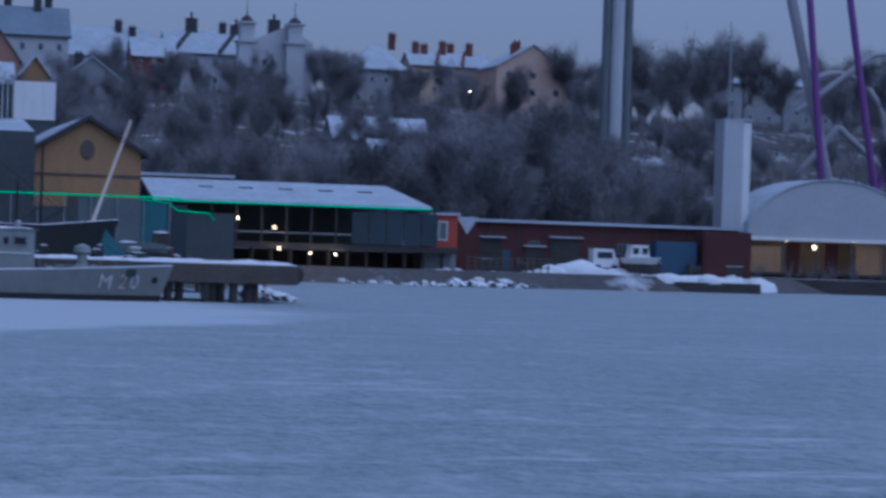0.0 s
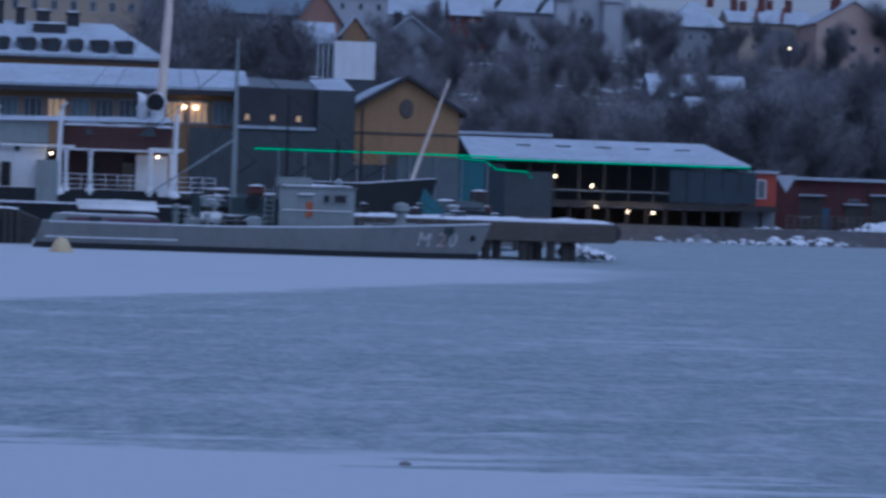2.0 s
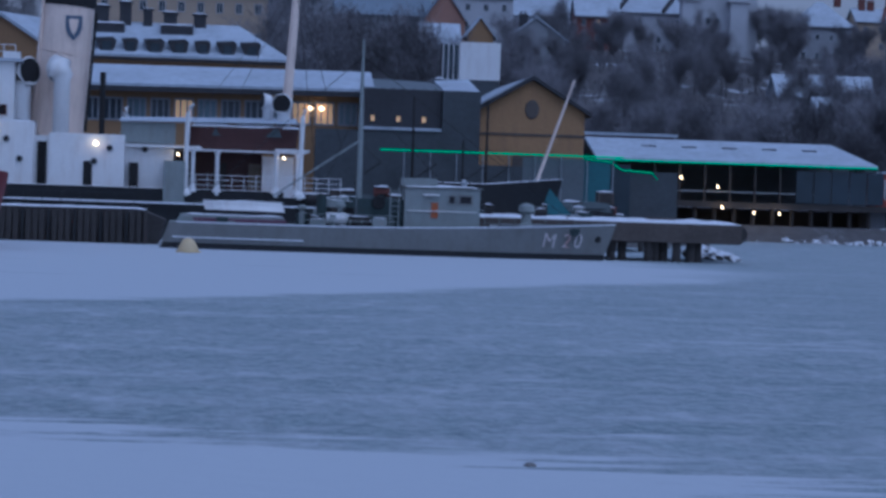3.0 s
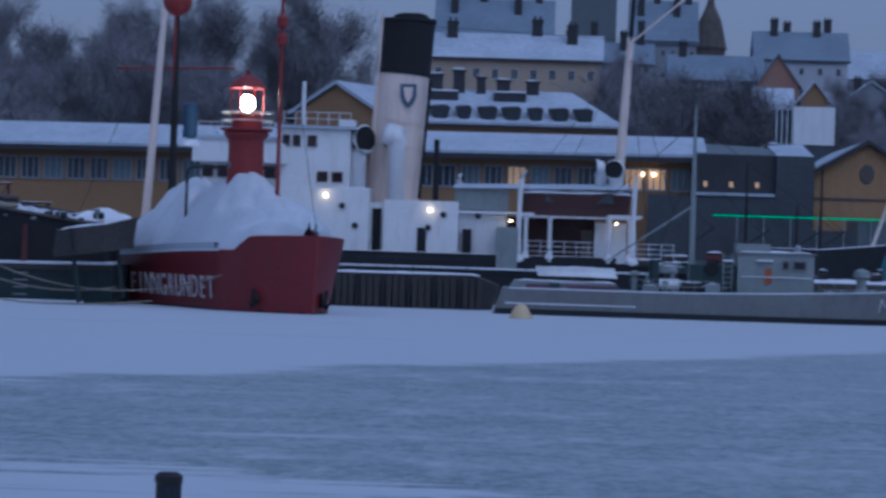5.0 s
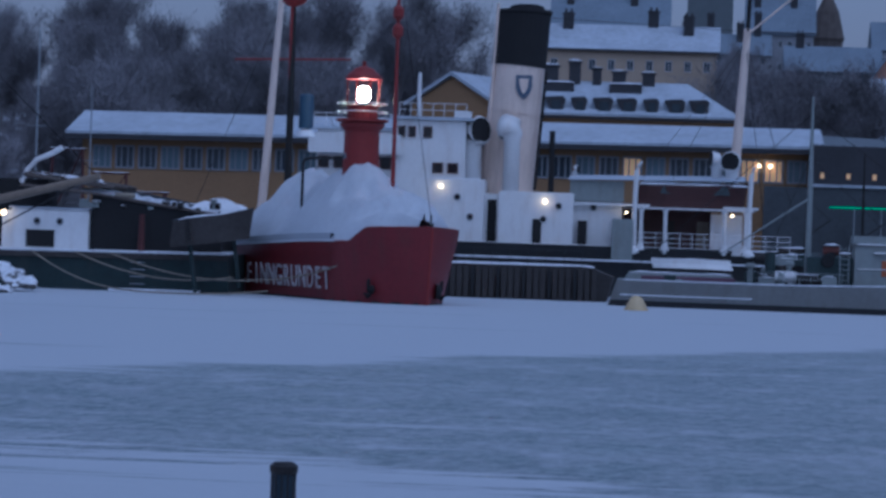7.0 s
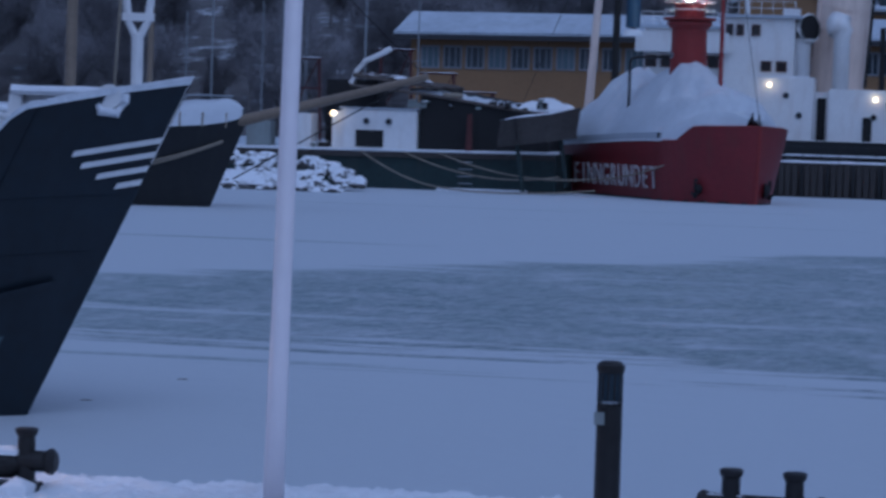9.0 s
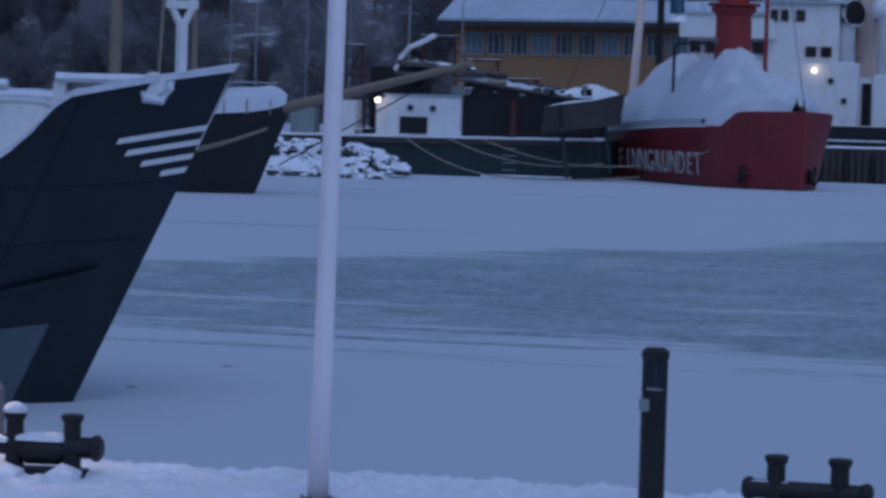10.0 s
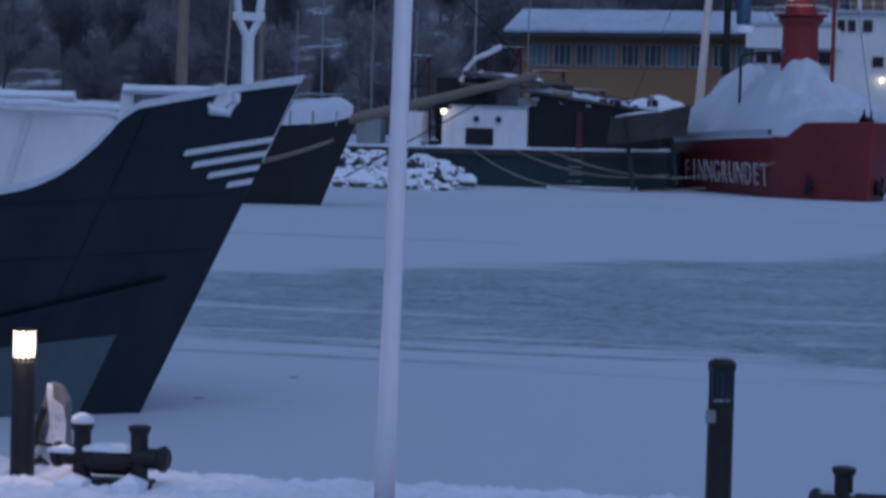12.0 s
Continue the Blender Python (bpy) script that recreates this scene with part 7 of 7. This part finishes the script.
# ---- bare winter trees on the hill ----
def tree_meshes(seed, height, spread, twigs):
    """Trunk and limbs in one mesh, a cloud of fine twigs in the other."""
    rnd = random.Random(seed)
    wood, fine = bmesh.new(), []
    tips = []

    def grow(p, d, length, r, level):
        pts, rad = [p], [r]
        n = 4
        for k in range(n):
            d = (d + Vector((rnd.uniform(-1, 1), rnd.uniform(-1, 1), rnd.uniform(-0.3, 0.6))) * (0.10 + 0.07 * level)).normalized()
            p = p + d * length / n
            pts.append(p)
            rad.append(r * (1 - 0.55 * (k + 1) / n))
            if level < 3 and (k >= 1 or level):
                for _ in range(2 if level < 2 else 2):
                    side = Vector((rnd.uniform(-1, 1), rnd.uniform(-1, 1), rnd.uniform(-0.1, 0.9))).normalized()
                    q = (d * 0.55 + side * spread).normalized()
                    if level < 2:
                        grow(p, q, length * rnd.uniform(0.45, 0.68), rad[-1] * 0.6, level + 1)
                    else:
                        tips.append((p, q, length * 0.5))
        tips.append((p, d, length * 0.5))
        if level < 3:
            tube(pts, rad, (7, 5, 4, 3)[level], wood, caps=False)

    grow(Vector((0, 0, -1.0)), Vector((0, 0, 1)), height * 0.62, height * 0.022, 0)
    verts, faces = [], []
    for _ in range(twigs):
        p, d, s = rnd.choice(tips)
        d = (d * 0.8 + Vector((rnd.uniform(-1, 1), rnd.uniform(-1, 1), rnd.uniform(-0.5, 1)))).normalized()
        a = p + Vector((rnd.gauss(0, 1), rnd.gauss(0, 1), rnd.gauss(0, 1))) * s * 0.42
        e = a + d * rnd.uniform(0.7, 1.9)
        w = d.cross(Vector((rnd.uniform(-1, 1), rnd.uniform(-1, 1), rnd.uniform(-1, 1)))).normalized() * rnd.uniform(0.018, 0.045)
        i = len(verts)
        verts += [a - w, a + w, e]
        faces.append((i, i + 1, i + 2))
    me = bpy.data.meshes.new("crown")
    me.from_pydata([tuple(v) for v in verts], [], faces)
    me.materials.append(TWIG)
    wm = bpy.data.meshes.new("trunk")
    wood.to_mesh(wm)
    wood.free()
    wm.materials.append(BARK)
    return wm, me


KINDS = [tree_meshes(100 + k, 12 + 1.2 * (k % 3), 0.75 + 0.12 * (k % 4), 7500) for k in range(7)]


def tree(x, y, z, s, k, turn):
    e = thing("tree", (x, y, z), ("bare broad winter tree with dark twigs", "bare leaning winter tree on the slope", "slim bare winter tree among others")[k % 3], "tree", "hillside trees", turn)
    wm, me = KINDS[k % len(KINDS)]
    for nm, d in (("trunk", wm), ("crown", me)):
        o = new(nm, d)
        o.parent = e
        o.scale = (s * 0.85, s * 0.85, s * 1.1)


rnd = random.Random(77)


def grove(count, x0, x1, y0, y1, s0, s1):
    for _ in range(round(count * 0.62)):
        x, y = rnd.uniform(x0, x1), rnd.uniform(y0, y1)
        tree(x, y, land_z(x, y) - 0.3, rnd.uniform(s0, s1), rnd.randrange(7), rnd.uniform(0, 360))


grove(30, 62, 112, 292, 345, 0.75, 1.05)     # dark belt above the sheds
grove(20, 88, 142, 345, 440, 0.75, 1.05)
grove(30, 112, 176, 440, 550, 0.55, 0.8)
grove(34, 172, 232, 520, 640, 1.0, 1.35)      # crown of the ridge beside the drop tower
grove(14, 60, 116, 400, 545, 0.5, 0.75)
grove(8, 96, 140, 300, 400, 0.6, 0.9)
grove(18, 150, 215, 360, 470, 0.6, 0.9)
grove(12, 28, 62, 300, 420, 0.6, 0.9)
grove(46, -130, -38, 330, 440, 1.05, 1.5)    # wood behind the long hall
grove(26, -110, -50, 270, 330, 0.7, 1.0)
grove(12, 0, 20, 430, 540, 0.8, 1.0)
grove(16, 2, 36, 312, 392, 0.7, 1.0)
grove(20, 44, 100, 345, 450, 0.5, 0.85)
grove(6, 108, 126, 560, 590, 0.7, 0.9)
grove(26, 52, 180, 535, 572, 0.55, 0.85)
grove(9, 6, 14, 356, 392, 1.2, 1.6)
grove(12, 70, 92, 330, 366, 0.6, 0.85)
grove(12, 84, 106, 392, 416, 0.6, 0.9)
grove(24, 72, 100, 298, 350, 0.8, 1.1)
grove(34, -150, -56, 290, 400, 1.0, 1.35)
grove(40, -230, -90, 240, 380, 0.8, 1.2)
grove(24, -120, -36, 420, 500, 1.2, 1.6)
grove(10, 235, 300, 560, 660, 0.9, 1.2)
grove(14, 14, 40, 405, 436, 0.5, 0.7)
grove(12, 16, 50, 446, 488, 0.5, 0.75)
grove(14, 9, 31, 391, 398, 1.15, 1.5)
grove(22, 42, 66, 430, 492, 0.55, 0.85)
grove(36, 38, 98, 300, 420, 0.5, 0.85)
grove(20, 62, 118, 480, 560, 0.6, 0.85)


# ---- leafless brush between the trees ----
bverts, bfaces = [], []
for _ in range(12000):
    x, y = rnd.uniform(30, 235), rnd.uniform(288, 600)
    if noise.noise((x * 0.05, y * 0.03, 8)) < -0.12:
        continue
    z = land_z(x, y)
    h = rnd.uniform(0.5, 2.6)
    for _k in range(3):
        dx, dy, w = rnd.uniform(-0.9, 0.9), rnd.uniform(-0.5, 0.5), rnd.uniform(0.04, 0.12)
        i = len(bverts)
        bverts += [(x - w, y, z - 0.1), (x + w, y, z - 0.1), (x + dx, y + dy, z + h)]
        bfaces.append((i, i + 1, i + 2))
bme = bpy.data.meshes.new("brush")
bme.from_pydata(bverts, [], bfaces)
bme.materials.append(TWIG)
tagged(new("brush", bme), "leafless dark brush covering the snowy slope", "brush", kind="stuff")
